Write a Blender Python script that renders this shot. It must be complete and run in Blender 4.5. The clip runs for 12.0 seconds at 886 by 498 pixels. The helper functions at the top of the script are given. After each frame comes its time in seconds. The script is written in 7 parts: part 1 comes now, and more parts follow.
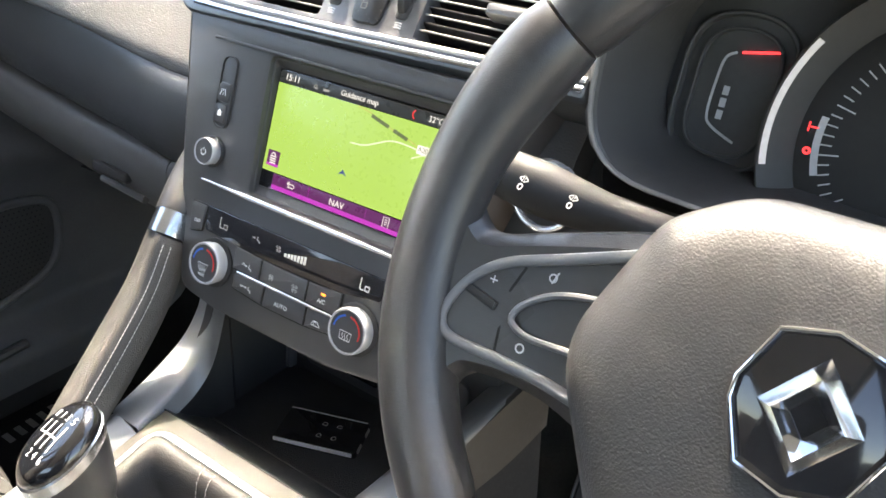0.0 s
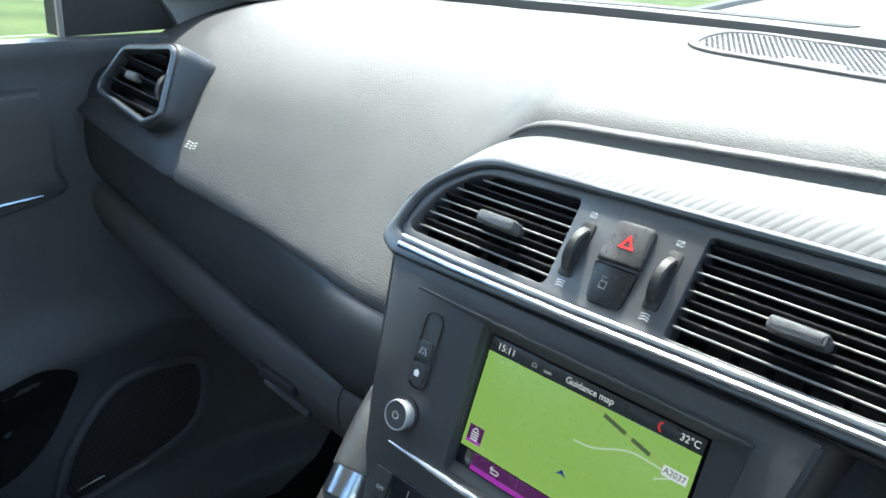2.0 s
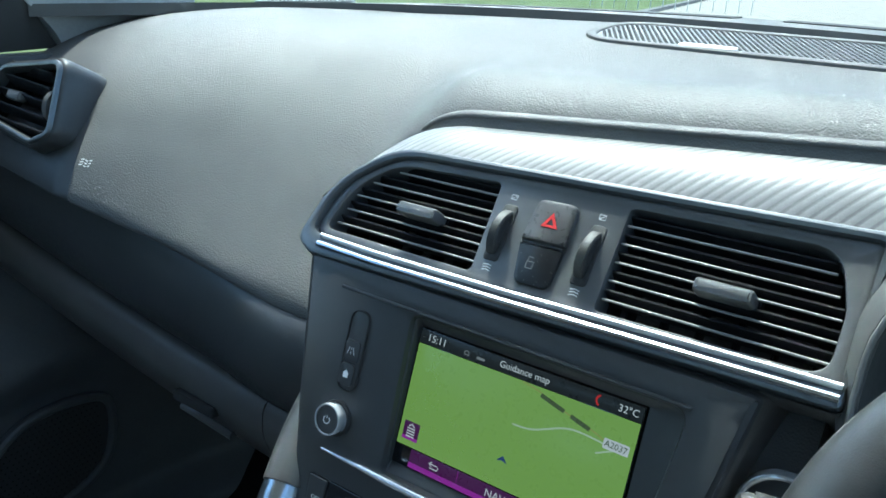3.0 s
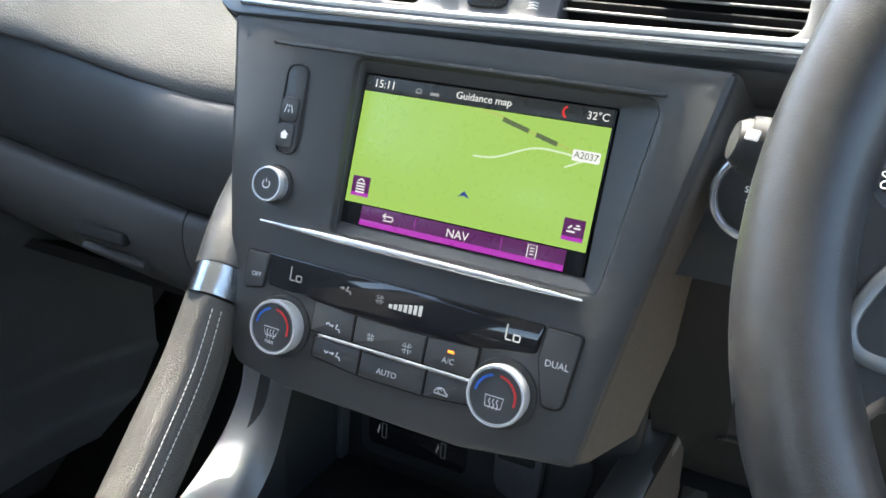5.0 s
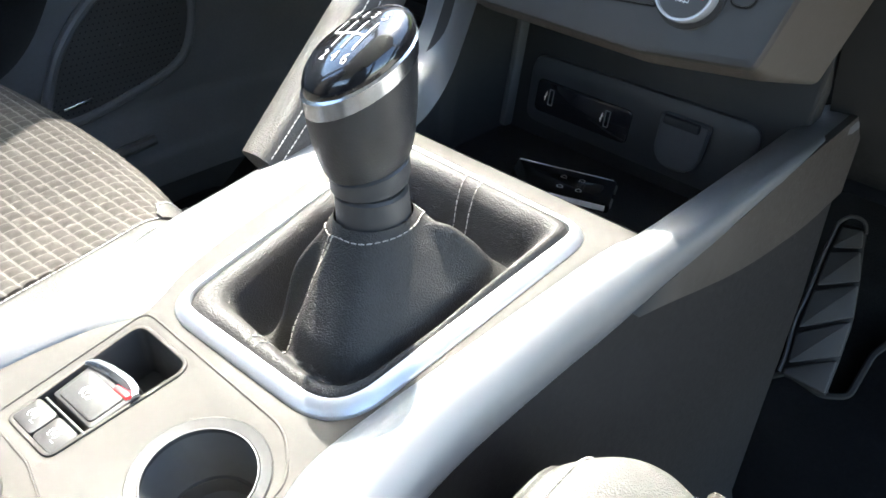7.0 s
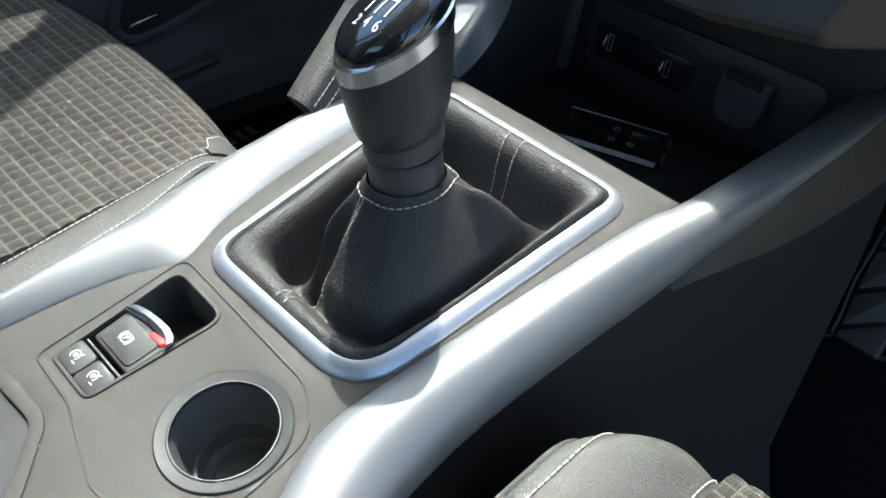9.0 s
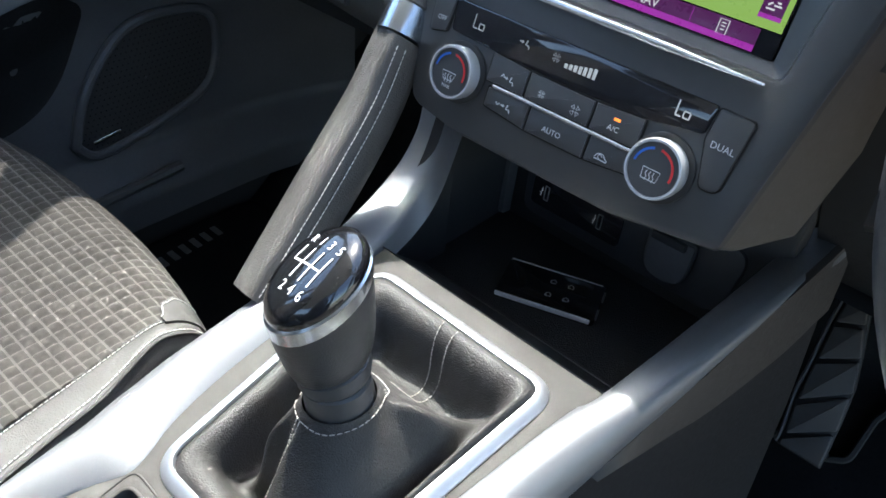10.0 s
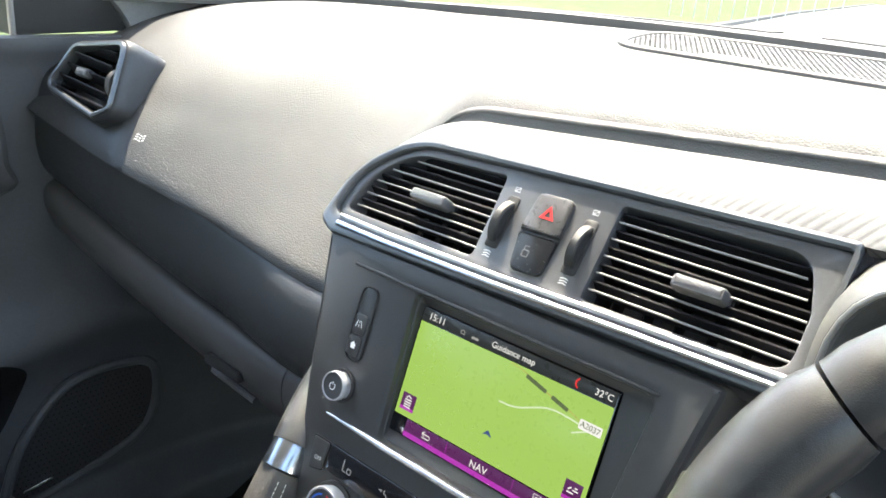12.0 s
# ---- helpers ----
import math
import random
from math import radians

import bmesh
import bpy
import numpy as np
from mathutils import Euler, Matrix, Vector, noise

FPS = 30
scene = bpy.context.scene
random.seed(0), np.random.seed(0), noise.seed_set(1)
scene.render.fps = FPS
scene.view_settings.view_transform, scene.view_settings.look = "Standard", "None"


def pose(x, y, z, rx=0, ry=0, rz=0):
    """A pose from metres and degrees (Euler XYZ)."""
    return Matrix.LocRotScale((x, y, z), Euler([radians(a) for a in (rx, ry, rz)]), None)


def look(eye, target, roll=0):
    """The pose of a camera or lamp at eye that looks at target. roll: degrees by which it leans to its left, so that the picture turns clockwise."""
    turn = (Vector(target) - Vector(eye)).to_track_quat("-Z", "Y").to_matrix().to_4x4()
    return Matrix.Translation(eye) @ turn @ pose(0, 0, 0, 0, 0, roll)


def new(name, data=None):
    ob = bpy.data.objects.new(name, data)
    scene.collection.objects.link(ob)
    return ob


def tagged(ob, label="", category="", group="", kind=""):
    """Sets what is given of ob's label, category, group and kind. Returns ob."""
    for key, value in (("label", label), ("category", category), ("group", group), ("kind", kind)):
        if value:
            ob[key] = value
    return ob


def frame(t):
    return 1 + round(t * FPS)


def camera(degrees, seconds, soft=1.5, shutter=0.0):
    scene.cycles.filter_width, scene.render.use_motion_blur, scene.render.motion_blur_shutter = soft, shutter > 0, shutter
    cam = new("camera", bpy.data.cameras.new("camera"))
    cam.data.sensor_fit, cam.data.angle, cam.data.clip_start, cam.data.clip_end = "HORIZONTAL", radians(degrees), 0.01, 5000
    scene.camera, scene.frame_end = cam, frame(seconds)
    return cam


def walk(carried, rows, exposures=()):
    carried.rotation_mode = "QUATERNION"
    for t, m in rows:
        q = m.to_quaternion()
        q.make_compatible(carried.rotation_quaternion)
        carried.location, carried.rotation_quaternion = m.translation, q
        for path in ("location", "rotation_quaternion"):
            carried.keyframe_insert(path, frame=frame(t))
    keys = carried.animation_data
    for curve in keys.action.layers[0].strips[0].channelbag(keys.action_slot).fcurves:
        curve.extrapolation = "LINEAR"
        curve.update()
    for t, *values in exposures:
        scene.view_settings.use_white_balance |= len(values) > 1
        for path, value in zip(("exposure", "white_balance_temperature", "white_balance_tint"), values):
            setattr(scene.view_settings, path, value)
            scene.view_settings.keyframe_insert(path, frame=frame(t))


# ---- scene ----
cam = camera(57.6, 12.0, soft=1.6)
PATH = [
    (0, (0.377, -0.413, 1.209), (-0.586, 1.067, 0.27), 4.1),
    (0.5, (0.318, -0.393, 1.225), (-0.791, 1.007, 0.325), 4.7),
    (1, (0.268, -0.371, 1.246), (-0.914, 0.999, 0.394), 4.7),
    (1.5, (0.241, -0.361, 1.274), (-0.981, 1.005, 0.474), 4.5),
    (2, (0.233, -0.363, 1.286), (-1.009, 1.015, 0.537), 4.2),
    (2.5, (0.226, -0.368, 1.29), (-0.979, 1.064, 0.587), 3.6),
    (2.7, (0.227, -0.368, 1.281), (-0.933, 1.108, 0.59), 3.2),
    (4.3, (0.192, -0.382, 1.177), (-0.611, 1.32, 0.501), 2.7),
    (4.5, (0.194, -0.388, 1.16), (-0.602, 1.314, 0.473), 2.9),
    (5, (0.202, -0.404, 1.121), (-0.604, 1.27, 0.38), 3.2),
    (5.5, (0.212, -0.428, 1.088), (-0.628, 1.19, 0.265), 4.0),
    (6, (0.222, -0.45, 1.053), (-0.682, 1.081, 0.138), 4.9),
    (6.5, (0.232, -0.464, 1.023), (-0.725, 0.969, 0.007), 5.5),
    (7, (0.238, -0.475, 1.002), (-0.745, 0.867, -0.108), 6.2),
    (7.2, (0.241, -0.476, 0.996), (-0.752, 0.829, -0.149), 6.2),
    (8.8, (0.247, -0.467, 1.013), (-0.757, 0.682, -0.279), 7.4),
    (9, (0.238, -0.452, 1.023), (-0.766, 0.693, -0.274), 6.2),
    (9.5, (0.23, -0.429, 1.064), (-0.771, 0.733, -0.22), 5.9),
    (10, (0.225, -0.41, 1.116), (-0.781, 0.796, -0.122), 5.2),
    (10.5, (0.227, -0.4, 1.158), (-0.798, 0.879, 0.012), 4.6),
    (11, (0.238, -0.399, 1.202), (-0.818, 0.96, 0.184), 4.5),
    (11.5, (0.248, -0.394, 1.233), (-0.859, 1.034, 0.373), 4.4),
    (12, (0.275, -0.374, 1.266), (-0.92, 1.074, 0.579), 5.0),
]
EXPOSURES = [(0, 2.88, 7650, 13), (1.0, 2.78, 7350, 13), (1.5, 2.5, 7100, 8), (2.1, 1.8, 5950, 0), (2.5, 1.33, 5580, -6), (2.7, 1.28, 5530, -6), (4.3, 1.75, 5850, 2), (4.5, 1.95, 6050, 4), (5.0, 2.55, 6800, 8), (5.5, 3.2, 7300, 15), (6.0, 3.63, 7150, 12), (6.5, 3.65, 6750, 11), (7.0, 2.85, 6500, 8), (7.2, 2.6, 6350, 6), (8.8, 1.7, 6150, 4), (9.0, 1.55, 6100, 4), (9.5, 1.72, 6150, 6), (10.0, 2.05, 6150, 8), (10.5, 2.62, 6400, 10), (11.0, 3.05, 7050, 16), (11.5, 2.85, 7080, 13), (12, 2.5, 7100, 9)]
walk(cam, [(t, look(eye, target, roll)) for t, eye, target, roll in PATH], EXPOSURES)

# ---- daylight: high sun from the front left, clear sky ----
SUN_DIR = Vector((-0.405, 0.361, 1.0)).normalized()
world = bpy.data.worlds.new("sky")
scene.world = world
world.use_nodes = True
wn = world.node_tree.nodes
sky = wn.new("ShaderNodeTexSky")
sky.sky_type, sky.sun_disc = "NISHITA", False
sky.sun_elevation = math.asin(SUN_DIR.z)
sky.sun_rotation = math.atan2(SUN_DIR.x, SUN_DIR.y)
world.node_tree.links.new(sky.outputs[0], wn["Background"].inputs[0])
wn["Background"].inputs[1].default_value = 0.15
sun = new("sun", bpy.data.lights.new("sun", "SUN"))
sun.data.energy, sun.data.angle, sun.data.color = 3.0, radians(0.5), (1.0, 0.95, 0.87)
sun.matrix_basis = look(SUN_DIR * 20, (0, 0, 0))


# ---- mesh helpers: every maker returns (points, faces) ----
def arc_poly(corners, n=5):
    """An outline of rounded corners, each given as x, y, radius."""
    out, m = [], len(corners)
    for i, (x, y, r) in enumerate(corners):
        p = Vector((x, y))
        a = Vector(corners[i - 1][:2]) - p
        b = Vector(corners[(i + 1) % m][:2]) - p
        la, lb = a.length, b.length
        a, b = a / la, b / lb
        half = math.acos(max(-1, min(1, a.dot(b)))) / 2
        cut = min(r / max(math.tan(half), 1e-4), la * 0.49, lb * 0.49)
        s, e = p + a * cut, p + b * cut
        for k in range(n):
            f = k / (n - 1)
            out.append(tuple((1 - f) ** 2 * s + 2 * f * (1 - f) * p + f * f * e))
    return out


def rrect(cx, cy, w, h, r, n=5):
    return arc_poly([(cx - w / 2, cy - h / 2, r), (cx + w / 2, cy - h / 2, r), (cx + w / 2, cy + h / 2, r), (cx - w / 2, cy + h / 2, r)], n)


def circle(cx, cy, r, n=32, ry=None):
    return [(cx + r * math.cos(2 * math.pi * k / n), cy + (ry or r) * math.sin(2 * math.pi * k / n)) for k in range(n)]


def inset(poly, d):
    """The outline moved inwards by d (counter-clockwise outlines)."""
    out, m = [], len(poly)
    for i in range(m):
        p = Vector(poly[i])
        j, k = i - 1, (i + 1) % m
        a, b = p - Vector(poly[j]), Vector(poly[k]) - p
        t = (a.normalized() if a.length > 1e-7 else Vector((0, 0))) + (b.normalized() if b.length > 1e-7 else Vector((0, 0)))
        t = t.normalized() if t.length > 1e-6 else Vector((1, 0))
        out.append((p.x - t.y * d, p.y + t.x * d))
    return out


def at(poly, z):
    return [(x, y, z) for x, y in poly]


def loft(rings, closed=True, cap=True, wrap=False):
    pts, faces, n = [], [], len(rings[0])
    for ring in rings:
        pts += [tuple(p) for p in ring]
    count = len(rings)
    for i in range(count if wrap else count - 1):
        a, b = i * n, ((i + 1) % count) * n
        for k in range(n if closed else n - 1):
            m = (k + 1) % n
            faces.append((a + k, a + m, b + m, b + k))
    if cap and closed and not wrap:
        faces.append(tuple(range(n - 1, -1, -1)))
        faces.append(tuple(range((count - 1) * n, count * n)))
    return pts, faces


def slab(poly, z0, z1, bevel=0.001):
    """A plate over an outline, from z0 up to z1, with a rounded upper edge."""
    b = min(bevel, (z1 - z0) * 0.9)
    return loft([at(poly, z0), at(poly, z1 - b), at(inset(poly, b * 0.3), z1 - b * 0.3), at(inset(poly, b), z1)])


def frame_slab(outer, inner, z0, z1, bevel=0.001):
    """A ring between two outlines with as many points each."""
    b = bevel
    return loft([at(outer, z0), at(outer, z1 - b), at(inset(outer, b * 0.3), z1 - b * 0.3), at(inset(outer, b), z1), at(inset(inner, -b), z1), at(inset(inner, -b * 0.3), z1 - b * 0.3), at(inner, z1 - b), at(inner, z0)], wrap=True)


def plate(outer, holes, z0, z1, bevel=0.0015):
    """A plate with holes."""
    bm = bmesh.new()
    edges = []
    loops = []
    for poly in [inset(outer, bevel)] + [inset(h, -bevel) for h in holes]:
        vs = [bm.verts.new((x, y, z1)) for x, y in poly]
        es = [bm.edges.new((vs[k], vs[(k + 1) % len(vs)])) for k in range(len(vs))]
        edges += es
        loops.append(vs)
    bmesh.ops.triangle_fill(bm, use_beauty=True, use_dissolve=False, edges=edges, normal=(0, 0, 1))
    for vs, poly, d in zip(loops, [outer] + holes, [1] + [-1] * len(holes)):
        prev = vs
        for ring in (at(inset(poly, d * bevel * 0.3), z1 - bevel * 0.3), at(poly, z1 - bevel), at(poly, z0)):
            cur = [bm.verts.new(p) for p in ring]
            for k in range(len(cur)):
                m = (k + 1) % len(cur)
                bm.faces.new((prev[k], prev[m], cur[m], cur[k]) if d < 0 else (prev[m], prev[k], cur[k], cur[m]))
            prev = cur
    bmesh.ops.recalc_face_normals(bm, faces=bm.faces[:])
    return bm


def lathe(profile, n=36, cx=0.0, cy=0.0):
    """A body of revolution round z; profile: radius, z from below upwards."""
    rings = [[(cx + r * math.cos(2 * math.pi * k / n), cy + r * math.sin(2 * math.pi * k / n), z) for k in range(n)] for r, z in profile]
    return loft(rings)


def smooth_path(points, n=8):
    """A smooth curve through points, closed or not (Catmull-Rom)."""
    out, m = [], len(points)
    P = [Vector(p) for p in points]
    for i in range(m - 1):
        a, b, c, d = P[max(i - 1, 0)], P[i], P[i + 1], P[min(i + 2, m - 1)]
        for k in range(n):
            t = k / n
            out.append(0.5 * ((2 * b) + (c - a) * t + (2 * a - 5 * b + 4 * c - d) * t * t + (3 * b - a - 3 * c + d) * t ** 3))
    out.append(P[-1])
    return out


def tube(path, r, n=10, ry=None, closed=False, up=None):
    """A tube along a path; r may change along it."""
    P = [Vector(p) for p in path]
    m, rings = len(P), []
    ref = Vector(up) if up else None
    for i in range(m):
        if closed:
            t = P[(i + 1) % m] - P[i - 1]
        else:
            t = P[min(i + 1, m - 1)] - P[max(i - 1, 0)]
        t.normalize()
        if ref is None:
            ref = Vector((0, 0, 1)) if abs(t.z) < 0.9 else Vector((1, 0, 0))
        side = t.cross(ref).normalized()
        nrm = side.cross(t).normalized()
        if not up:
            ref = nrm
        f = i / (m - 1)
        a = r(f) if callable(r) else r
        b = (ry(f) if callable(ry) else ry) if ry else a
        rings.append([tuple(P[i] + side * a * math.cos(2 * math.pi * k / n) + nrm * b * math.sin(2 * math.pi * k / n)) for k in range(n)])
    return loft(rings, wrap=closed)


def grid(fn, nu, nv):
    pts = [tuple(fn(i / (nu - 1), j / (nv - 1))) for j in range(nv) for i in range(nu)]
    faces = [(j * nu + i, j * nu + i + 1, (j + 1) * nu + i + 1, (j + 1) * nu + i) for j in range(nv - 1) for i in range(nu - 1)]
    return pts, faces


def sheet(fn, nu, nv, thick):
    """A surface with thickness: fn(a, b, depth)."""
    up, f = grid(lambda a, b: fn(a, b, 0.0), nu, nv)
    dn, _ = grid(lambda a, b: fn(a, b, thick), nu, nv)
    n = len(up)
    faces = f + [tuple(n + k for k in reversed(q)) for q in f]
    rim = [i for i in range(nu)] + [j * nu + nu - 1 for j in range(1, nv)] + [(nv - 1) * nu + i for i in range(nu - 2, -1, -1)] + [j * nu for j in range(nv - 2, 0, -1)]
    for k in range(len(rim)):
        a, b = rim[k], rim[(k + 1) % len(rim)]
        faces.append((b, a, n + a, n + b))
    return up + dn, faces


def box(x0, x1, y0, y1, z0, z1, b=0.002):
    poly = rrect((x0 + x1) / 2, (y0 + y1) / 2, x1 - x0, y1 - y0, max(b, 1e-4), 4)
    return loft([at(inset(poly, b), z0), at(poly, z0 + b), at(poly, z1 - b), at(inset(poly, b * 0.4), z1 - b * 0.2), at(inset(poly, b), z1)])


def moved(geo, m):
    return [tuple(m @ Vector(p)) for p in geo[0]], geo[1]


def joined(*geos):
    pts, faces = [], []
    for p, f in geos:
        n = len(pts)
        pts += p
        faces += [tuple(k + n for k in q) for q in f]
    return pts, faces


def interp(rows, x):
    """Values between rows of (x, a, b, ...), smooth."""
    if x <= rows[0][0]:
        return rows[0][1:]
    for lo, hi in zip(rows, rows[1:]):
        if x <= hi[0]:
            f = (x - lo[0]) / (hi[0] - lo[0])
            f = f * f * (3 - 2 * f)
            return tuple(a + (b - a) * f for a, b in zip(lo[1:], hi[1:]))
    return rows[-1][1:]


def mesh_of(name, geo, material, sharp=35):
    if isinstance(geo, bmesh.types.BMesh):
        me = bpy.data.meshes.new(name)
        geo.to_mesh(me)
        geo.free()
    else:
        me = bpy.data.meshes.new(name)
        me.from_pydata(geo[0], [], geo[1])
        bm = bmesh.new()
        bm.from_mesh(me)
        bmesh.ops.recalc_face_normals(bm, faces=bm.faces[:])
        bm.to_mesh(me)
        bm.free()
    me.polygons.foreach_set("use_smooth", [True] * len(me.polygons))
    me.set_sharp_from_angle(angle=radians(sharp))
    me.materials.append(material)
    return me


def thing(name, m, label, category, group="", kind=""):
    ob = new(name)
    ob.matrix_basis = m
    ob.empty_display_size = 0.02
    return tagged(ob, label, category, group, kind)


def part(name, geo, material, parent, label="", sharp=35):
    ob = new(name, mesh_of(name, geo, material, sharp))
    ob.parent = parent
    return tagged(ob, label)


def solid(name, geo, material, label, category, group="", kind="", sharp=35):
    return tagged(new(name, mesh_of(name, geo, material, sharp)), label, category, group, kind)


def text_geo(body, size, u, v, h, turn=0.0, align="CENTER", deep=0.0001, lean=0.0):
    cu = bpy.data.curves.new("lettering", "FONT")
    cu.body, cu.size, cu.align_x, cu.align_y, cu.extrude, cu.shear = body, size, align, "CENTER", deep, lean
    cu.resolution_u = 3
    ob = bpy.data.objects.new("lettering", cu)
    me = bpy.data.meshes.new_from_object(ob)
    m = pose(u, v, h, 0, 0, turn)
    pts = [tuple(m @ v.co) for v in me.vertices]
    faces = [tuple(p.vertices) for p in me.polygons]
    bpy.data.objects.remove(ob)
    bpy.data.curves.remove(cu)
    bpy.data.meshes.remove(me)
    return pts, faces


def stroke(points, w, h, deep=0.0002):
    """A flat line of width w through points of a plane at height h."""
    P = [Vector(p[:2]) for p in points]
    lo, hi = [], []
    for i, p in enumerate(P):
        t = (P[min(i + 1, len(P) - 1)] - P[max(i - 1, 0)]).normalized()
        s = Vector((-t.y, t.x)) * w / 2
        lo.append(p - s)
        hi.append(p + s)
    n = len(P)
    pts = [(q.x, q.y, h) for q in lo + hi] + [(q.x, q.y, h - deep) for q in lo + hi]
    faces = [(i, i + 1, n + i + 1, n + i) for i in range(n - 1)]
    return pts, faces


def arc(cx, cy, r, a0, a1, n=14):
    return [(cx + r * math.cos(radians(a0 + (a1 - a0) * k / n)), cy + r * math.sin(radians(a0 + (a1 - a0) * k / n))) for k in range(n + 1)]


def frame_of(origin, slope):
    """A frame whose x is the car's right and whose y runs up a face that leans forward by slope metres a metre."""
    n = math.hypot(1, slope)
    return Matrix(((1, 0, 0, origin[0]), (0, slope / n, -1 / n, origin[1]), (0, 1 / n, slope / n, origin[2]), (0, 0, 0, 1)))


# ---- materials ----
def material(name, colour, rough=0.5, metal=0.0, vary=0.12, scale=60.0, bump=0.0, grain=900.0, style="noise", coat=0.0, dust=0.0, spec=0.5, glow=None):
    m = bpy.data.materials.new(name)
    m.use_nodes = True
    nt = m.node_tree
    nodes, link = nt.nodes, nt.links.new
    b = nodes["Principled BSDF"]
    b.inputs["Metallic"].default_value = metal
    b.inputs["Coat Weight"].default_value = coat
    b.inputs["Coat Roughness"].default_value = 0.05
    b.inputs["Specular IOR Level"].default_value = spec
    co = nodes.new("ShaderNodeTexCoord").outputs["Object"]
    big, fine = nodes.new("ShaderNodeTexNoise"), nodes.new("ShaderNodeTexNoise")
    for node, s, d in ((big, scale * 0.25, 3), (fine, scale * 4, 5)):
        node.inputs["Scale"].default_value, node.inputs["Detail"].default_value = s, d
        link(co, node.inputs["Vector"])
    add = nodes.new("ShaderNodeMath")
    add.operation = "ADD"
    link(big.outputs[0], add.inputs[0])
    link(fine.outputs[0], add.inputs[1])
    tone = nodes.new("ShaderNodeMapRange")
    tone.inputs["From Min"].default_value, tone.inputs["From Max"].default_value = 0.6, 1.4
    tone.inputs["To Min"].default_value, tone.inputs["To Max"].default_value = 1 - vary, 1 + vary
    link(add.outputs[0], tone.inputs[0])
    mul = nodes.new("ShaderNodeMix")
    mul.data_type, mul.blend_type = "RGBA", "MULTIPLY"
    mul.inputs[0].default_value = 1.0
    mul.inputs[6].default_value = (*colour, 1)
    link(tone.outputs[0], mul.inputs[7])
    last = mul.outputs[2]
    if dust:
        specks = nodes.new("ShaderNodeTexVoronoi")
        specks.inputs["Scale"].default_value = 420
        link(co, specks.inputs["Vector"])
        near = nodes.new("ShaderNodeMapRange")
        near.inputs["From Min"].default_value, near.inputs["From Max"].default_value = 0.10, 0.16
        near.inputs["To Min"].default_value, near.inputs["To Max"].default_value = dust, 0.0
        link(specks.outputs["Distance"], near.inputs[0])
        mix = nodes.new("ShaderNodeMix")
        mix.data_type = "RGBA"
        link(near.outputs[0], mix.inputs[0])
        link(last, mix.inputs[6])
        mix.inputs[7].default_value = (0.55, 0.52, 0.47, 1)
        last = mix.outputs[2]
    link(last, b.inputs["Base Color"])
    rr = nodes.new("ShaderNodeMapRange")
    rr.inputs["From Min"].default_value, rr.inputs["From Max"].default_value = 0.3, 0.7
    spread = 0.05
    rr.inputs["To Min"].default_value, rr.inputs["To Max"].default_value = max(rough - spread, 0.02), min(rough + spread, 1)
    link(fine.outputs[0], rr.inputs[0])
    if metal > 0.55:
        b.inputs["Roughness"].default_value = rough
    else:
        link(rr.outputs[0], b.inputs["Roughness"])
    if bump:
        bp = nodes.new("ShaderNodeBump")
        bp.inputs["Distance"].default_value = bump
        if style == "leather":
            v = nodes.new("ShaderNodeTexVoronoi")
            v.feature = "SMOOTH_F1"
            v.inputs["Scale"].default_value, v.inputs["Smoothness"].default_value = grain, 0.4
            v.inputs["Randomness"].default_value = 0.9
            warp = nodes.new("ShaderNodeTexNoise")
            warp.inputs["Scale"].default_value = grain * 0.35
            link(co, warp.inputs["Vector"])
            mixv = nodes.new("ShaderNodeMix")
            mixv.data_type = "VECTOR"
            mixv.inputs[0].default_value = 0.0016
            link(co, mixv.inputs[4])
            link(warp.outputs["Color"], mixv.inputs[5])
            link(mixv.outputs[1], v.inputs["Vector"])
            inv = nodes.new("ShaderNodeMath")
            inv.operation = "SUBTRACT"
            inv.inputs[0].default_value = 1.0
            link(v.outputs["Distance"], inv.inputs[1])
            link(inv.outputs[0], bp.inputs["Height"])
        elif style == "weave":
            wx, wy = nodes.new("ShaderNodeTexWave"), nodes.new("ShaderNodeTexWave")
            wx.bands_direction, wy.bands_direction = "X", "Y"
            for w in (wx, wy):
                w.inputs["Scale"].default_value = grain
                w.inputs["Distortion"].default_value = 1.5
                link(co, w.inputs["Vector"])
            mx = nodes.new("ShaderNodeMath")
            mx.operation = "ADD"
            link(wx.outputs["Fac"], mx.inputs[0])
            link(wy.outputs["Fac"], mx.inputs[1])
            link(mx.outputs[0], bp.inputs["Height"])
        else:
            v = nodes.new("ShaderNodeTexNoise")
            v.inputs["Scale"].default_value, v.inputs["Detail"].default_value = grain, 4
            link(co, v.inputs["Vector"])
            link(v.outputs[0], bp.inputs["Height"])
        link(bp.outputs[0], b.inputs["Normal"])
    if glow:
        b.inputs["Emission Color"].default_value = (*glow[:3], 1)
        b.inputs["Emission Strength"].default_value = glow[3]
    return m


PAD = material("soft grained dash plastic", (0.095, 0.094, 0.092), 0.6, vary=0.08, bump=0.0003, grain=720, style="leather", spec=0.3)
PLASTIC = material("matt charcoal plastic", (0.088, 0.087, 0.085), 0.48, bump=0.00006, grain=2500)
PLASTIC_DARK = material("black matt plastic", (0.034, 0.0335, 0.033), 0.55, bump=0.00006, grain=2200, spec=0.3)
FASCIA = material("satin black fascia plastic", (0.052, 0.052, 0.052), 0.42, bump=0.00003, grain=3000, vary=0.06)
GREY_TRIM = material("grey satin painted trim", (0.125, 0.125, 0.126), 0.4, metal=0.4, bump=0.00002, grain=3000, vary=0.06)
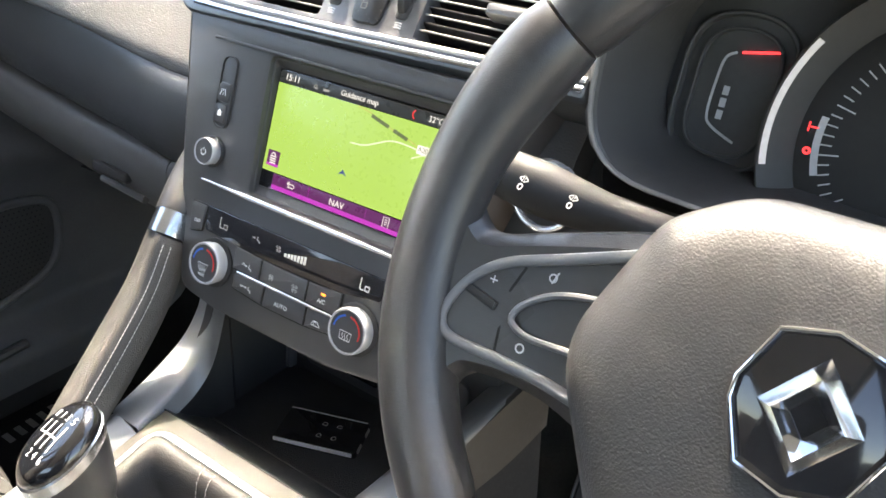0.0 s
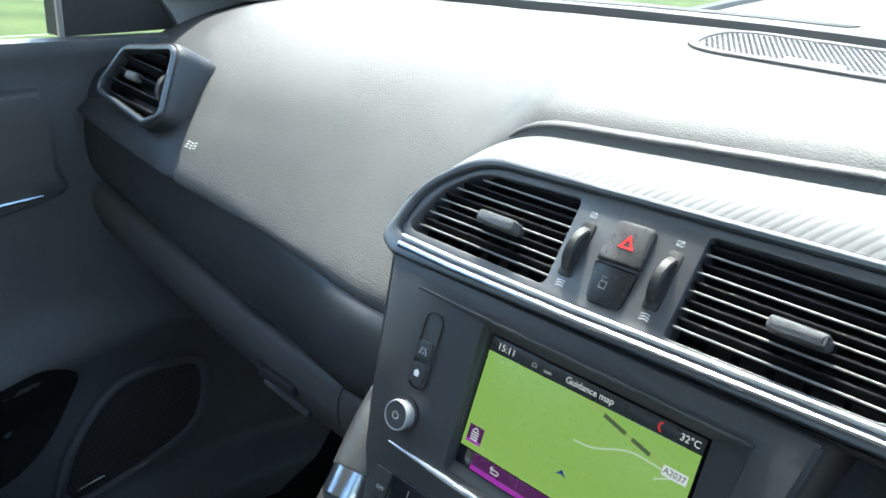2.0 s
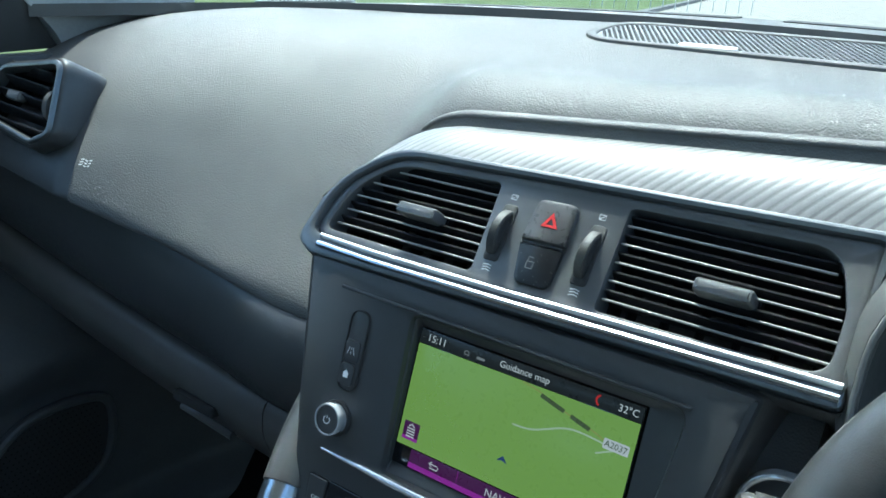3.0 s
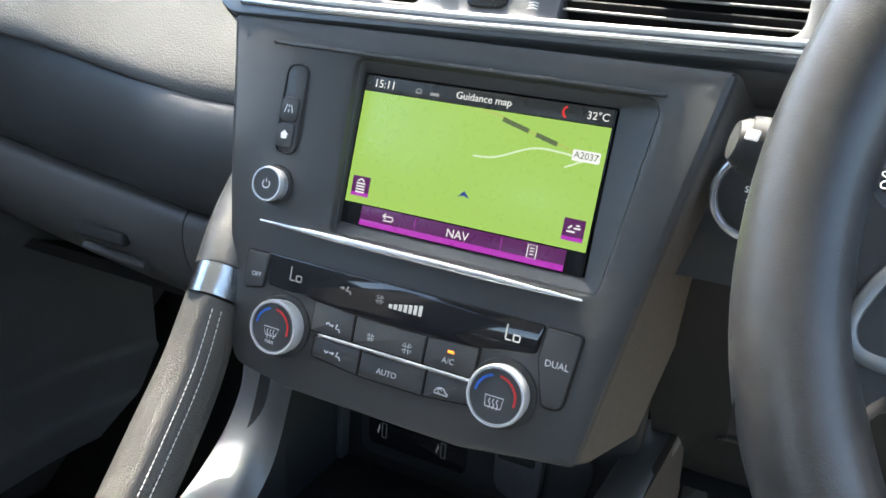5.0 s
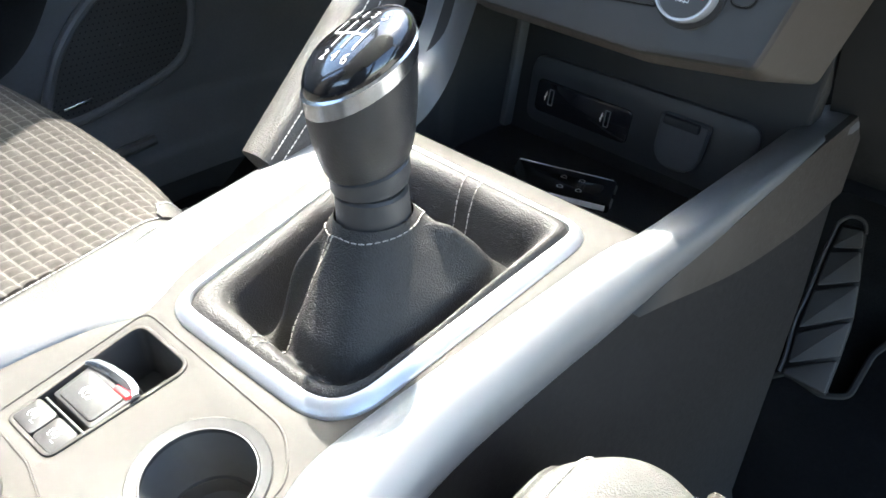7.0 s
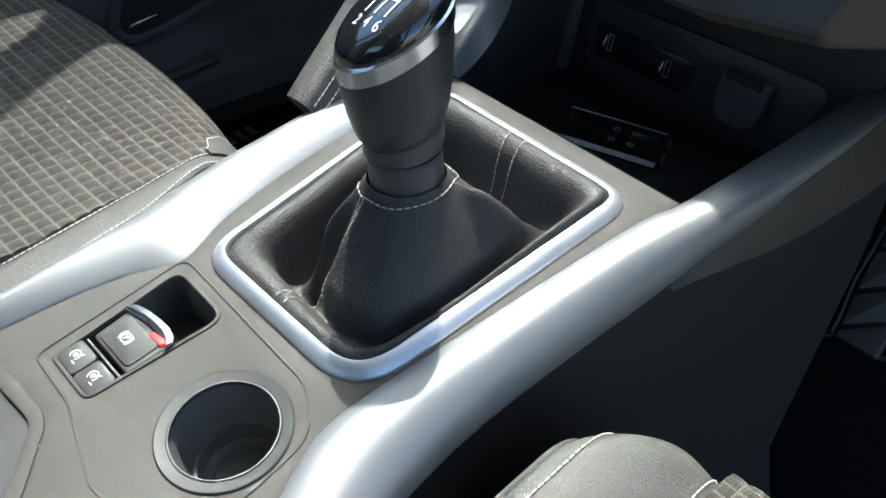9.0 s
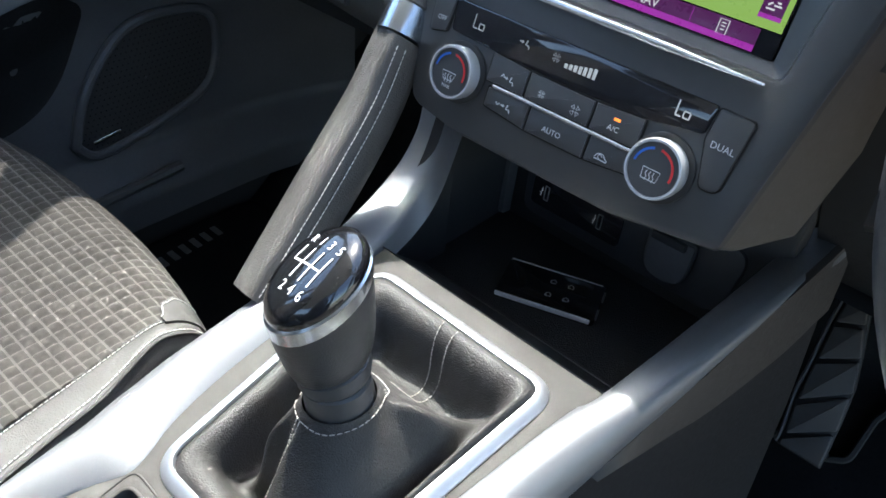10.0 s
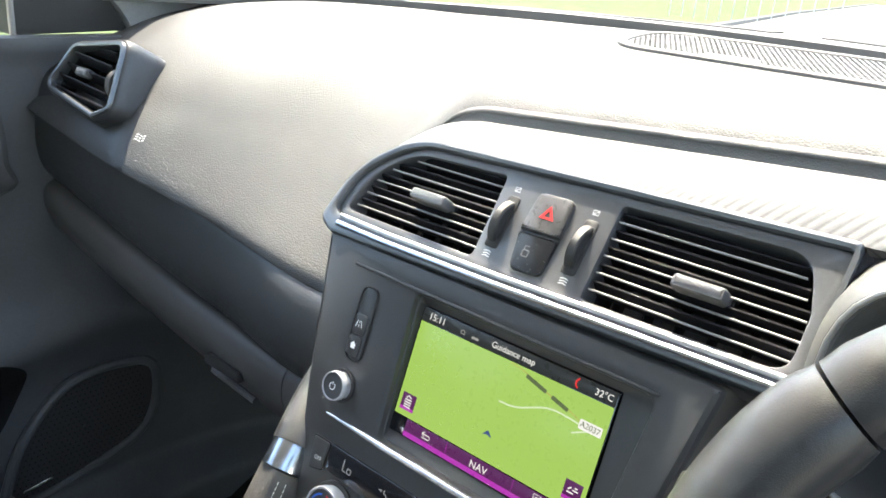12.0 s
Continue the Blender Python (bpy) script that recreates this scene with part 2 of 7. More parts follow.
TOP_PLATE = material("taupe console plastic", (0.056, 0.053, 0.049), 0.68, bump=0.00008, grain=2200, vary=0.06, spec=0.15)
SILVER = material("satin silver paint", (0.205, 0.21, 0.218), 0.47, metal=0.5, vary=0.02)
CHROME = material("polished chrome", (0.85, 0.86, 0.87), 0.1, metal=1.0, vary=0.01)
CHROME_SATIN = material("satin chrome", (0.62, 0.66, 0.7), 0.24, metal=1.0, vary=0.01)
GLOSS = material("piano black", (0.008, 0.008, 0.009), 0.16, coat=1.0, vary=0.05, dust=0.12)
GLOSS_CLEAN = material("clear black gloss", (0.016, 0.016, 0.018), 0.08, coat=0.6, vary=0.05)
# near-black for ducts, and for hollows whose darkness is only painted
VOID = material("black duct and painted hollows", (0.004, 0.004, 0.004), 0.7)
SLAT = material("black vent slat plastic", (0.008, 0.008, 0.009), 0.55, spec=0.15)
# pale tone standing in for sun on the black slats' front edges
VENT_EDGE_LIT = material("sunlit tone of slat edge", (0.2, 0.19, 0.175), 0.45)
TAB_SILVER = material("worn silver tab paint", (0.14, 0.14, 0.14), 0.34, metal=0.4)
HAZARD_GREY = material("dark satin button plastic", (0.055, 0.053, 0.051), 0.3)
GRIP = material("smooth black grip leather", (0.036, 0.0345, 0.033), 0.36, bump=0.0001, grain=1100, style="leather")
RING_SILVER = material("brushed pale chrome", (0.55, 0.575, 0.6), 0.4, metal=0.85, vary=0.02)
KNOB_CHROME = material("bright knob ring", (0.72, 0.73, 0.75), 0.26, metal=0.6, vary=0.02)
GAITER = material("matt black gaiter leather", (0.042, 0.040, 0.038), 0.52, bump=0.0004, grain=1150, style="leather", spec=0.32)
SLAT_EDGE = material("light slat edge", (0.32, 0.31, 0.29), 0.35, metal=0.4)
LEATHER = material("black leather", (0.030, 0.0285, 0.027), 0.47, bump=0.0003, grain=900, style="leather")
LEATHER_RIM = material("smooth worn wheel leather", (0.036, 0.035, 0.035), 0.34, bump=0.00006, grain=1500, style="leather", spec=0.6)
LEATHER_SEAT = material("dark grey seat leather", (0.072, 0.070, 0.066), 0.52, bump=0.00035, grain=900, style="leather", spec=0.3)
HUB = material("grained airbag cover", (0.032, 0.031, 0.031), 0.5, bump=0.00013, grain=1100, style="leather")
THREAD_TAN = material("tan thread", (0.42, 0.395, 0.36), 0.8)
THREAD = material("pale thread", (0.62, 0.6, 0.57), 0.8, bump=0.0002, grain=3000)
FABRIC = material("grey ribbed seat cloth", (0.085, 0.08, 0.074), 0.9, bump=0.0006, grain=260, style="weave", vary=0.2, scale=150)
CARPET = material("black carpet", (0.016, 0.016, 0.016), 0.95, bump=0.0015, grain=700, vary=0.35, scale=120, spec=0.06)
MAT_CLOTH = material("velour mat", (0.011, 0.011, 0.012), 0.95, bump=0.001, grain=900, vary=0.3, spec=0.06)
GRAB_LEATHER = material("taupe grained leather", (0.066, 0.062, 0.057), 0.5, bump=0.00035, grain=900, style="leather")
DARK_FRAME = material("dark satin frame", (0.13, 0.138, 0.145), 0.33, metal=0.6, vary=0.04)
BRIGHT = material("bright silver edge", (0.82, 0.83, 0.85), 0.2, metal=0.75, vary=0.03)
# non-metal white that paints the reflection on chrome edges
EDGE_GLEAM = material("chrome gleam as plain white", (0.8, 0.8, 0.81), 0.3, spec=0.8)
PIPING = material("dark cloth piping", (0.035, 0.035, 0.035), 0.8, bump=0.0003, grain=1500, spec=0.25)
# darker dash plastic; on the lower roll it stands in for shade
ROLL_PLASTIC = material("smooth dark dash plastic", (0.042, 0.043, 0.044), 0.42, bump=0.00008, grain=2200)
RUBBER = material("dark rubber", (0.03, 0.03, 0.031), 0.6, bump=0.0004, grain=900, style="leather")
# white print with a faint glow added, even on parts without a lamp
WHITE = material("white print", (0.8, 0.8, 0.8), 0.5, glow=(0.8, 0.8, 0.8, 0.05))
GREY_PRINT = material("grey print", (0.62, 0.62, 0.62), 0.5)
RED_PRINT = material("red print", (0.6, 0.03, 0.03), 0.4)
RED_GLOW = material("red lit print", (0.5, 0.02, 0.02), 0.4, glow=(1, 0.05, 0.06, 0.30))
BLUE_PRINT = material("blue print", (0.02, 0.12, 0.5), 0.4)
AMBER = material("amber lamp", (0.8, 0.15, 0.02), 0.4, glow=(1, 0.2, 0.02, 0.5))
HEADLINER = material("pale grey headliner", (0.5, 0.5, 0.49), 0.9, bump=0.0004, grain=900)
PILLAR = material("light grey pillar trim", (0.33, 0.34, 0.35), 0.6, bump=0.0002, grain=1200)
GREY_DARK = material("dark grey satin plastic", (0.11, 0.11, 0.112), 0.4)
SIDE_BLACK = material("black grained side plastic", (0.018, 0.018, 0.019), 0.6, bump=0.0001, grain=1800, spec=0.22)
# two plastics with warm light bounced from the right put into their colour
BOUNCE_TINT_DARK = material("dark plastic tinted by bounce", (0.048, 0.041, 0.035), 0.5, bump=0.0001, grain=2000)
BOUNCE_TINT = material("grey plastic tinted by bounce", (0.105, 0.092, 0.08), 0.42, bump=0.0001, grain=2000)
BODY = material("dark car paint", (0.03, 0.035, 0.045), 0.25, coat=1.0)


# ---- outside: one sheet of ground with grass, a kerb and a concrete drive ----
def ground_material():
    m = bpy.data.materials.new("grass and concrete ground")
    m.use_nodes = True
    nt = m.node_tree
    nodes, link = nt.nodes, nt.links.new
    b = nodes["Principled BSDF"]
    co = nodes.new("ShaderNodeTexCoord").outputs["Object"]
    n1, n2 = nodes.new("ShaderNodeTexNoise"), nodes.new("ShaderNodeTexNoise")
    for n, s in ((n1, 1.2), (n2, 40)):
        n.inputs["Scale"].default_value, n.inputs["Detail"].default_value = s, 6
        link(co, n.inputs["Vector"])
    ramp = nodes.new("ShaderNodeValToRGB")
    ramp.color_ramp.elements[0].color, ramp.color_ramp.elements[1].color = (0.05, 0.085, 0.02, 1), (0.16, 0.2, 0.05, 1)
    ramp.color_ramp.elements[0].position, ramp.color_ramp.elements[1].position = 0.35, 0.7
    mixn = nodes.new("ShaderNodeMath")
    mixn.operation = "MULTIPLY_ADD"
    mixn.inputs[1].default_value = 0.5
    link(n2.outputs[0], mixn.inputs[0])
    half = nodes.new("ShaderNodeMath")
    half.operation = "MULTIPLY"
    half.inputs[1].default_value = 0.5
    link(n1.outputs[0], half.inputs[0])
    link(half.outputs[0], mixn.inputs[2])
    link(mixn.outputs[0], ramp.inputs[0])
    link(ramp.outputs[0], b.inputs["Base Color"])
    b.inputs["Roughness"].default_value = 0.95
    bp = nodes.new("ShaderNodeBump")
    bp.inputs["Distance"].default_value = 0.03
    link(n2.outputs[0], bp.inputs["Height"])
    link(bp.outputs[0], b.inputs["Normal"])
    return m


CONCRETE = material("pale worn concrete", (0.31, 0.28, 0.23), 0.9, vary=0.25, scale=8, bump=0.004, grain=60)
STONE = material("grey kerb stone", (0.16, 0.15, 0.14), 0.9, vary=0.2, scale=20, bump=0.003, grain=80)
solid("ground", grid(lambda a, b: ((a - 0.5) * 1600, (b - 0.5) * 1600, 0.0), 9, 9), ground_material(), "sunlit rough grass sheet round the car", "ground", kind="structure")
solid("road", slab([(-3.5, -30), (14, -30), (14, 90), (-22, 90), (-12.3, 38), (-7.9, 18), (-3.5, 0)], 0.004, 0.02, 0.005), CONCRETE, "pale dusty concrete drive beside grass", "road", kind="structure")
kerb_run = [(-3.52, -30), (-3.52, 0), (-7.92, 18), (-12.32, 38), (-22, 90)]
solid("kerb", loft([[(x - 0.3, y, 0.0), (x - 0.3, y, 0.1), (x - 0.04, y, 0.11), (x, y, 0.0)] for x, y in kerb_run]), STONE, "low grey kerb stone along the drive", "kerb", kind="structure")

# ---- the car's shell: floor, roof, pillars, glass ----
GLASS = bpy.data.materials.new("tinted window glass")
GLASS.use_nodes = True
gb = GLASS.node_tree.nodes["Principled BSDF"]
gb.inputs["Transmission Weight"].default_value, gb.inputs["Roughness"].default_value = 1.0, 0.0
gb.inputs["IOR"].default_value, gb.inputs["Base Color"].default_value = 1.1, (0.93, 0.97, 0.95, 1)

solid("floor", box(-0.78, 0.78, -2.3, 0.8, 0.28, 0.345, 0.01), CARPET, "black carpeted car floor in deep shade", "floor", kind="structure")
solid("wall_front", box(-0.80, 0.80, 0.62, 0.68, 0.28, 1.16, 0.01), PLASTIC_DARK, "black bulkhead panel behind the dashboard", "wall", kind="structure")
solid("kick_panel", box(-0.745, -0.718, 0.36, 0.63, 0.30, 1.15, 0.004), PLASTIC_DARK, "black side panel of the passenger footwell", "wall", kind="structure")
# unseen sill, added to stop light leaking in under the door card
solid("door_sill_blocker", box(-0.80, -0.70, -0.75, 0.63, 0.27, 0.43, 0.01), PLASTIC_DARK, "unseen dark sill added to block light below the passenger door", "sill", kind="structure")
solid("wall_rear", box(-0.78, 0.78, -2.36, -2.3, 0.28, 1.2, 0.01), PLASTIC_DARK, "dark rear panel of the cabin", "wall", kind="structure")
HEAD_Y, HEAD_Z, HEAD_X = -0.16, 1.62, 0.57
solid("ceiling", loft([[(-HEAD_X - 0.02, HEAD_Y, HEAD_Z), (HEAD_X + 0.02, HEAD_Y, HEAD_Z), (HEAD_X + 0.02, HEAD_Y, HEAD_Z + 0.05), (-HEAD_X - 0.02, HEAD_Y, HEAD_Z + 0.05)],
                       [(-0.6, -1.0, 1.66), (0.6, -1.0, 1.66), (0.6, -1.0, 1.72), (-0.6, -1.0, 1.72)],
                       [(-0.58, -2.2, 1.6), (0.58, -2.2, 1.6), (0.58, -2.2, 1.66), (-0.58, -2.2, 1.66)]]), HEADLINER, "pale grey fabric headliner under the roof", "ceiling", kind="structure")
for side in (-1, 1):
    run = smooth_path([(side * 0.6, HEAD_Y + 0.03, 1.62), (side * 0.6, -0.6, 1.67), (side * 0.59, -1.4, 1.66), (side * 0.57, -2.25, 1.58)], 6)
    solid("roof_rail", tube(run, 0.035, 12, ry=0.045), PILLAR, "light grey roof rail above the doors", "pillar", kind="structure")
    levels = smooth_path([(0.715, 0.168, 1.12), (0.708, 0.150, 1.16), (0.700, 0.104, 1.21), (0.700, 0.040, 1.30), (0.667, -0.055, 1.45), (0.618, -0.155, 1.64)], 5)
    fronts = smooth_path([(0.705, 0.30, 1.12), (0.690, 0.318, 1.165), (0.692, 0.335, 1.21), (0.700, 0.170, 1.30), (0.666, 0.005, 1.45), (0.617, -0.09, 1.64)], 5)
    rings = []
    for p, q in zip(levels, fronts):
        a, b = Vector((side * p.x, p.y, p.z)), Vector((side * q.x, q.y, q.z))
        out = Vector((side * 0.03, 0, 0))
        mid = (a + b) / 2 + Vector((-side * 0.008, 0, 0.0))
        rings.append([a + out, a + Vector((-side * 0.004, 0.004, 0)), a.lerp(mid, 0.6), mid, b.lerp(mid, 0.6), b, b + out])
    solid("windscreen_pillar", loft(rings), PILLAR, "light grey trim of the windscreen pillar", "pillar", kind="structure", sharp=70)
    solid("pillar", loft([[(side * 0.74, -0.78, 0.33), (side * 0.80, -0.78, 0.33), (side * 0.80, -0.64, 0.33), (side * 0.74, -0.64, 0.33)], [(side * 0.74, -0.76, 1.1), (side * 0.78, -0.76, 1.1), (side * 0.78, -0.67, 1.1), (side * 0.74, -0.67, 1.1)], [(side * 0.59, -0.8, 1.66), (side * 0.63, -0.8, 1.66), (side * 0.63, -0.72, 1.66), (side * 0.59, -0.72, 1.66)]]), PLASTIC, "dark centre pillar between the doors", "pillar", kind="structure")
    solid("wall_rear_side", box(min(side * 0.76, side * 0.8), max(side * 0.76, side * 0.8), -2.3, -0.78, 0.3, 1.12, 0.01), PLASTIC, "dark rear door panel", "wall", kind="structure")
windscreen = solid("windscreen", sheet(lambda a, b, d: ((a - 0.5) * 2 * (0.80 - 0.21 * b), 0.70 - 0.86 * b - 0.05 * (2 * a - 1) ** 2 * (1 - b), 1.16 + 0.465 * b + 0.02 * math.sin(math.pi * b) - d), 13, 9, 0.004), GLASS, "clear raked car windscreen", "windscreen", kind="structure")
windscreen.visible_shadow = False
solid("scuttle", box(-0.75, 0.75, 0.60, 0.86, 1.10, 1.135, 0.01), PLASTIC_DARK, "black wiper scuttle panel below the windscreen", "scuttle", kind="structure")
solid("bonnet", sheet(lambda a, b, d: ((a - 0.5) * 1.6, 0.84 + 0.95 * b, 1.12 - 0.16 * b * b - 0.05 * (2 * a - 1) ** 2 - d), 15, 11, 0.02), BODY, "dark painted car bonnet in the sun", "bonnet", kind="structure")
fence = thing("fence", pose(-9.6, 24.5, 0), "thin pale post fence across the far grass", "fence")
WHITE_POST = material("pale weathered paint", (0.6, 0.6, 0.57), 0.7)
for k in range(14):
    part("post", box(-2.2 + k * 0.36 - 0.012, -2.2 + k * 0.36 + 0.012, -0.012 + k * 0.12, 0.012 + k * 0.12, 0.0, 1.3, 0.003), WHITE_POST, fence)

# ---- dashboard ----
# upper face of the dash: rows of (forward, height) from the lower lip to the windscreen
PAD_ROWS = [(0.044, 0.992), (0.032, 0.996), (0.0285, 1.002), (0.036, 1.018), (0.072, 1.060), (0.107, 1.098), (0.143, 1.131), (0.185, 1.160), (0.235, 1.184), (0.32, 1.2005), (0.41, 1.2080), (0.455, 1.2075), (0.475, 1.2060)]
pad_curve = smooth_path([(0, y, z) for y, z in PAD_ROWS], 5)


def pad_point(x, f):
    k = f * (len(pad_curve) - 1)
    i = min(int(k), len(pad_curve) - 2)
    p = pad_curve[i].lerp(pad_curve[i + 1], k - i)
    y, z = p.y, p.z
    # the lip of the pad climbs towards the door
    lip = max(0.0, min(1.0, (-0.2 - x) / 0.5))
    low = max(0.0, 1 - f * 2.4)
    y += 0.010 * lip * low
    z += 0.115 * lip ** 1.2 * low
    # towards the door the face of the pad comes forward to the side vent
    q = max(0.0, min(1.0, (-0.26 - x) / 0.23))
    y -= 0.056 * q * q * (3 - 2 * q) * math.sin(math.pi * max(0.0, min(1.0, (f - 0.13) / 0.72)))
    # the top falls away towards the side
    edge = max(0.0, abs(x) - 0.48) / 0.27
    z -= 0.03 * edge * edge * min(1, f * 1.5)
    y += 0.02 * edge * edge
    # the rear of the top sinks before the raised ledge
    sink = max(0.0, min(1.0, (y - 0.24) / 0.14)) * max(0.0, min(1.0, (-0.08 - x) / 0.3))
    z -= 0.010 * sink
    # the pad swells softly behind the trim over the vents
    g = max(0.0, min(1.0, (x + 0.20) / 0.09))
    rise = (0.049 + 0.075 * max(0.0, x + 0.1)) * g * g * (3 - 2 * g)
    z += rise * math.exp(-((y - 0.122) / (0.030 if y < 0.122 else 0.075)) ** 2)
    return Vector((x, y, z))


dash = thing("dashboard", pose(0, 0, 0), "charcoal grained soft dashboard with a striped trim strip", "dashboard")
part("upper_pad", sheet(lambda a, b, d: pad_point(-0.72 + 0.90 * a, b) + Vector((0, d, -d * 0.3)), 61, 56, 0.03), PAD, dash, "grained charcoal upper pad catching the sun")
part("upper_pad", sheet(lambda a, b, d: pad_point(0.18 + 0.41 * a, 0.62 + 0.38 * b) + Vector((0, d, -d * 0.3)), 25, 22, 0.03), PAD, dash, "grained charcoal pad over the cluster")
part("upper_pad", sheet(lambda a, b, d: pad_point(0.59 + 0.13 * a, b) + Vector((0, d, -d * 0.3)), 11, 56, 0.03), PAD, dash)


def end_panel(a, b, d):
    f = 0.02 + 0.50 * b
    z = pad_point(-0.5, f).z
    right = -0.4635 - (z - 1.045) * 0.375 - max(0.0, z - 1.090) * 0.55
    x = -0.715 + (right + 0.715) * a
    rim = 0.0035 * min(1, (1 - a) / 0.06, (1 - b) / 0.12)
    return pad_point(x, f) + Vector((0, -rim + d, rim * 0.5))


part("end_panel", sheet(end_panel, 40, 30, 0.02), ROLL_PLASTIC, dash, "smooth dark end panel round the side vent")
# rolled lower band under the pad


def roll_point(x, f, rows, climb, d):
    c = smooth_path([(0, y, z) for y, z in rows], 6)
    k = f * (len(c) - 1)
    i = min(int(k), len(c) - 2)
    p = c[i].lerp(c[i + 1], k - i)
    s = max(0.0, min(1.0, (-0.2 - x) / 0.5))
    near = max(0.0, min(1.0, (x + 0.32) / 0.12))
    return Vector((x, p.y + 0.008 * s - 0.010 * near * near * (3 - 2 * near) + d, p.z + climb * s ** 1.5 + (0.115 * s ** 1.2 - climb * s ** 1.5) * (1 - f)))


# passenger roll darker than the pad: its shade is put into the colour
part("lower_roll", sheet(lambda a, b, d: roll_point(-0.72 + 0.56 * a, b, [(0.056, 1.002), (0.040, 1.000), (0.030, 0.990), (0.0225, 0.965), (0.0225, 0.938), (0.030, 0.918), (0.044, 0.909)], 0.055, d), 41, 20, 0.02), ROLL_PLASTIC, dash, "smooth rolled band under the pad with shade painted in")
for side, x0, x1 in ((1, 0.16, 0.72),):
    part("lower_roll", sheet(lambda a, b, d: Vector((x0 + (x1 - x0) * a, 0.05 + 0.02 * math.sin(b * 3) + d, 0.992 - 0.10 * b)), 21, 10, 0.02), PLASTIC, dash)

# glove box
glove = thing("glove_box", pose(-0.45, 0.06, 0.8), "dark plastic glove box lid with a slim latch", "glove box")
GLOVE = smooth_path([(0, 0.044, 0.9105), (0, 0.031, 0.9060), (0, 0.0255, 0.893), (0, 0.028, 0.870), (0, 0.045, 0.838), (0, 0.083, 0.802), (0, 0.14, 0.768), (0, 0.24, 0.725), (0, 0.36, 0.68)], 6)


def gl(x, f, d):
    k = f * (len(GLOVE) - 1)
    i = min(int(k), len(GLOVE) - 2)
    p = GLOVE[i].lerp(GLOVE[i + 1], k - i)
    s = max(0.0, min(1.0, (-0.2 - x) / 0.5))
    return Vector((x + 0.45, p.y - 0.06 + d + 0.010 * s, p.z - 0.8 + 0.055 * s ** 1.5))


part("lid", sheet(lambda a, b, d: gl(-0.705 + 0.4775 * a, b, d), 31, 49, 0.02), PLASTIC, glove)
part("side_cover", sheet(lambda a, b, d: gl(-0.2262 + 0.092 * a, b, d), 9, 49, 0.02), PLASTIC, glove)
part("latch", box(0.104, 0.160, -0.036, -0.020, 0.0665, 0.0785, 0.003), PLASTIC_DARK, glove)
part("latch_pull", tube([(0.096, -0.0190, 0.0510), (0.170, -0.0220, 0.0490)], 0.0042, 10), GREY_DARK, glove, "rounded grey latch pull")
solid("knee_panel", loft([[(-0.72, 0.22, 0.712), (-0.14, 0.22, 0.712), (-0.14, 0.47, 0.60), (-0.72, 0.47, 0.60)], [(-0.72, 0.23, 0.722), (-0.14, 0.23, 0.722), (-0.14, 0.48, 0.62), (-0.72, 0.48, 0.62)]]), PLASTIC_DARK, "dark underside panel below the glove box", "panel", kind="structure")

# defroster slots and speaker grille on the dash top
def ledge(x, b):
    t = abs(x) / 0.7
    return Vector((x, 0.465 + 0.18 * b - 0.15 * t * t - 1.2 * max(0.0, t - 0.6) ** 2, 1.2145 - 0.022 * t * t - 0.003 * b))


part("screen_ledge", sheet(lambda a, b, d: ledge(-0.70 + 1.4 * a, b) - Vector((0, 0, d)), 61, 7, 0.014), PAD, dash, "matt raised ledge below the windscreen")
# slots are black strips on the ledge that paint the dark inside
for x0, x1 in ((-0.40, -0.055), (-0.002, 0.36)):
    slot_run = []
    for x in [x0 + (x1 - x0) * k / 14 for k in range(15)]:
        y, z, h = 0.590 - 0.15 * (x / 0.7) ** 2 - 0.12 * max(0, -x), ledge(x, 0.6).z, 0.021 - 0.008 * max(0, -x) / 0.4
        slot_run.append([(x, y - h, z - 0.006), (x, y + h, z - 0.006), (x, y + h, z + 0.0012), (x, y - h, z + 0.0012)])
    part("defroster_slot", loft(slot_run), VOID, dash, "long defroster slot with its dark depth painted black")

GRILLE = material("perforated grey grille", (0.11, 0.11, 0.11), 0.45, metal=0.3)
outline = arc_poly([(-0.106, -0.048, 0.04), (0.24, -0.052, 0.06), (0.24, 0.046, 0.06), (-0.114, 0.046, 0.04)], 8)
grille = thing("speaker_grille", pose(0, 0.362, 1.2032, 5.2, 0, 0), "oval perforated grey speaker grille with a small pale badge", "speaker grille")
part("rim", frame_slab(inset(outline, -0.010), outline, -0.004, 0.0035, 0.002), PAD, grille)
part("mesh", slab(outline, -0.006, 0.0020, 0.0005), GRILLE, grille, "grey metal mesh")
holes = []
for j in range(24):
    for i in range(72):
        x, y = -0.125 + i * 0.0052 + (j % 2) * 0.0026, -0.056 + j * 0.0050
        inside = all((Vector(outline[(k + 1) % len(outline)]) - Vector(outline[k])).cross(Vector((x, y)) - Vector(outline[k])) > 0.002 * (Vector(outline[(k + 1) % len(outline)]) - Vector(outline[k])).length for k in range(len(outline)) if (Vector(outline[(k + 1) % len(outline)]) - Vector(outline[k])).length > 1e-5)
        if inside:
            holes.append(loft([at(circle(x, y, 0.0017, 6), 0.0015), at(circle(x, y, 0.0017, 6), 0.0024)]))
tagged(part("perforations", joined(*holes), VOID, grille, "black round perforations"), kind="stuff")
part("badge", slab(rrect(0.003, -0.046, 0.048, 0.011, 0.002), 0.001, 0.0042, 0.001), WHITE, grille, "small plain pale badge")

# raised airbag mark on the pad
mark_at = min((pad_point(-0.4585, k / 400) for k in range(60, 240)), key=lambda p: abs(p.z - 1.0690))
mark = Matrix.Translation(mark_at + Vector((0, -0.0009, 0.0007))) @ pose(0, 0, 0, 52, 0, 8) @ Matrix.Diagonal((0.75, 0.7, 0.7, 1.0))
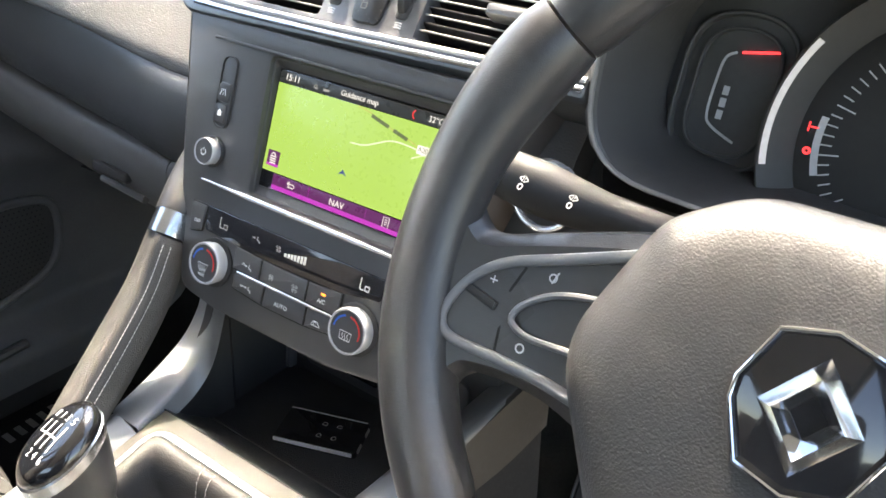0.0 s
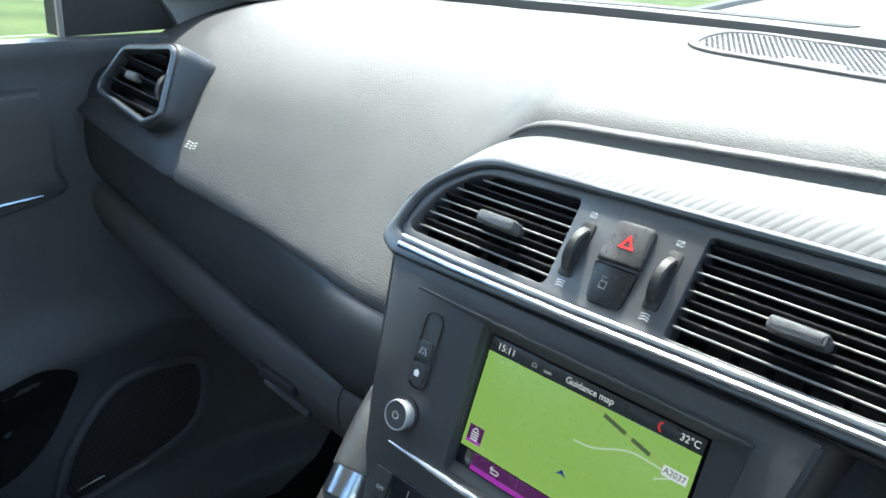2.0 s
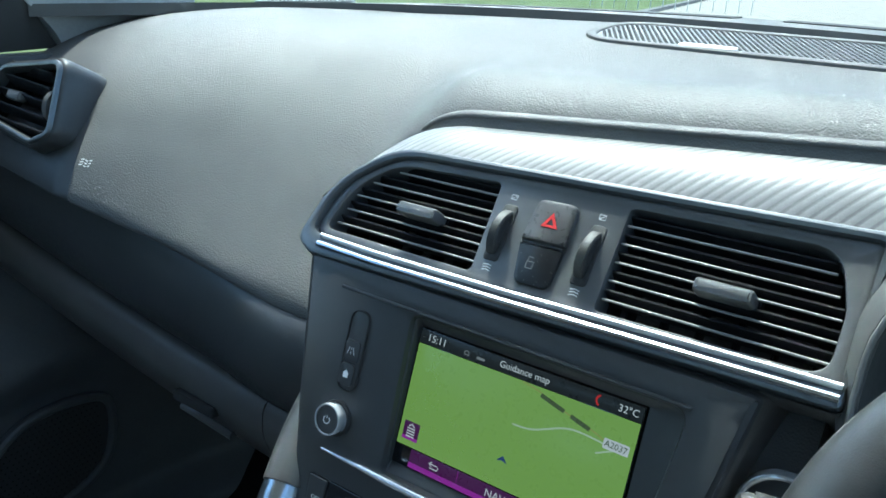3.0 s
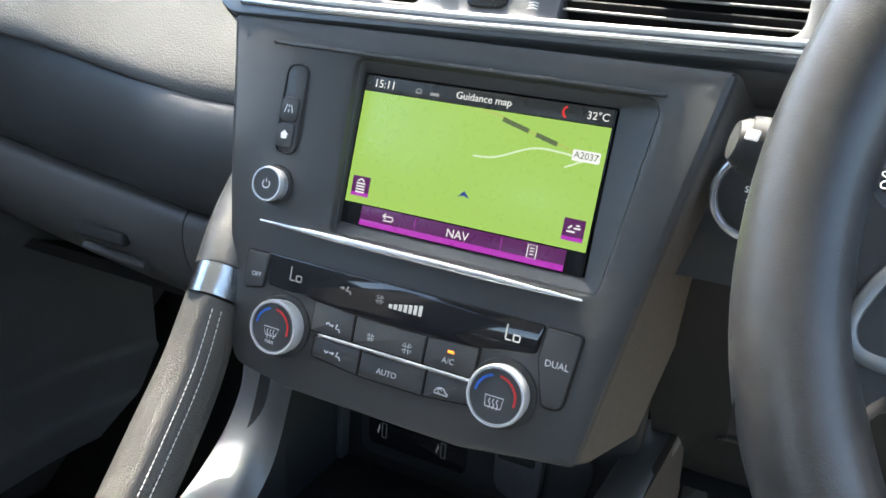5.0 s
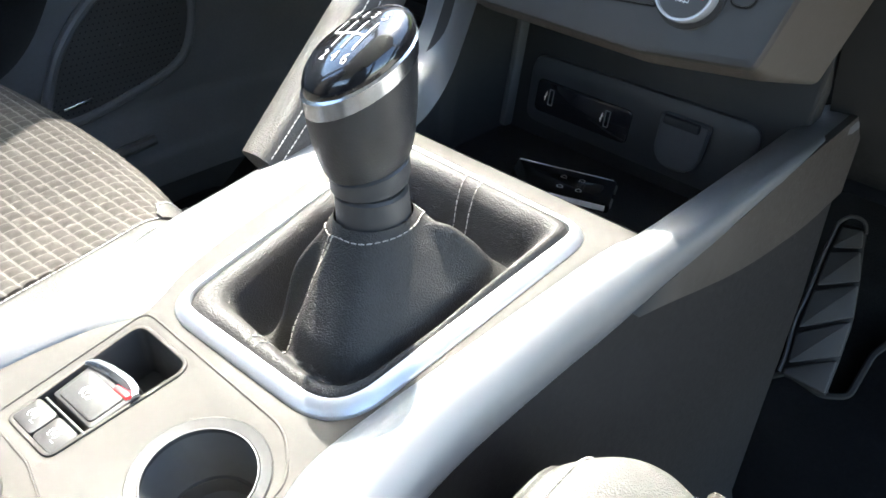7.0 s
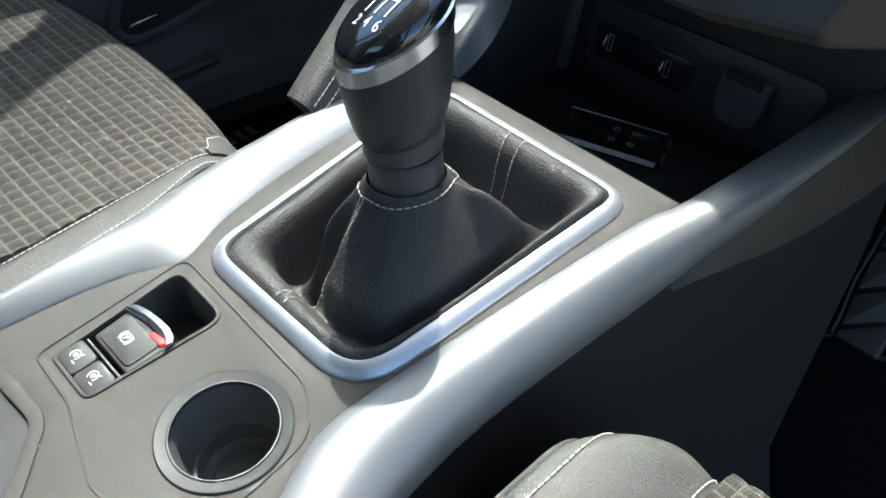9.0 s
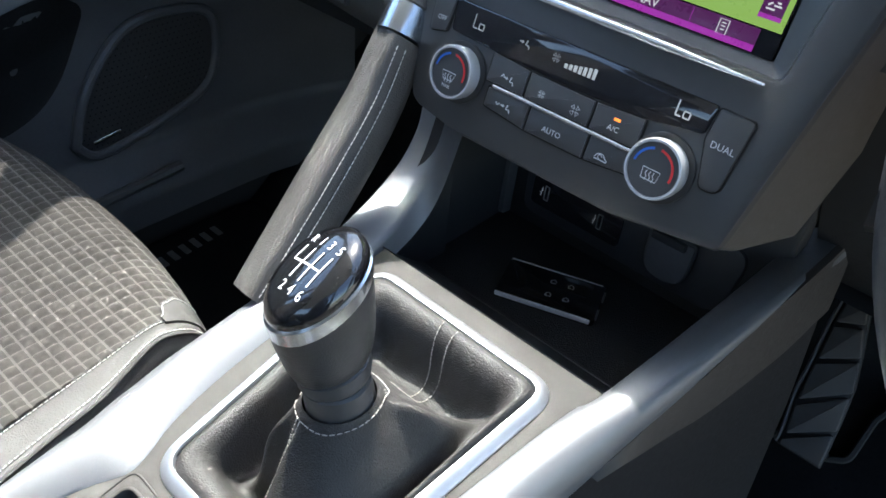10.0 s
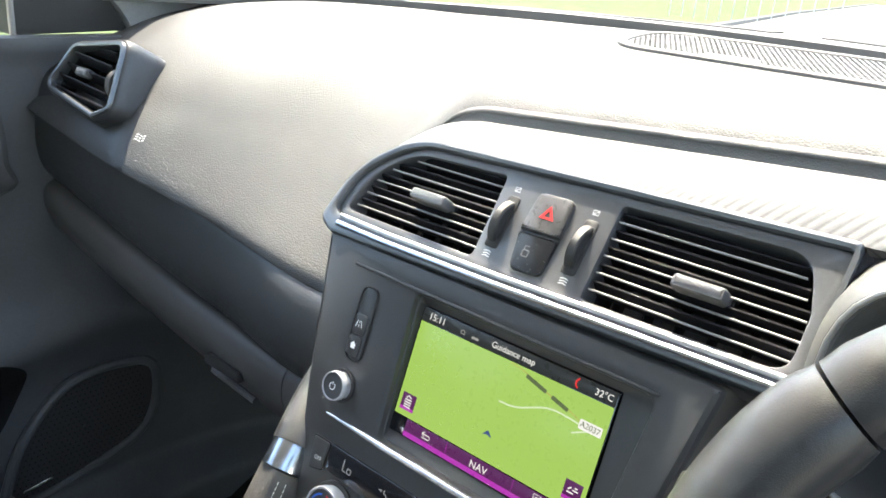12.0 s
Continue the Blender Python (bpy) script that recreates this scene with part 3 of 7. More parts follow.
marks = [stroke([(-0.009, v), (-0.003, v + 0.001)], 0.0016, 0.0012) for v in (-0.004, 0, 0.004)] + [stroke([(-0.001, v), (0.004, v - 0.001)], 0.0016, 0.0012) for v in (-0.004, 0, 0.004)] + [stroke([(0.006, v), (0.010, v + 0.001)], 0.0016, 0.0012) for v in (-0.004, 0.0, 0.004)]
part("airbag_mark", moved(joined(*marks), mark), GREY_PRINT, dash, "small raised pale letters")

# ---- side air vent by the passenger door ----
SV = frame_of((-0.565, 0.026, 1.110), 0.50)
side_vent = thing("side_air_vent", SV, "black side air vent in a rounded satin grey frame", "air vent")
sv_out = arc_poly([(-0.0651, -0.0100, 0.012), (-0.0570, -0.0200, 0.012), (0.049, -0.0335, 0.014), (0.0757, -0.0200, 0.014), (0.0575, 0.0525, 0.016), (-0.0405, 0.0365, 0.02)], 7)
sv_in = inset(sv_out, 0.0055)
part("vent_pod", moved(loft([at(inset(sv_out, 0.002), 0.0), at(inset(sv_out, -0.002), -0.0005), at(inset(sv_out, -0.0035), -0.004), at(inset(sv_out, -0.0042), -0.012), at(inset(sv_out, -0.0035), -0.035), at(inset(sv_out, 0.0), -0.075)], cap=False), SV), ROLL_PLASTIC, dash, "smooth dark pod round the side vent", sharp=70)
part("frame", frame_slab(sv_out, sv_in, -0.01, 0.0035, 0.0022), DARK_FRAME, side_vent, "satin grey frame")
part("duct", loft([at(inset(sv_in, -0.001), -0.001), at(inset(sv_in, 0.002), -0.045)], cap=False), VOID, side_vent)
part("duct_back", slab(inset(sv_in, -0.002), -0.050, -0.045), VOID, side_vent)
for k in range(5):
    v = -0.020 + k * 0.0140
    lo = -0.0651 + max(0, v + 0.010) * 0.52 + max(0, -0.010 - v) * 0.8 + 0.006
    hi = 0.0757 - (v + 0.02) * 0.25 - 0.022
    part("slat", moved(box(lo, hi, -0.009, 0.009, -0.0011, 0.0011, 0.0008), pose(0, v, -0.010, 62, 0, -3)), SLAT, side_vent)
part("tab", box(-0.020, 0.004, 0.004, 0.014, -0.010, 0.001, 0.003), PLASTIC, side_vent)
part("thumb_wheel", moved(lathe([(0.0, -0.003), (0.016, -0.003), (0.018, 0), (0.016, 0.003), (0.0, 0.003)], 28), pose(0.0515, 0.008, -0.014, 0, 90, 8)), PLASTIC, side_vent)

# ---- centre vents ----
VENT = frame_of((0, 0.026, 1.0785), 0.68)
vents = thing("centre_vent_panel", VENT, "grey trimmed centre vent panel with a chrome lower edge", "vent panel")
v_out = arc_poly([(-0.172, -0.0125, 0.012), (-0.156, -0.0205, 0.02), (0.189, -0.014, 0.004), (0.190, 0.0785, 0.004), (-0.119, 0.0700, 0.07), (-0.161, 0.034, 0.07)], 14)
v_rim = arc_poly([(-0.1605, -0.0030, 0.010), (-0.146, -0.0062, 0.02), (0.186, -0.0035, 0.004), (0.187, 0.0725, 0.004), (-0.1155, 0.0640, 0.07), (-0.1535, 0.032, 0.07)], 14)
lv = arc_poly([(-0.1530, 0.0008, 0.006), (-0.0305, 0.0005, 0.004), (-0.0315, 0.0605, 0.004), (-0.1130, 0.0575, 0.05), (-0.1430, 0.034, 0.05)], 10)
rv = arc_poly([(0.0550, -0.001, 0.004), (0.1785, 0.001, 0.012), (0.1785, 0.034, 0.02), (0.169, 0.065, 0.02), (0.0560, 0.0625, 0.004)], 8)
part("surround", plate(v_rim, [lv, rv], -0.02, 0.001), GREY_TRIM, vents, "grey satin trim plate")
part("rim", frame_slab(v_out, v_rim, -0.03, 0.005, 0.003), DARK_FRAME, vents, "dark satin rim")
part("body", loft([at(inset(v_out, -0.001), -0.002), at(inset(v_out, -0.003), -0.02), at(inset(v_out, 0.004), -0.12)], cap=False), PLASTIC, vents)
bright = [(-0.150, -0.0125), (-0.1, -0.0135), (0.0, -0.0128), (0.1, -0.0105), (0.187, -0.0087)]
part("chrome_strip", tube([(x, y, 0.0048) for x, y in bright], 0.0024, 10), CHROME_SATIN, vents, "polished chrome strip")
part("satin_strip", tube([(x, y + 0.0062, 0.0046) for x, y in bright], 0.0019, 10), RING_SILVER, vents, "satin chrome strip")


def air_vent(name, opening, tab_x, lo, hi):
    v = thing(name, VENT, "black slatted air vent with a silver thumb tab", "air vent", group="centre air vents")
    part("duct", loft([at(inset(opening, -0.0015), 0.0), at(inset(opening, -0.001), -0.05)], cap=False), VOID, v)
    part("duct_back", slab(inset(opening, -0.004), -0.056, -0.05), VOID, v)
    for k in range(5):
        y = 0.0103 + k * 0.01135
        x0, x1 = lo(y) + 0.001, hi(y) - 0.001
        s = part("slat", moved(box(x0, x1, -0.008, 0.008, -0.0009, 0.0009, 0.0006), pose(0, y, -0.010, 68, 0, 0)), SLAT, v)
        # sunlit line along the slat, painted as a thin pale rod
        part("edge", tube([(x0, y - 0.0030, -0.0026), (x1, y - 0.0030, -0.0026)], 0.0008, 8), VENT_EDGE_LIT, s, "thin front edge with sunlight painted pale")
    for k in range(6):
        x = lo(0.03) + (hi(0.03) - lo(0.03)) * (k + 0.5) / 6
        part("vane", box(x - 0.0008, x + 0.0008, 0.004, 0.052, -0.04, -0.024, 0.0005), SLAT, v)
    t = part("tab", moved(box(-0.0160, 0.0160, -0.0042, 0.0042, -0.012, 0.0095, 0.0028), pose(tab_x, 0.0275, 0)), TAB_SILVER, v, "satin silver thumb tab")
    part("tab_base", box(tab_x - 0.018, tab_x + 0.018, 0.0255, 0.0315, -0.014, -0.006, 0.001), SLAT, v)
    return v


air_vent("air_vent", lv, -0.0805, lambda y: -0.1505 + max(0, y - 0.003) * 0.32 + max(0, y - 0.04) * 1.3, lambda y: -0.0308)
air_vent("air_vent", rv, 0.1210, lambda y: 0.0555, lambda y: 0.1795 - max(0, y - 0.03) * 0.35)

# hazard and lock buttons, thumb wheels
hz = thing("hazard_switch", VENT, "dark hazard light button with a red triangle", "button")
haz_poly = arc_poly([(-0.0036, 0.0283, 0.001), (0.0268, 0.0290, 0.001), (0.0268, 0.0562, 0.006), (-0.0008, 0.0556, 0.006)], 5)
part("button", slab(haz_poly, -0.004, 0.0045, 0.0025), HAZARD_GREY, hz)
tri = [(-0.0055, -0.0045), (0.0055, -0.0045), (0.0, 0.005)]
part("triangle", moved(loft([at(tri, 0), at(tri, 0.0003), at([(x * 0.45, y * 0.45 - 0.0009) for x, y in tri], 0.0003), at([(x * 0.45, y * 0.45 - 0.0009) for x, y in tri], 0)], wrap=True), pose(0.0125, 0.0430, 0.0045)), RED_PRINT, hz, "red warning triangle")
lk = thing("door_lock_switch", VENT, "dusty piano black door lock button", "button")
part("button", slab(arc_poly([(0.0010, 0.0012, 0.006), (0.0248, 0.0018, 0.006), (0.0266, 0.0280, 0.001), (-0.0038, 0.0273, 0.001)], 5), -0.004, 0.0035, 0.002), material("dusty black gloss", (0.012, 0.012, 0.013), 0.35, dust=0.25), lk)
part("padlock", joined(moved(frame_slab(rrect(0.0085, 0.0135, 0.0052, 0.005, 0.0006, 4), rrect(0.0085, 0.0135, 0.0036, 0.0034, 0.0004, 4), 0.003, 0.0037, 0.0002), pose(0, 0, 0)), stroke([(0.0068, 0.016), (0.0068, 0.0185), (0.0100, 0.0185)], 0.0008, 0.0037)), PLASTIC, lk, "small grey padlock sign")
for ux in (-0.0195, 0.0405):
    tw = thing("vent_thumb_wheel", VENT, "ribbed grey thumb wheel beside an air vent", "thumb wheel", group="vent thumb wheels")
    part("slot", slab(arc_poly([(ux - 0.0055, 0.010, 0.003), (ux + 0.0055, 0.010, 0.003), (ux + 0.0065, 0.048, 0.003), (ux - 0.0035, 0.048, 0.003)], 4), -0.004, 0.0018, 0.0008), PLASTIC_DARK, tw)
    w = lathe([(0.0, -0.0035), (0.0155, -0.0035), (0.0168, -0.0025), (0.0168, 0.0025), (0.0155, 0.0035), (0.0, 0.0035)], 64)
    w = ([(x * (1 + 0.012 * (int(round(math.atan2(y, x) / (2 * math.pi) * 64)) % 2)), y * (1 + 0.012 * (int(round(math.atan2(y, x) / (2 * math.pi) * 64)) % 2)), z) for x, y, z in w[0]], w[1])
    part("wheel", moved(w, pose(ux, 0.029, -0.0065, 0, 90, -4)), PLASTIC_DARK, tw)
    part("open_mark", joined(*[stroke([(ux - 0.003, 0.0035 + k * 0.0017), (ux, 0.0042 + k * 0.0017), (ux + 0.003, 0.0035 + k * 0.0017)], 0.0006, 0.0014) for k in range(3)]), GREY_PRINT, tw)
    part("shut_mark", joined(stroke([(ux - 0.001, 0.0515), (ux + 0.003, 0.0515), (ux + 0.003, 0.0545), (ux - 0.001, 0.0545), (ux - 0.001, 0.0515)], 0.0006, 0.0014), stroke([(ux - 0.001, 0.0515), (ux + 0.003, 0.0545)], 0.0005, 0.0014)), GREY_PRINT, tw)

# striped trim over the vents and the stitched fold behind it
STRIPES = bpy.data.materials.new("grey striped trim")
STRIPES.use_nodes = True
sn, sl = STRIPES.node_tree.nodes, STRIPES.node_tree.links.new
wave = sn.new("ShaderNodeTexWave")
wave.bands_direction = "X"
wave.inputs["Scale"].default_value = 66
cor = sn.new("ShaderNodeTexCoord")
mp = sn.new("ShaderNodeMapping")
mp.inputs["Rotation"].default_value = (0, 0, radians(-132))
sl(cor.outputs["Object"], mp.inputs[0])
sl(mp.outputs[0], wave.inputs["Vector"])
rmp = sn.new("ShaderNodeValToRGB")
rmp.color_ramp.elements[0].color, rmp.color_ramp.elements[1].color = (0.095, 0.094, 0.092, 1), (0.19, 0.188, 0.183, 1)
rmp.color_ramp.elements[0].position, rmp.color_ramp.elements[1].position = 0.05, 0.42
sl(wave.outputs["Fac"], rmp.inputs[0])
sl(rmp.outputs[0], sn["Principled BSDF"].inputs["Base Color"])
sn["Principled BSDF"].inputs["Roughness"].default_value = 0.4
sbp = sn.new("ShaderNodeBump")
sbp.inputs["Distance"].default_value = 0.0001
sl(wave.outputs["Fac"], sbp.inputs["Height"])
sl(sbp.outputs[0], sn["Principled BSDF"].inputs["Normal"])


def brow(x, f):
    """From the vents' rim (f = 0) back to the pad (f = 1)."""
    e = max(0.0, min(1.0, (-0.085 - x) / 0.085))
    drop = e ** 2.2
    v0 = 0.0715 + max(0, x) * 0.03 - 0.052 * drop
    y0, z0 = 0.026 + 0.562 * v0, 1.0785 + 0.827 * v0
    y1, z1 = 0.105 + 0.02 * drop, 1.1495 + max(0, x + 0.1) * 0.075 - 0.0535 * drop
    y, z = y0 + (y1 - y0) * f, z0 + (z1 - z0) * f + 0.005 * math.sin(math.pi * f)
    return Vector((x - 0.004 * f * e, y, z))


part("striped_trim", sheet(lambda a, b, d: brow(-0.168 + 0.372 * a, b) + Vector((0, d, -d)), 61, 9, 0.006), STRIPES, dash, "pale grey striped trim strip above the vents")
def lip(x, f):
    """The upright grained face between the striped trim and the pad."""
    e = max(0.0, min(1.0, (-0.085 - x) / 0.085))
    return brow(x, 1.0) + Vector((0, -0.001 + 0.005 * f, -0.002 + (0.0105 - 0.0085 * e ** 2.2) * f))


part("lip", sheet(lambda a, b, d: lip(-0.168 + 0.372 * a, b) + Vector((0, d, 0)), 61, 5, 0.005), PAD, dash, "grained face behind the striped trim")
part("fold", tube([lip(-0.168 + 0.372 * k / 60, 1.0) + Vector((0, 0.0045, -0.0012)) for k in range(61)], 0.0065, 12, ry=lambda f: 0.0034, up=(0, 0, 1)), PAD, dash, "padded fold behind the striped trim", sharp=70)

corner = thing("corner_grille", pose(-0.545, 0.392, 1.1985, 0, -2.9, 18), "small grey mesh grille in the dash corner", "speaker grille")
part("mesh", slab(arc_poly([(-0.06, -0.02, 0.01), (0.07, 0.0, 0.01), (0.06, 0.04, 0.015), (-0.05, 0.05, 0.02)], 5), -0.008, 0.004, 0.001), GRILLE, corner)
dots = [loft([at(circle(-0.045 + i * 0.0055 + (j % 2) * 0.0027, -0.010 + j * 0.0052, 0.0017, 6), 0.0035), at(circle(-0.045 + i * 0.0055 + (j % 2) * 0.0027, -0.010 + j * 0.0052, 0.0017, 6), 0.0046)]) for i in range(19) for j in range(9) if j * 0.0052 < 0.058 and j * 0.0052 - 0.012 > -0.01 + i * 0.0006]
tagged(part("perforations", joined(*dots), VOID, corner, "black round perforations"), kind="stuff")


# ---- centre stack: screen unit and climate unit on one leaning face ----
STACK = frame_of((0, -0.0285, 0.945), 0.33)
stack = thing("centre_stack", STACK, "satin black centre stack fascia under the vents", "fascia")
f_out = arc_poly([(-0.112, -0.092, 0.016), (-0.07, -0.0985, 0.03), (0.05, -0.0985, 0.05), (0.117, -0.089, 0.006), (0.136, 0.02, 0.05), (0.155, 0.126, 0.004), (-0.155, 0.126, 0.004), (-0.137, 0.02, 0.05)], 7)
SCR = rrect(0.0254, 0.0558, 0.150, 0.089, 0.001, 5)
pocket = arc_poly([(-0.0560, 0.0035, 0.004), (0.1085, 0.0030, 0.006), (0.1215, 0.1075, 0.010), (-0.0590, 0.1075, 0.006)], 8)
part("front", plate(f_out, [pocket], -0.012, -0.001, 0.0045), FASCIA, stack)
well = [(0.0213 + (x - 0.0213) * 1.0, y) for x, y in arc_poly([(-0.0558, 0.0098, 0.001), (0.0995, 0.0098, 0.001), (0.0995, 0.1012, 0.001), (-0.0558, 0.1012, 0.001)], 8)]
part("screen_pocket", loft([at(inset(pocket, -0.004), -0.006), at(pocket, -0.0055), at(inset(pocket, 0.001), -0.0062), at([(a[0] * 0.5 + b[0] * 0.5, a[1] * 0.5 + b[1] * 0.5) for a, b in zip(pocket, well)], -0.0085), at(well, -0.0105), at(well, -0.0135)], cap=False), FASCIA, stack, "sunken satin black pocket round the screen", sharp=50)
# the walls' warm tint paints light bounced from the driver's side
part("sides", loft([at(f_out, -0.008), at(inset(f_out, -0.004), -0.03), [(x * 1.12, y * 1.02 + 0.004, -0.09) for x, y in f_out]], cap=False), BOUNCE_TINT, stack, "side walls with warm bounce light painted in")
top_lip = arc_poly([(-0.1195, 0.1095, 0.004), (0.1235, 0.1085, 0.004), (0.1235, 0.1108, 0.001), (-0.1195, 0.1118, 0.001)], 4)
part("upper_crease", slab(top_lip, -0.004, 0.0002, 0.0008), FASCIA, stack, "soft crease above the screen")
part("chrome_strip", tube([(-0.1060, 0.0005, 0.0002), (-0.05, 0.0001, 0.0006), (0.05, -0.0003, 0.0006), (0.1033, -0.0006, 0.0002)], lambda f: 0.0024 * min(1.0, 0.35 + 8 * f, 0.35 + 8 * (1 - f)), 12), BRIGHT, stack, "slim polished chrome strip")

# the lit screen
def lit(name, colour, strength):
    return material(name, (0.01, 0.01, 0.01), 0.3, vary=0.02, spec=0.3, glow=(*colour, strength))


MAP_GREEN = lit("map green", (0.33, 0.55, 0.115), 0.20)
MAP_DARK = lit("screen dark bar", (0.02, 0.024, 0.026), 0.20)
MAP_WHITE = lit("screen white", (0.8, 0.82, 0.82), 0.20)
MAP_ROAD = lit("map road line", (0.6, 0.75, 0.5), 0.20)
MAP_TEXT = lit("map dark lettering", (0.10, 0.14, 0.06), 0.20)
MAP_PURPLE = lit("screen purple", (0.40, 0.03, 0.42), 0.20)
MAP_PLUM = lit("screen plum", (0.09, 0.012, 0.095), 0.20)
MAP_RED = lit("screen red", (0.75, 0.03, 0.03), 0.20)
MAP_BLUE = lit("screen blue", (0.02, 0.05, 0.25), 0.20)
SCREEN = STACK @ Matrix.Translation((-0.0047, -0.0014, -0.0073)) @ Matrix.Diagonal((1.0243, 1.0144, 1.0, 1.0))
screen = thing("touchscreen", SCREEN, "lit touchscreen showing a green guidance map", "screen")
H = -0.0022
part("glass_panel", slab(SCR, -0.012, H - 0.0006, 0.0004), GLOSS_CLEAN, screen, "black glossy display panel")
part("map", slab([(-0.0487, 0.0245), (0.0995, 0.0245), (0.0995, 0.0905), (-0.0487, 0.0905)], H - 0.0005, H - 0.0002, 0.0001), MAP_GREEN, screen, "bright green map")
part("header_bar", slab([(-0.0487, 0.0909), (0.0995, 0.0909), (0.0995, 0.0997), (-0.0487, 0.0997)], H - 0.0005, H - 0.0002, 0.0001), MAP_DARK, screen)
menu = part("menu_bar", slab([(-0.0365, 0.0122), (0.0895, 0.0122), (0.0895, 0.0237), (-0.0365, 0.0237)], H - 0.0005, H - 0.0002, 0.0001), MAP_PLUM, screen, "dark plum menu bar with a purple edge")
part("edge", slab([(-0.0365, 0.0122), (0.0895, 0.0122), (0.0895, 0.0155), (-0.0365, 0.0155)], H - 0.0002, H, 0.0001), MAP_PURPLE, menu)
for u in (-0.0003, 0.053):
    part("divider", stroke([(u, 0.0155), (u, 0.0235)], 0.0004, H), MAP_PURPLE, menu)
part("lettering", text_geo("NAV", 0.0068, 0.0266, 0.0186, H), MAP_WHITE, menu)
part("back_sign", joined(stroke([(-0.0215, 0.0202), (-0.0155, 0.0202), (-0.0145, 0.0190), (-0.0155, 0.0176), (-0.021, 0.0176)], 0.0007, H), stroke([(-0.0195, 0.0218), (-0.0217, 0.0202), (-0.0195, 0.0186)], 0.0007, H)), MAP_WHITE, menu)
part("list_sign", joined(*[stroke(q, 0.0006, H) for q in ([(0.0685, 0.0152), (0.0735, 0.0152), (0.0735, 0.0225), (0.0685, 0.0225), (0.0685, 0.0152)], [(0.0698, 0.0208), (0.0722, 0.0208)], [(0.0698, 0.0192), (0.0722, 0.0192)], [(0.0698, 0.0175), (0.0722, 0.0175)])]), MAP_WHITE, menu)
part("clock", text_geo("15:11", 0.0066, -0.0360, 0.0954, H), MAP_WHITE, screen)
part("title", text_geo("Guidance map", 0.0058, 0.0266, 0.0955, H), MAP_WHITE, screen)
part("temperature", text_geo("32°C", 0.0058, 0.0915, 0.0952, H), MAP_WHITE, screen)
part("phone_sign", stroke(arc(0.0755, 0.0953, 0.0030, 110, 250), 0.0011, H), MAP_RED, screen, "red handset sign")
part("status_sign", joined(stroke(arc(-0.0136, 0.0942, 0.0017, 0, 180), 0.0006, H), stroke([(-0.0155, 0.0936), (-0.0117, 0.0936)], 0.0007, H), stroke([(-0.0062, 0.0940), (-0.0005, 0.0940)], 0.0016, H)), lit("screen grey", (0.3, 0.31, 0.31), 0.20), screen)
part("road", joined(stroke(smooth_path([(0.0266, 0.0641, 0), (0.040, 0.0655, 0), (0.0599, 0.0735, 0), (0.076, 0.0738, 0), (0.0853, 0.0725, 0)], 5), 0.0011, H - 0.0001), stroke([(0.079, 0.0665), (0.090, 0.0720)], 0.0010, H - 0.0001)), MAP_ROAD, screen, "thin pale road line")
part("main_road", stroke(smooth_path([(0.0272, 0.0900, 0), (0.0387, 0.0880, 0), (0.060, 0.0810, 0), (0.0753, 0.0775, 0), (0.084, 0.0742, 0)], 5), 0.0008, H - 0.0001), lit("map brown road", (0.42, 0.45, 0.12), 0.20), screen)
name_bars = [(0.0395, 0.0560), (0.0605, 0.0735)]
part("road_name", joined(*[moved(stroke([(a - 0.056, 0), (b - 0.056, 0)], 0.0026, H), pose(0.056, 0.0822, 0, 0, 0, -15)) for a, b in name_bars]), MAP_TEXT, screen, "dark bars of an unreadable road name")
sign = part("road_sign", slab(rrect(0.0895, 0.0738, 0.0150, 0.0060, 0.0008), H - 0.0003, H, 0.0001), MAP_WHITE, screen)
part("lettering", text_geo("A2037", 0.0050, 0.0895, 0.0738, H + 0.0002, -2), MAP_TEXT, sign)
part("arrow", slab([(0.0222, 0.0400), (0.0258, 0.0410), (0.0294, 0.0400), (0.0258, 0.0437)], H - 0.0003, H, 0.0001), MAP_BLUE, screen, "small blue position arrow")
for u, v, marks in ((-0.0398, 0.0345, [[(-0.003, y), (0.003, y)] for y in (-0.0035, -0.0018, -0.0001, 0.0016)] + [[(-0.0022, 0.0028), (0, 0.0045), (0.0022, 0.0028)]]), (0.0908, 0.0349, [[(-0.0035, -0.001), (0.001, -0.001)], [(0.0, 0.001), (0.0038, 0.001)], [(-0.003, 0.0006), (-0.001, 0.0022)], [(0.001, 0.0026), (0.003, 0.0026)]])):
    key = part("map_key", slab(rrect(u, v, 0.0118, 0.0118, 0.0003), H - 0.0003, H, 0.0001), MAP_PLUM, screen, "plum on-screen key")
    part("edge", slab(rrect(u, v - 0.0048, 0.0118, 0.0022, 0.0002), H - 0.0001, H + 0.0001, 0.0001), MAP_PURPLE, key)
    part("sign", moved(joined(*[stroke(q, 0.0009, H + 0.0002) for q in marks]), pose(u, v, 0)), MAP_WHITE, key)

# keys beside the screen, power knob
keys = thing("screen_side_keys", STACK, "tall black rocker with two small printed keys", "buttons")
pill = rrect(-0.0975, 0.0715, 0.0165, 0.0560, 0.008, 8)
part("border", frame_slab(pill, inset(pill, 0.0012), -0.003, 0.0008, 0.0005), PLASTIC_DARK, keys)
part("plate", slab(inset(pill, 0.0012), -0.003, 0.0000, 0.0004), FASCIA, keys)
part("upper_key", slab(rrect(-0.0985, 0.0712, 0.0125, 0.0150, 0.003), -0.002, 0.0013, 0.001), FASCIA, keys)
part("lower_key", slab(rrect(-0.0990, 0.0550, 0.0125, 0.0150, 0.003), -0.002, 0.0013, 0.001), FASCIA, keys)
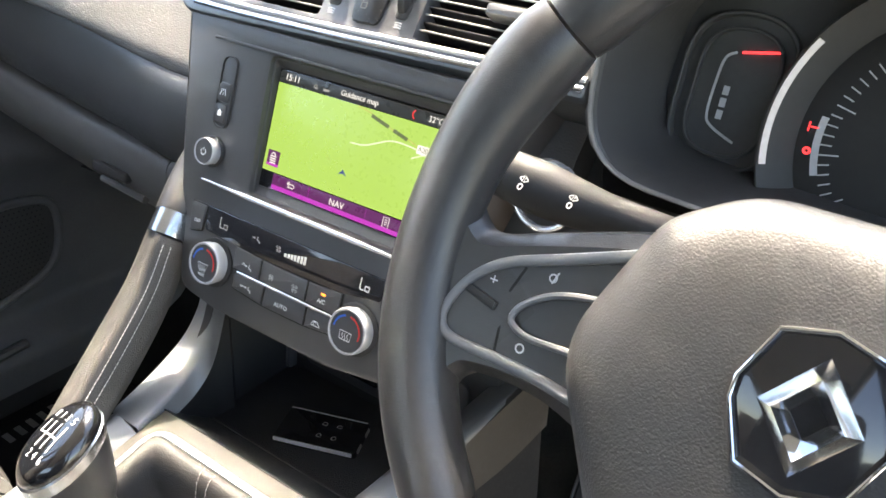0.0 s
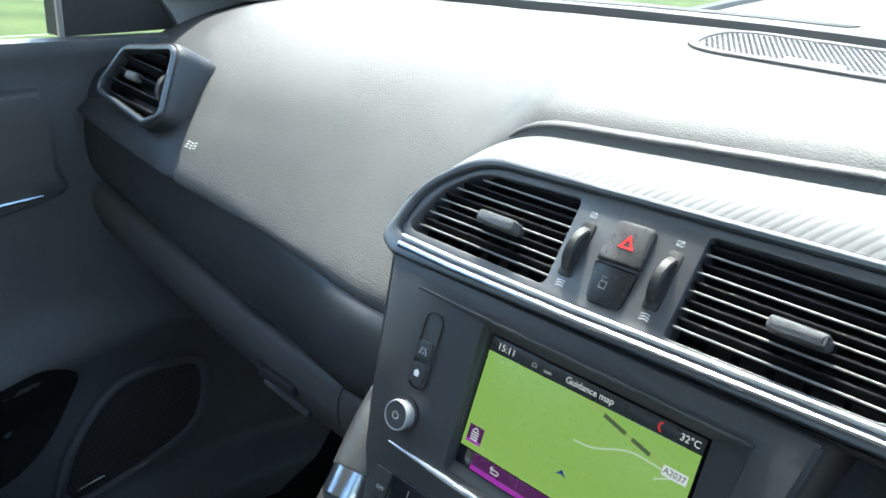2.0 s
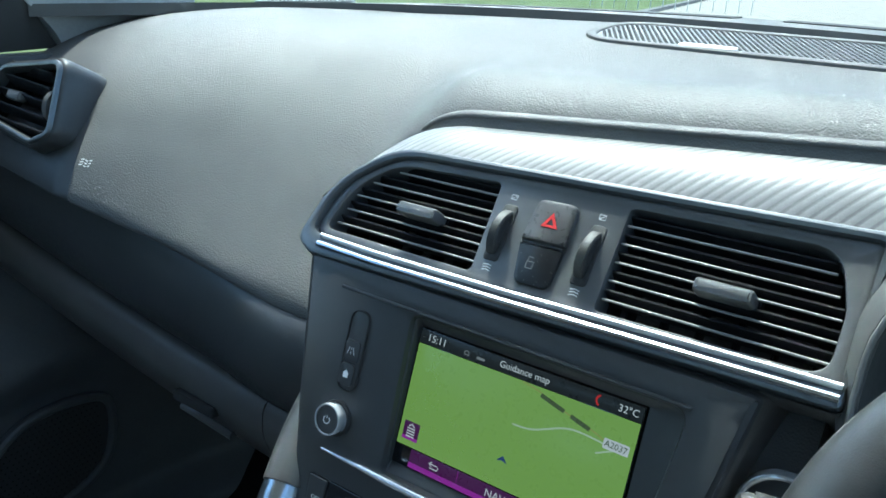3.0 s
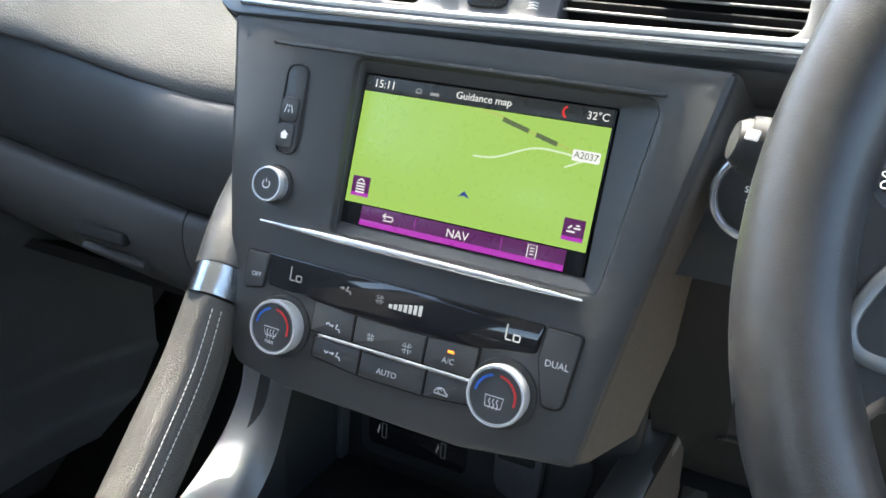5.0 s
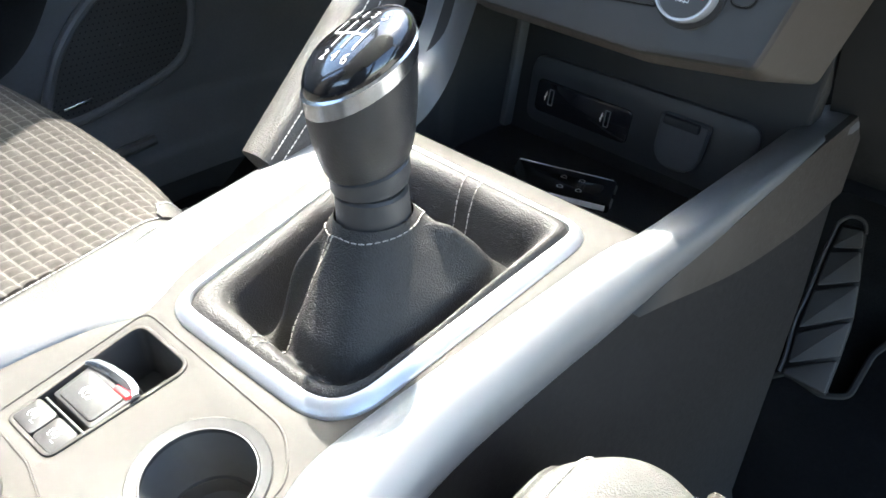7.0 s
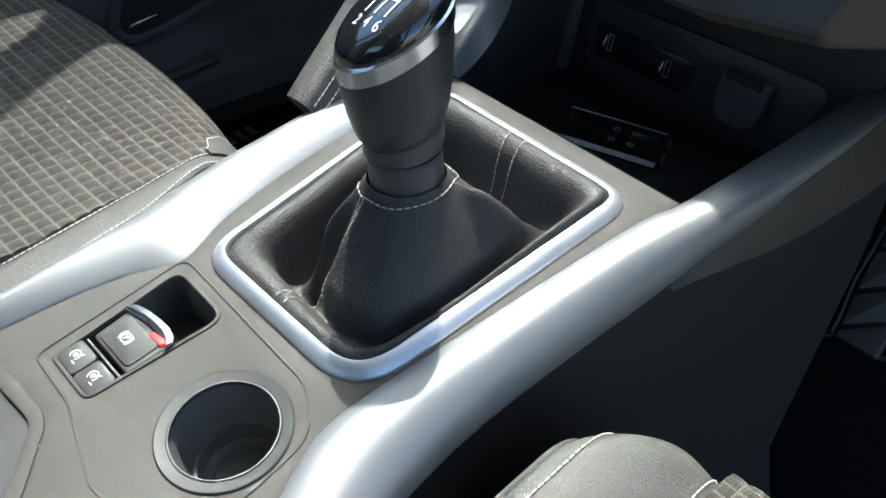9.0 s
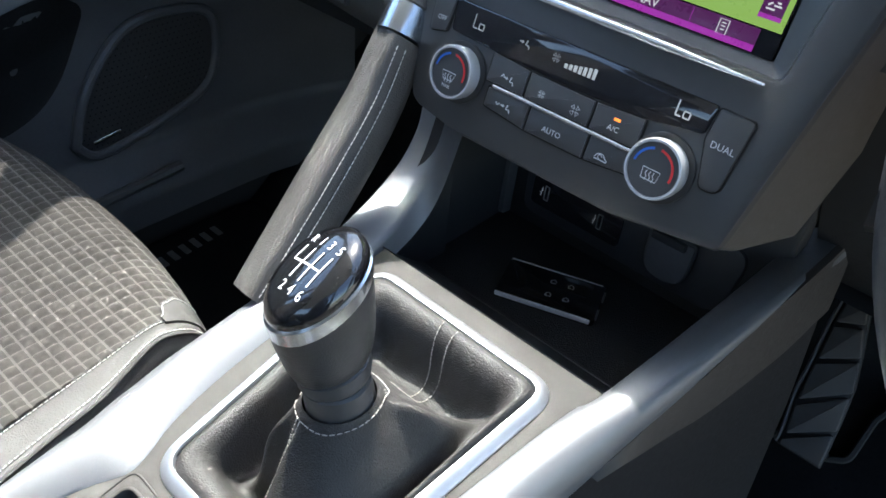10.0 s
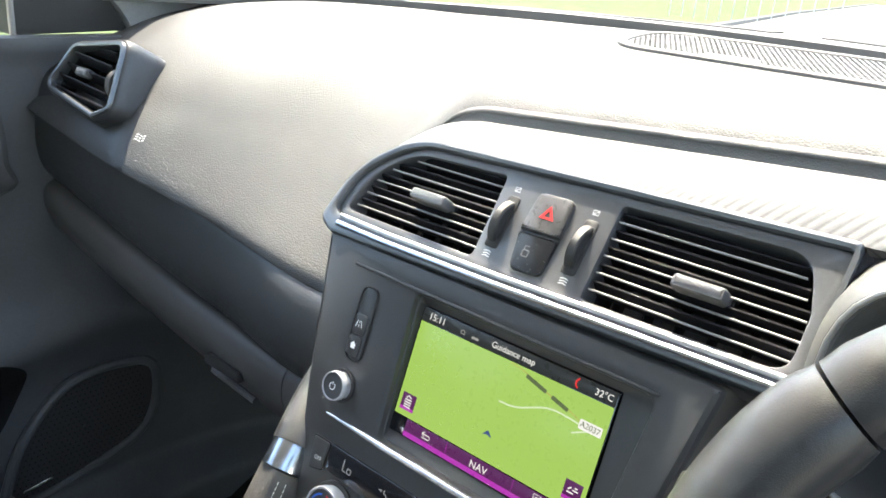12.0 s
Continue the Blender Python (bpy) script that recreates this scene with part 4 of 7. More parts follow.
part("lane_sign", joined(stroke([(-0.1015, 0.0690), (-0.1000, 0.0740)], 0.0007, 0.0016), stroke([(-0.0955, 0.0690), (-0.0970, 0.0740)], 0.0007, 0.0016), stroke([(-0.0985, 0.0692), (-0.0985, 0.0710)], 0.0007, 0.0016), stroke([(-0.0985, 0.0722), (-0.0985, 0.0738)], 0.0007, 0.0016)), GREY_PRINT, keys)
part("home_sign", slab([(-0.1010, 0.0530), (-0.0970, 0.0530), (-0.0970, 0.0556), (-0.0962, 0.0556), (-0.0990, 0.0582), (-0.1018, 0.0556), (-0.1010, 0.0556)], 0.0010, 0.0016, 0.0001), WHITE, keys)


def knob(name, u, v, r, h, label):
    k = thing(name, STACK @ pose(u, v, 0), label, "knob", group="fascia knobs")
    part("collar", lathe([(r * 1.16, -0.003), (r * 1.16, 0.0005), (r * 1.1, 0.0012), (r * 0.9, 0.0012)], 40), PLASTIC_DARK, k)
    g = lathe([(r * 0.97, 0.0), (r * 0.97, h * 0.45), (r, h * 0.5), (r, h * 0.85), (r * 0.96, h), (r * 0.89, h), (r * 0.88, h * 0.9)], 72)
    part("ring", g, KNOB_CHROME, k, "bright chrome ring")
    part("face", lathe([(r * 0.89, h * 0.5), (r * 0.89, h * 0.86), (r * 0.86, h * 0.93), (0.0, h * 0.95)], 48), FASCIA, k)
    return k


pk = knob("power_knob", -0.1000, 0.0240, 0.0108, 0.0095, "small round power knob with a chrome ring")
part("power_sign", joined(stroke(arc(0, 0, 0.0026, 130, 410), 0.0006, 0.0094), stroke([(0, 0.001), (0, 0.0034)], 0.0006, 0.0094)), WHITE, pk)
for u, kind in ((-0.0765, 0), (0.0705, 1)):
    k = knob("temperature_knob", u, -0.0602, 0.0170, 0.0110, "round temperature knob with a chrome ring")
    part("cold_arc", stroke(arc(0, 0, 0.0115, 175, 105), 0.0014, 0.0110), BLUE_PRINT, k, "blue printed arc")
    part("warm_arc", stroke(arc(0, 0, 0.0115, 85, -15), 0.0014, 0.0110), RED_PRINT, k, "red printed arc")
    shape = [(-0.0045, -0.006), (0.0045, -0.006), (0.0052, 0.0), (-0.0052, 0.0), (-0.0045, -0.006)] if kind else [(-0.0035, -0.005), (0.0035, -0.005), (0.0055, 0.0), (-0.0055, 0.0), (-0.0035, -0.005)]
    part("heat_sign", joined(stroke(shape, 0.0006, 0.0112), *[stroke([(x, -0.0068), (x + 0.0006, -0.0045), (x - 0.0006, -0.003), (x, -0.0012)], 0.0006, 0.0112) for x in (-0.0022, 0.0, 0.0022)]), GREY_PRINT, k)
    if not kind:
        part("max_lettering", text_geo("MAX", 0.0030, 0, -0.0090, 0.0112), GREY_PRINT, k)

# climate panel
clim = thing("climate_panel", STACK, "black climate control panel with a segment display and keys", "control panel")
lcd = arc_poly([(-0.0925, -0.0375, 0.003), (-0.05, -0.0400, 0.03), (0.0, -0.0408, 0.05), (0.05, -0.0398, 0.03), (0.0850, -0.0345, 0.003), (0.0872, -0.0180, 0.002), (-0.0930, -0.0178, 0.002)], 5)
win = part("display_window", slab(lcd, -0.003, 0.0006, 0.0005), GLOSS_CLEAN, clim, "glossy black display window")
SEG = material("pale display segment", (0.4, 0.4, 0.39), 0.5, glow=(0.75, 0.76, 0.72, 0.07))
SEG_DIM = material("faint display segment", (0.2, 0.2, 0.2), 0.5, glow=(0.5, 0.5, 0.5, 0.06))


def seg_lo(u, v, s):
    return joined(*[stroke([(u + a * s, v + b * s), (u + c * s, v + d * s)], 0.0008, 0.0009) for a, b, c, d in ((-1, 1.7, -1, -1), (-1, -1.05, 0.1, -1.05), (0.5, 0.1, 1.7, 0.1), (0.5, -1.05, 1.7, -1.05), (0.5, 0.1, 0.5, -1.05), (1.7, 0.1, 1.7, -1.05))])


part("right_reading", seg_lo(0.0695, -0.0275, 0.0030), SEG, win, "lit segment letters Lo")
part("left_reading", seg_lo(-0.0735, -0.0278, 0.0030), SEG_DIM, win, "faint segment letters Lo")
part("fan_bars", joined(*[slab([(-0.0065 + k * 0.0032, -0.0315), (-0.0043 + k * 0.0032, -0.0315), (-0.0043 + k * 0.0032, -0.0290 + k * 0.0006), (-0.0065 + k * 0.0032, -0.0290 + k * 0.0006)], 0.0005, 0.0009, 0.0001) for k in range(7)]), SEG, win, "seven lit fan speed bars")
fan = lambda u, v, s: joined(*[stroke([(u + s * 0.25 * math.cos(a), v + s * 0.25 * math.sin(a)), (u + s * math.cos(a - 0.35), v + s * math.sin(a - 0.35)), (u + s * math.cos(a + 0.45), v + s * math.sin(a + 0.45)), (u + s * 0.25 * math.cos(a), v + s * 0.25 * math.sin(a))], 0.0005, 0.0015) for a in (0.8, 2.37, 3.94, 5.5)])
part("fan_sign", moved(fan(-0.0131, -0.0280, 0.0027), pose(0, 0, -0.0006)), SEG_DIM, win)
seat_sign = lambda u, v, h: joined(stroke([(u + 0.0012, v + 0.0022), (u + 0.0004, v - 0.0006), (u + 0.0028, v - 0.0006), (u + 0.0034, v - 0.0024)], 0.0009, h), stroke([(u - 0.0044, v + 0.0006), (u - 0.0018, v + 0.0006)], 0.0007, h), stroke([(u - 0.0026, v + 0.0014), (u - 0.0014, v + 0.0006), (u - 0.0026, v - 0.0002)], 0.0007, h))
part("airflow_sign", seat_sign(-0.0362, -0.0278, 0.0009), SEG_DIM, win)


def key(name, poly, label=""):
    k = part(name, slab(inset(poly, 0.0003), -0.003, 0.0013, 0.0007), FASCIA, clim, label)
    part("recess", slab(inset(poly, -0.0007), -0.003, 0.0001, 0.0001), VOID, k, "dark gap round the key")
    return k


off = key("off_key", arc_poly([(-0.1098, -0.0430, 0.003), (-0.0960, -0.0400, 0.002), (-0.0938, -0.0185, 0.002), (-0.1110, -0.0187, 0.002)], 4))
part("lettering", text_geo("OFF", 0.0042, -0.1012, -0.0330, 0.0015), GREY_PRINT, off)
dual = key("dual_key", arc_poly([(0.0935, -0.0610, 0.004), (0.1045, -0.0605, 0.006), (0.1085, -0.0190, 0.003), (0.0882, -0.0187, 0.002), (0.0868, -0.0360, 0.002)], 5))
part("lettering", text_geo("DUAL", 0.0052, 0.0975, -0.0372, 0.0015), GREY_PRINT, dual)
rows = [[-0.0560, -0.0262, 0.0212, 0.0535], [-0.0525, -0.0188, 0.0246, 0.0535]]
def low(u):
    return -0.0760 + 0.0035 * (abs(u) / 0.05) ** 2


names = [["airflow_up_key", "fan_less_key", "cooling_key"], ["airflow_down_key", "auto_key", "recirculation_key"]]
for r in range(2):
    for c in range(3):
        a, b = rows[r][c] + 0.0004, rows[r][c + 1] - 0.0004
        top = (-0.0418 + 0.002 * (abs(a) / 0.05) ** 2, -0.0418 + 0.002 * (abs(b) / 0.05) ** 2) if r == 0 else (-0.0600, -0.0600)
        bot = (-0.0572, -0.0572) if r == 0 else (low(a), low(b))
        k = key(names[r][c], arc_poly([(a, bot[0], 0.0008), (b, bot[1], 0.0008), (b, top[1], 0.0008), (a, top[0], 0.0008)], 4))
        if (r, c) == (0, 0):
            part("sign", joined(seat_sign(-0.0385, -0.0515, 0.0016), stroke([(-0.0450, -0.0510), (-0.0436, -0.0494), (-0.0422, -0.0510)], 0.0008, 0.0016)), GREY_PRINT, k)
        if (r, c) == (1, 0):
            part("sign", joined(seat_sign(-0.0350, -0.0677, 0.0016), stroke([(-0.0430, -0.0665), (-0.0416, -0.0680), (-0.0402, -0.0665)], 0.0008, 0.0016)), GREY_PRINT, k)
        if (r, c) == (0, 1):
            part("sign", joined(fan(-0.0142, -0.0510, 0.0024), fan(0.0101, -0.0512, 0.0033)), GREY_PRINT, k)
        if (r, c) == (1, 1):
            part("lettering", text_geo("AUTO", 0.0048, 0.0004, -0.0690, 0.0015), GREY_PRINT, k)
        if (r, c) == (0, 2):
            part("lettering", text_geo("A/C", 0.0046, 0.0365, -0.0515, 0.0015), GREY_PRINT, k)
            part("lamp", slab(rrect(0.0372, -0.0460, 0.0040, 0.0016, 0.0003), 0.001, 0.0017, 0.0002), AMBER, k, "small lit amber lamp")
        if (r, c) == (1, 2):
            part("sign", joined(stroke([(0.0318, -0.0702), (0.0330, -0.0680), (0.0350, -0.0672), (0.0370, -0.0672), (0.0385, -0.0690), (0.0402, -0.0700), (0.0402, -0.0708), (0.0318, -0.0708)], 0.0006, 0.0016), stroke(arc(0.0352, -0.0690, 0.0012, 0, 270), 0.0005, 0.0016)), GREY_PRINT, k)
part("chrome_line", tube([(-0.0485, -0.0586, 0.0012), (0.0510, -0.0586, 0.0012)], 0.0012, 10), BRIGHT, clim, "slim satin chrome line")


# ---- centre console ----
TH = math.atan(0.165)
CON = Matrix(((1, 0, 0, 0), (0, math.cos(TH), -math.sin(TH), -0.378), (0, math.sin(TH), math.cos(TH), 0.725), (0, 0, 0, 1)))
CON_INV = CON.inverted()


console = thing("centre_console", CON, "taupe centre console between silver rails", "console")
ring_out = arc_poly([(-0.060, 0.0752, 0.024), (0.066, 0.0752, 0.034), (0.0805, 0.2640, 0.020), (-0.0750, 0.2660, 0.022)], 12)
slot_rim = arc_poly([(-0.0558, -0.0092, 0.005), (-0.0212, -0.0092, 0.006), (-0.0148, 0.0632, 0.010), (-0.0598, 0.0645, 0.009)], 7)
slot = inset(slot_rim, 0.0024)
CUP_U, CUP_V = 0.0357, 0.0270
cup = circle(CUP_U, CUP_V, 0.0255, 36)
bin_edge = arc_poly([(-0.082, -0.105, 0.01), (0.010, -0.105, 0.01), (0.004, -0.060, 0.016), (-0.028, -0.031, 0.016), (-0.082, -0.035, 0.008)], 7)
# seams of the rails: along the console, inner edge, outer edge, height of the inner edge
R_ROWS = [(-0.26, 0.150, 0.215, 0.0), (-0.14, 0.137, 0.190, 0.0), (-0.06, 0.116, 0.160, 0.0), (0.0, 0.0905, 0.132, 0.0), (0.028, 0.0765, 0.119, 0.0), (0.053, 0.0672, 0.110, 0.0), (0.080, 0.0668, 0.1065, 0.0), (0.1227, 0.0722, 0.1060, 0.0), (0.20, 0.0825, 0.1130, 0.0), (0.2555, 0.0905, 0.1210, 0.0), (0.275, 0.0965, 0.1235, -0.001), (0.33, 0.1040, 0.1315, -0.0035), (0.40, 0.1115, 0.1405, -0.008), (0.4705, 0.1175, 0.1485, -0.0140), (0.502, 0.1199, 0.1518, -0.0165)]
L_ROWS = [(-0.26, -0.130), (-0.15, -0.112), (-0.06, -0.096), (-0.0187, -0.0888), (0.0165, -0.0826), (0.045, -0.0745), (0.066, -0.0645), (0.080, -0.0665), (0.10, -0.0735), (0.13, -0.0785), (0.16, -0.0805), (0.20, -0.0812), (0.25, -0.0825)]
R_RUN, L_RUN = smooth_path([(x, v, h) for v, x, _, h in R_ROWS], 4), smooth_path([(x, v, 0.0) for v, x in L_ROWS], 4)
R_OUT = smooth_path([(x, v, 0.0) for v, _, x, _ in R_ROWS], 4)
plate_out = [(p.x + 0.0015, p.y) for p in R_RUN if -0.115 < p.y < 0.279] + [(0.0975, 0.2795), (-0.0835, 0.2795)] + [(p.x - 0.0015, p.y) for p in reversed(L_RUN) if -0.115 < p.y < 0.25]
part("top_plate", plate(plate_out, [inset(ring_out, 0.004), slot, cup, bin_edge], -0.012, 0.0, 0.0016), TOP_PLATE, console, "taupe grey plastic top plate")
part("slot_rim", frame_slab(slot_rim, inset(slot_rim, 0.0022), -0.003, 0.0011, 0.0007), TOP_PLATE, console)
part("slot_well", loft([at(slot, -0.001), at(inset(slot, 0.002), -0.030)], cap=False), PLASTIC_DARK, console)
part("slot_floor", slab(inset(slot, 0.001), -0.032, -0.029), PLASTIC_DARK, console)
part("slot_peg", joined(lathe([(0.0055, -0.03), (0.0055, -0.013), (0.0045, -0.012), (0.0, -0.012)], 20, -0.0235, 0.0435)), PLASTIC, console, "small dark peg in the slot")
part("bin_lip", frame_slab(inset(bin_edge, -0.0065), inset(bin_edge, 0.0005), -0.004, 0.0014, 0.0012), TOP_PLATE, console, "rounded lip of the rear bin")
part("bin_well", loft([at(bin_edge, -0.001), at(inset(bin_edge, 0.004), -0.042), at(inset(bin_edge, 0.016), -0.045)]), PLASTIC_DARK, console, "dark rear bin")
holder = thing("cup_holder", CON @ pose(CUP_U, CUP_V, 0), "round dark cup holder let into the console", "cup holder")
part("collar", loft([at(circle(0, 0, 0.0306, 48), -0.006), at(circle(0, 0, 0.0306, 48), 0.0006), at(circle(0, 0, 0.0300, 48), 0.0012), at(circle(0, 0, 0.0252, 48), 0.0002), at(circle(0, 0, 0.0246, 48), -0.0006), at(circle(0, 0, 0.0246, 48), -0.006)], wrap=True), PLASTIC_DARK, holder, "flat dark grey collar")
part("rim", tube([(0.0244 * math.cos(a / 24 * math.pi), 0.0244 * math.sin(a / 24 * math.pi), 0.0004) for a in range(48)], 0.00045, 6, closed=True), GREY_TRIM, holder, "thin pale edge")
part("well", loft([at(circle(0, 0, 0.0247, 48), -0.001), at(circle(0, 0, 0.0232, 48), -0.028), at(circle(0, 0, 0.0215, 48), -0.031), at(circle(0, 0, 0.0198, 48), -0.0312), at(circle(0, 0, 0.0192, 48), -0.040), at(circle(0, 0, 0.0150, 48), -0.042), at(circle(0, 0, 0.0140, 48), -0.0405), at(circle(0, 0, 0.0005, 48), -0.0405)], cap=False), PLASTIC, holder, "dark stepped well")
area = arc_poly([(-0.0625, -0.0145, 0.006), (-0.027, -0.0155, 0.02), (0.018, -0.0285, 0.02), (0.062, -0.022, 0.03), (0.0690, 0.018, 0.03), (0.0662, 0.050, 0.02), (0.045, 0.0665, 0.03), (-0.0645, 0.0708, 0.008)], 7)
part("groove", frame_slab(area, inset(area, 0.0012), -0.002, 0.0007, 0.0004), TOP_PLATE, console)


right_rings = []
for p, q in zip(R_RUN, R_OUT):
    w, far = q.x - p.x, max(0.0, min(1.0, (p.y - 0.22) / 0.14))
    near = [(0.0, 0.0), (0.06, 0.0026), (0.20, 0.0050), (0.42, 0.0060), (0.62, 0.0042), (0.80, -0.0010), (0.93, -0.0090), (1.0, -0.0190), (0.96, -0.0250), (0.0, -0.022)]
    away = [(0.0, 0.0), (0.08, 0.0030), (0.25, 0.0058), (0.50, 0.0082), (0.78, 0.0092), (0.93, 0.0085), (0.985, 0.0060), (1.0, 0.0015), (0.99, -0.0040), (0.0, -0.012)]
    right_rings.append([(p.x + w * (a[0] * (1 - far) + b[0] * far), p.y, p.z + a[1] * (1 - far) + b[1] * far) for a, b in zip(near, away)])
part("side_rail", loft(right_rings), SILVER, console, "broad satin silver rail along the console", sharp=50)
L_OUT = [(-0.26, -0.152), (-0.15, -0.132), (-0.06, -0.1150), (-0.0125, -0.1080), (0.0257, -0.1108), (0.0528, -0.1120), (0.09, -0.1148), (0.128, -0.1165), (0.161, -0.1155), (0.20, -0.1150), (0.25, -0.1160)]
left_rings = []
for p in L_RUN:
    w = interp(L_OUT, p.y)[0] - p.x
    left_rings.append([(p.x + a * w, p.y, b) for a, b in ((0, 0), (0.05, 0.0014), (0.28, 0.0055), (0.48, 0.0085), (0.60, 0.0092), (0.74, 0.0080), (0.90, 0.0034), (0.97, -0.0012), (1.0, -0.0060), (1.01, -0.030), (0.8, -0.034), (0.0, -0.020))])
# the left rail sweeps up to the fascia: crease, outer top edge and lower edge, in the car's own places
crease = smooth_path([(-0.0840, -0.130, 0.7700), (-0.0895, -0.090, 0.7755), (-0.0965, -0.060, 0.7880), (-0.1000, -0.039, 0.8080), (-0.0985, -0.0290, 0.8370), (-0.0975, -0.0180, 0.875)], 5)
outer_top = smooth_path([(-0.1165, -0.130, 0.7690), (-0.1240, -0.082, 0.7780), (-0.1320, -0.043, 0.7900), (-0.1360, -0.021, 0.8090), (-0.1360, -0.0150, 0.8300), (-0.1350, -0.004, 0.875)], 5)
under = smooth_path([(-0.0800, -0.128, 0.7580), (-0.0830, -0.092, 0.7600), (-0.0845, -0.066, 0.7700), (-0.0820, -0.050, 0.7930), (-0.0760, -0.0390, 0.8400), (-0.0740, -0.0280, 0.875)], 5)
arm = []
for c, o, u in zip(crease, outer_top, under):
    top = c.lerp(o, 0.5) + Vector((0, -0.0015, 0.0025))
    arm.append([CON_INV @ q for q in (u, u.lerp(c, 0.8), c.lerp(u, 0.05), c.lerp(top, 0.25), top, o.lerp(top, 0.2), o, o + Vector((-0.001, 0.008, -0.010)), u + Vector((-0.02, 0.016, -0.006)))])
part("side_rail", loft(left_rings), SILVER, console, "satin silver rail beside the passenger seat", sharp=50)
part("sweep_arm", loft(arm), SILVER, console, "satin silver arm sweeping up to the fascia", sharp=75)
R_SEAM = [CON @ Vector((p.x, p.y, p.z)) for p in R_RUN]
L_SEAM = [CON @ p for p in L_RUN]
R_EDGE = [CON @ Vector((q.x, q.y, 0.0)) for q in R_OUT]
# side walls below the rails
for side, path in ((1, R_EDGE), (-1, [p + Vector((-0.034, 0, 0)) for p in L_SEAM] + [Vector((-0.128, -0.07, 0.765)), Vector((-0.132, 0.0, 0.775)), Vector((-0.132, 0.09, 0.775))])):
    rings = []
    for p in path:
        x, z = p.x - side * 0.002, p.z - 0.021
        rings.append([Vector((x - side * 0.006, p.y, z)), Vector((x + side * 0.001, p.y, z - 0.05)), Vector((x + side * 0.008, p.y, z - 0.14)), Vector((x + side * 0.018, p.y, 0.42)), Vector((x + side * 0.048, p.y, 0.345)), Vector((x - side * 0.02, p.y, 0.345)), Vector((x - side * 0.02, p.y, z))])
    solid("console_side", loft(rings), SIDE_BLACK, "dark side panel of the console down to the carpet", "panel", kind="structure")
# cheek under the rail; its brown tone is painted bounce light
cheek = []
for k in range(15):
    f = k / 14
    y = -0.135 + 0.254 * f
    p = min(R_EDGE, key=lambda q: abs(q.y - y))
    h = 0.0005 + 0.066 * math.sin(min(1.0, f * 1.15) * math.pi / 2) ** 1.1
    low = 0.017 * (1 - min(1, f * 1.6)) + 0.004
    cheek.append([Vector((p.x - 0.001, y, p.z - low)), Vector((p.x + 0.0015, y, p.z - low - h * 0.5)), Vector((p.x + 0.003, y, p.z - low - h)), Vector((p.x - 0.006, y, p.z - low - h)), Vector((p.x - 0.006, y, p.z - low))])
solid("console_cheek", loft(cheek), BOUNCE_TINT_DARK, "console cheek under the rail with warm bounce painted in", "panel", kind="structure")

# tray ahead of the gear lever
tray = thing("storage_tray", pose(0, 0, 0.712), "black storage tray under the fascia", "tray")
part("slope", sheet(lambda a, b, d: Vector((-0.100 + 0.200 * a + (0.010 * (2 * a - 1)) * b, -0.1015 + 0.062 * b, 0.0580 - 0.0600 * b ** 0.9 - d)), 9, 8, 0.006), FASCIA, tray, "charcoal sloping lip")
part("floor", slab([(-0.118, -0.042), (0.110, -0.042), (0.128, 0.075), (-0.118, 0.075)], -0.006, 0.0, 0.001), RUBBER, tray, "ribbed black rubber floor")
part("seam", tube([(-0.112, -0.042, 0.001), (0.105, -0.042, 0.001)], 0.0012, 6), PLASTIC, tray)
part("right_wall", loft([[Vector((p.x + 0.001, p.y, p.z - 0.712 - 0.001)), Vector((p.x - 0.004, p.y, -0.006)), Vector((p.x + 0.006, p.y, -0.006)), Vector((p.x + 0.008, p.y, p.z - 0.712 - 0.004))] for p in R_SEAM if -0.12 < p.y < 0.1]), PLASTIC_DARK, tray)
part("left_wall", loft([[Vector((-0.106, y, 0.16)), Vector((-0.106, y, -0.006)), Vector((-0.118, y, -0.006)), Vector((-0.118, y, 0.16))] for y in (-0.01, 0.09)]), PLASTIC_DARK, tray)
part("left_sill", loft([[Vector((p.x - 0.002, p.y, p.z - 0.712 - 0.003)), Vector((p.x - 0.002, p.y, -0.006)), Vector((p.x - 0.012, p.y, -0.006)), Vector((p.x - 0.012, p.y, p.z - 0.712 - 0.003))] for p in crease if -0.12 < p.y < 0.02]), PLASTIC_DARK, tray)
back = thing("port_unit", frame_of((0, 0.067, 0.712), 0.06), "black panel with two ports behind the tray", "port panel")
part("wall", slab(arc_poly([(-0.118, -0.004, 0.004), (0.128, -0.004, 0.004), (0.128, 0.15, 0.004), (-0.118, 0.15, 0.004)], 4), -0.02, 0.0, 0.003), PLASTIC_DARK, back)
part("pillar", box(-0.112, -0.100, 0.0, 0.13, -0.002, 0.012, 0.004), PLASTIC, back)
raised = arc_poly([(-0.088, 0.012, 0.012), (0.095, 0.010, 0.02), (0.105, 0.072, 0.015), (-0.090, 0.068, 0.015)], 6)
part("raised_field", slab(raised, 0, 0.004, 0.003), FASCIA, back)
usb = part("port_plate", slab(rrect(-0.037, 0.0365, 0.086, 0.027, 0.005), 0.002, 0.0055, 0.0012), GLOSS_CLEAN, back, "dark glossy plate with two ports")
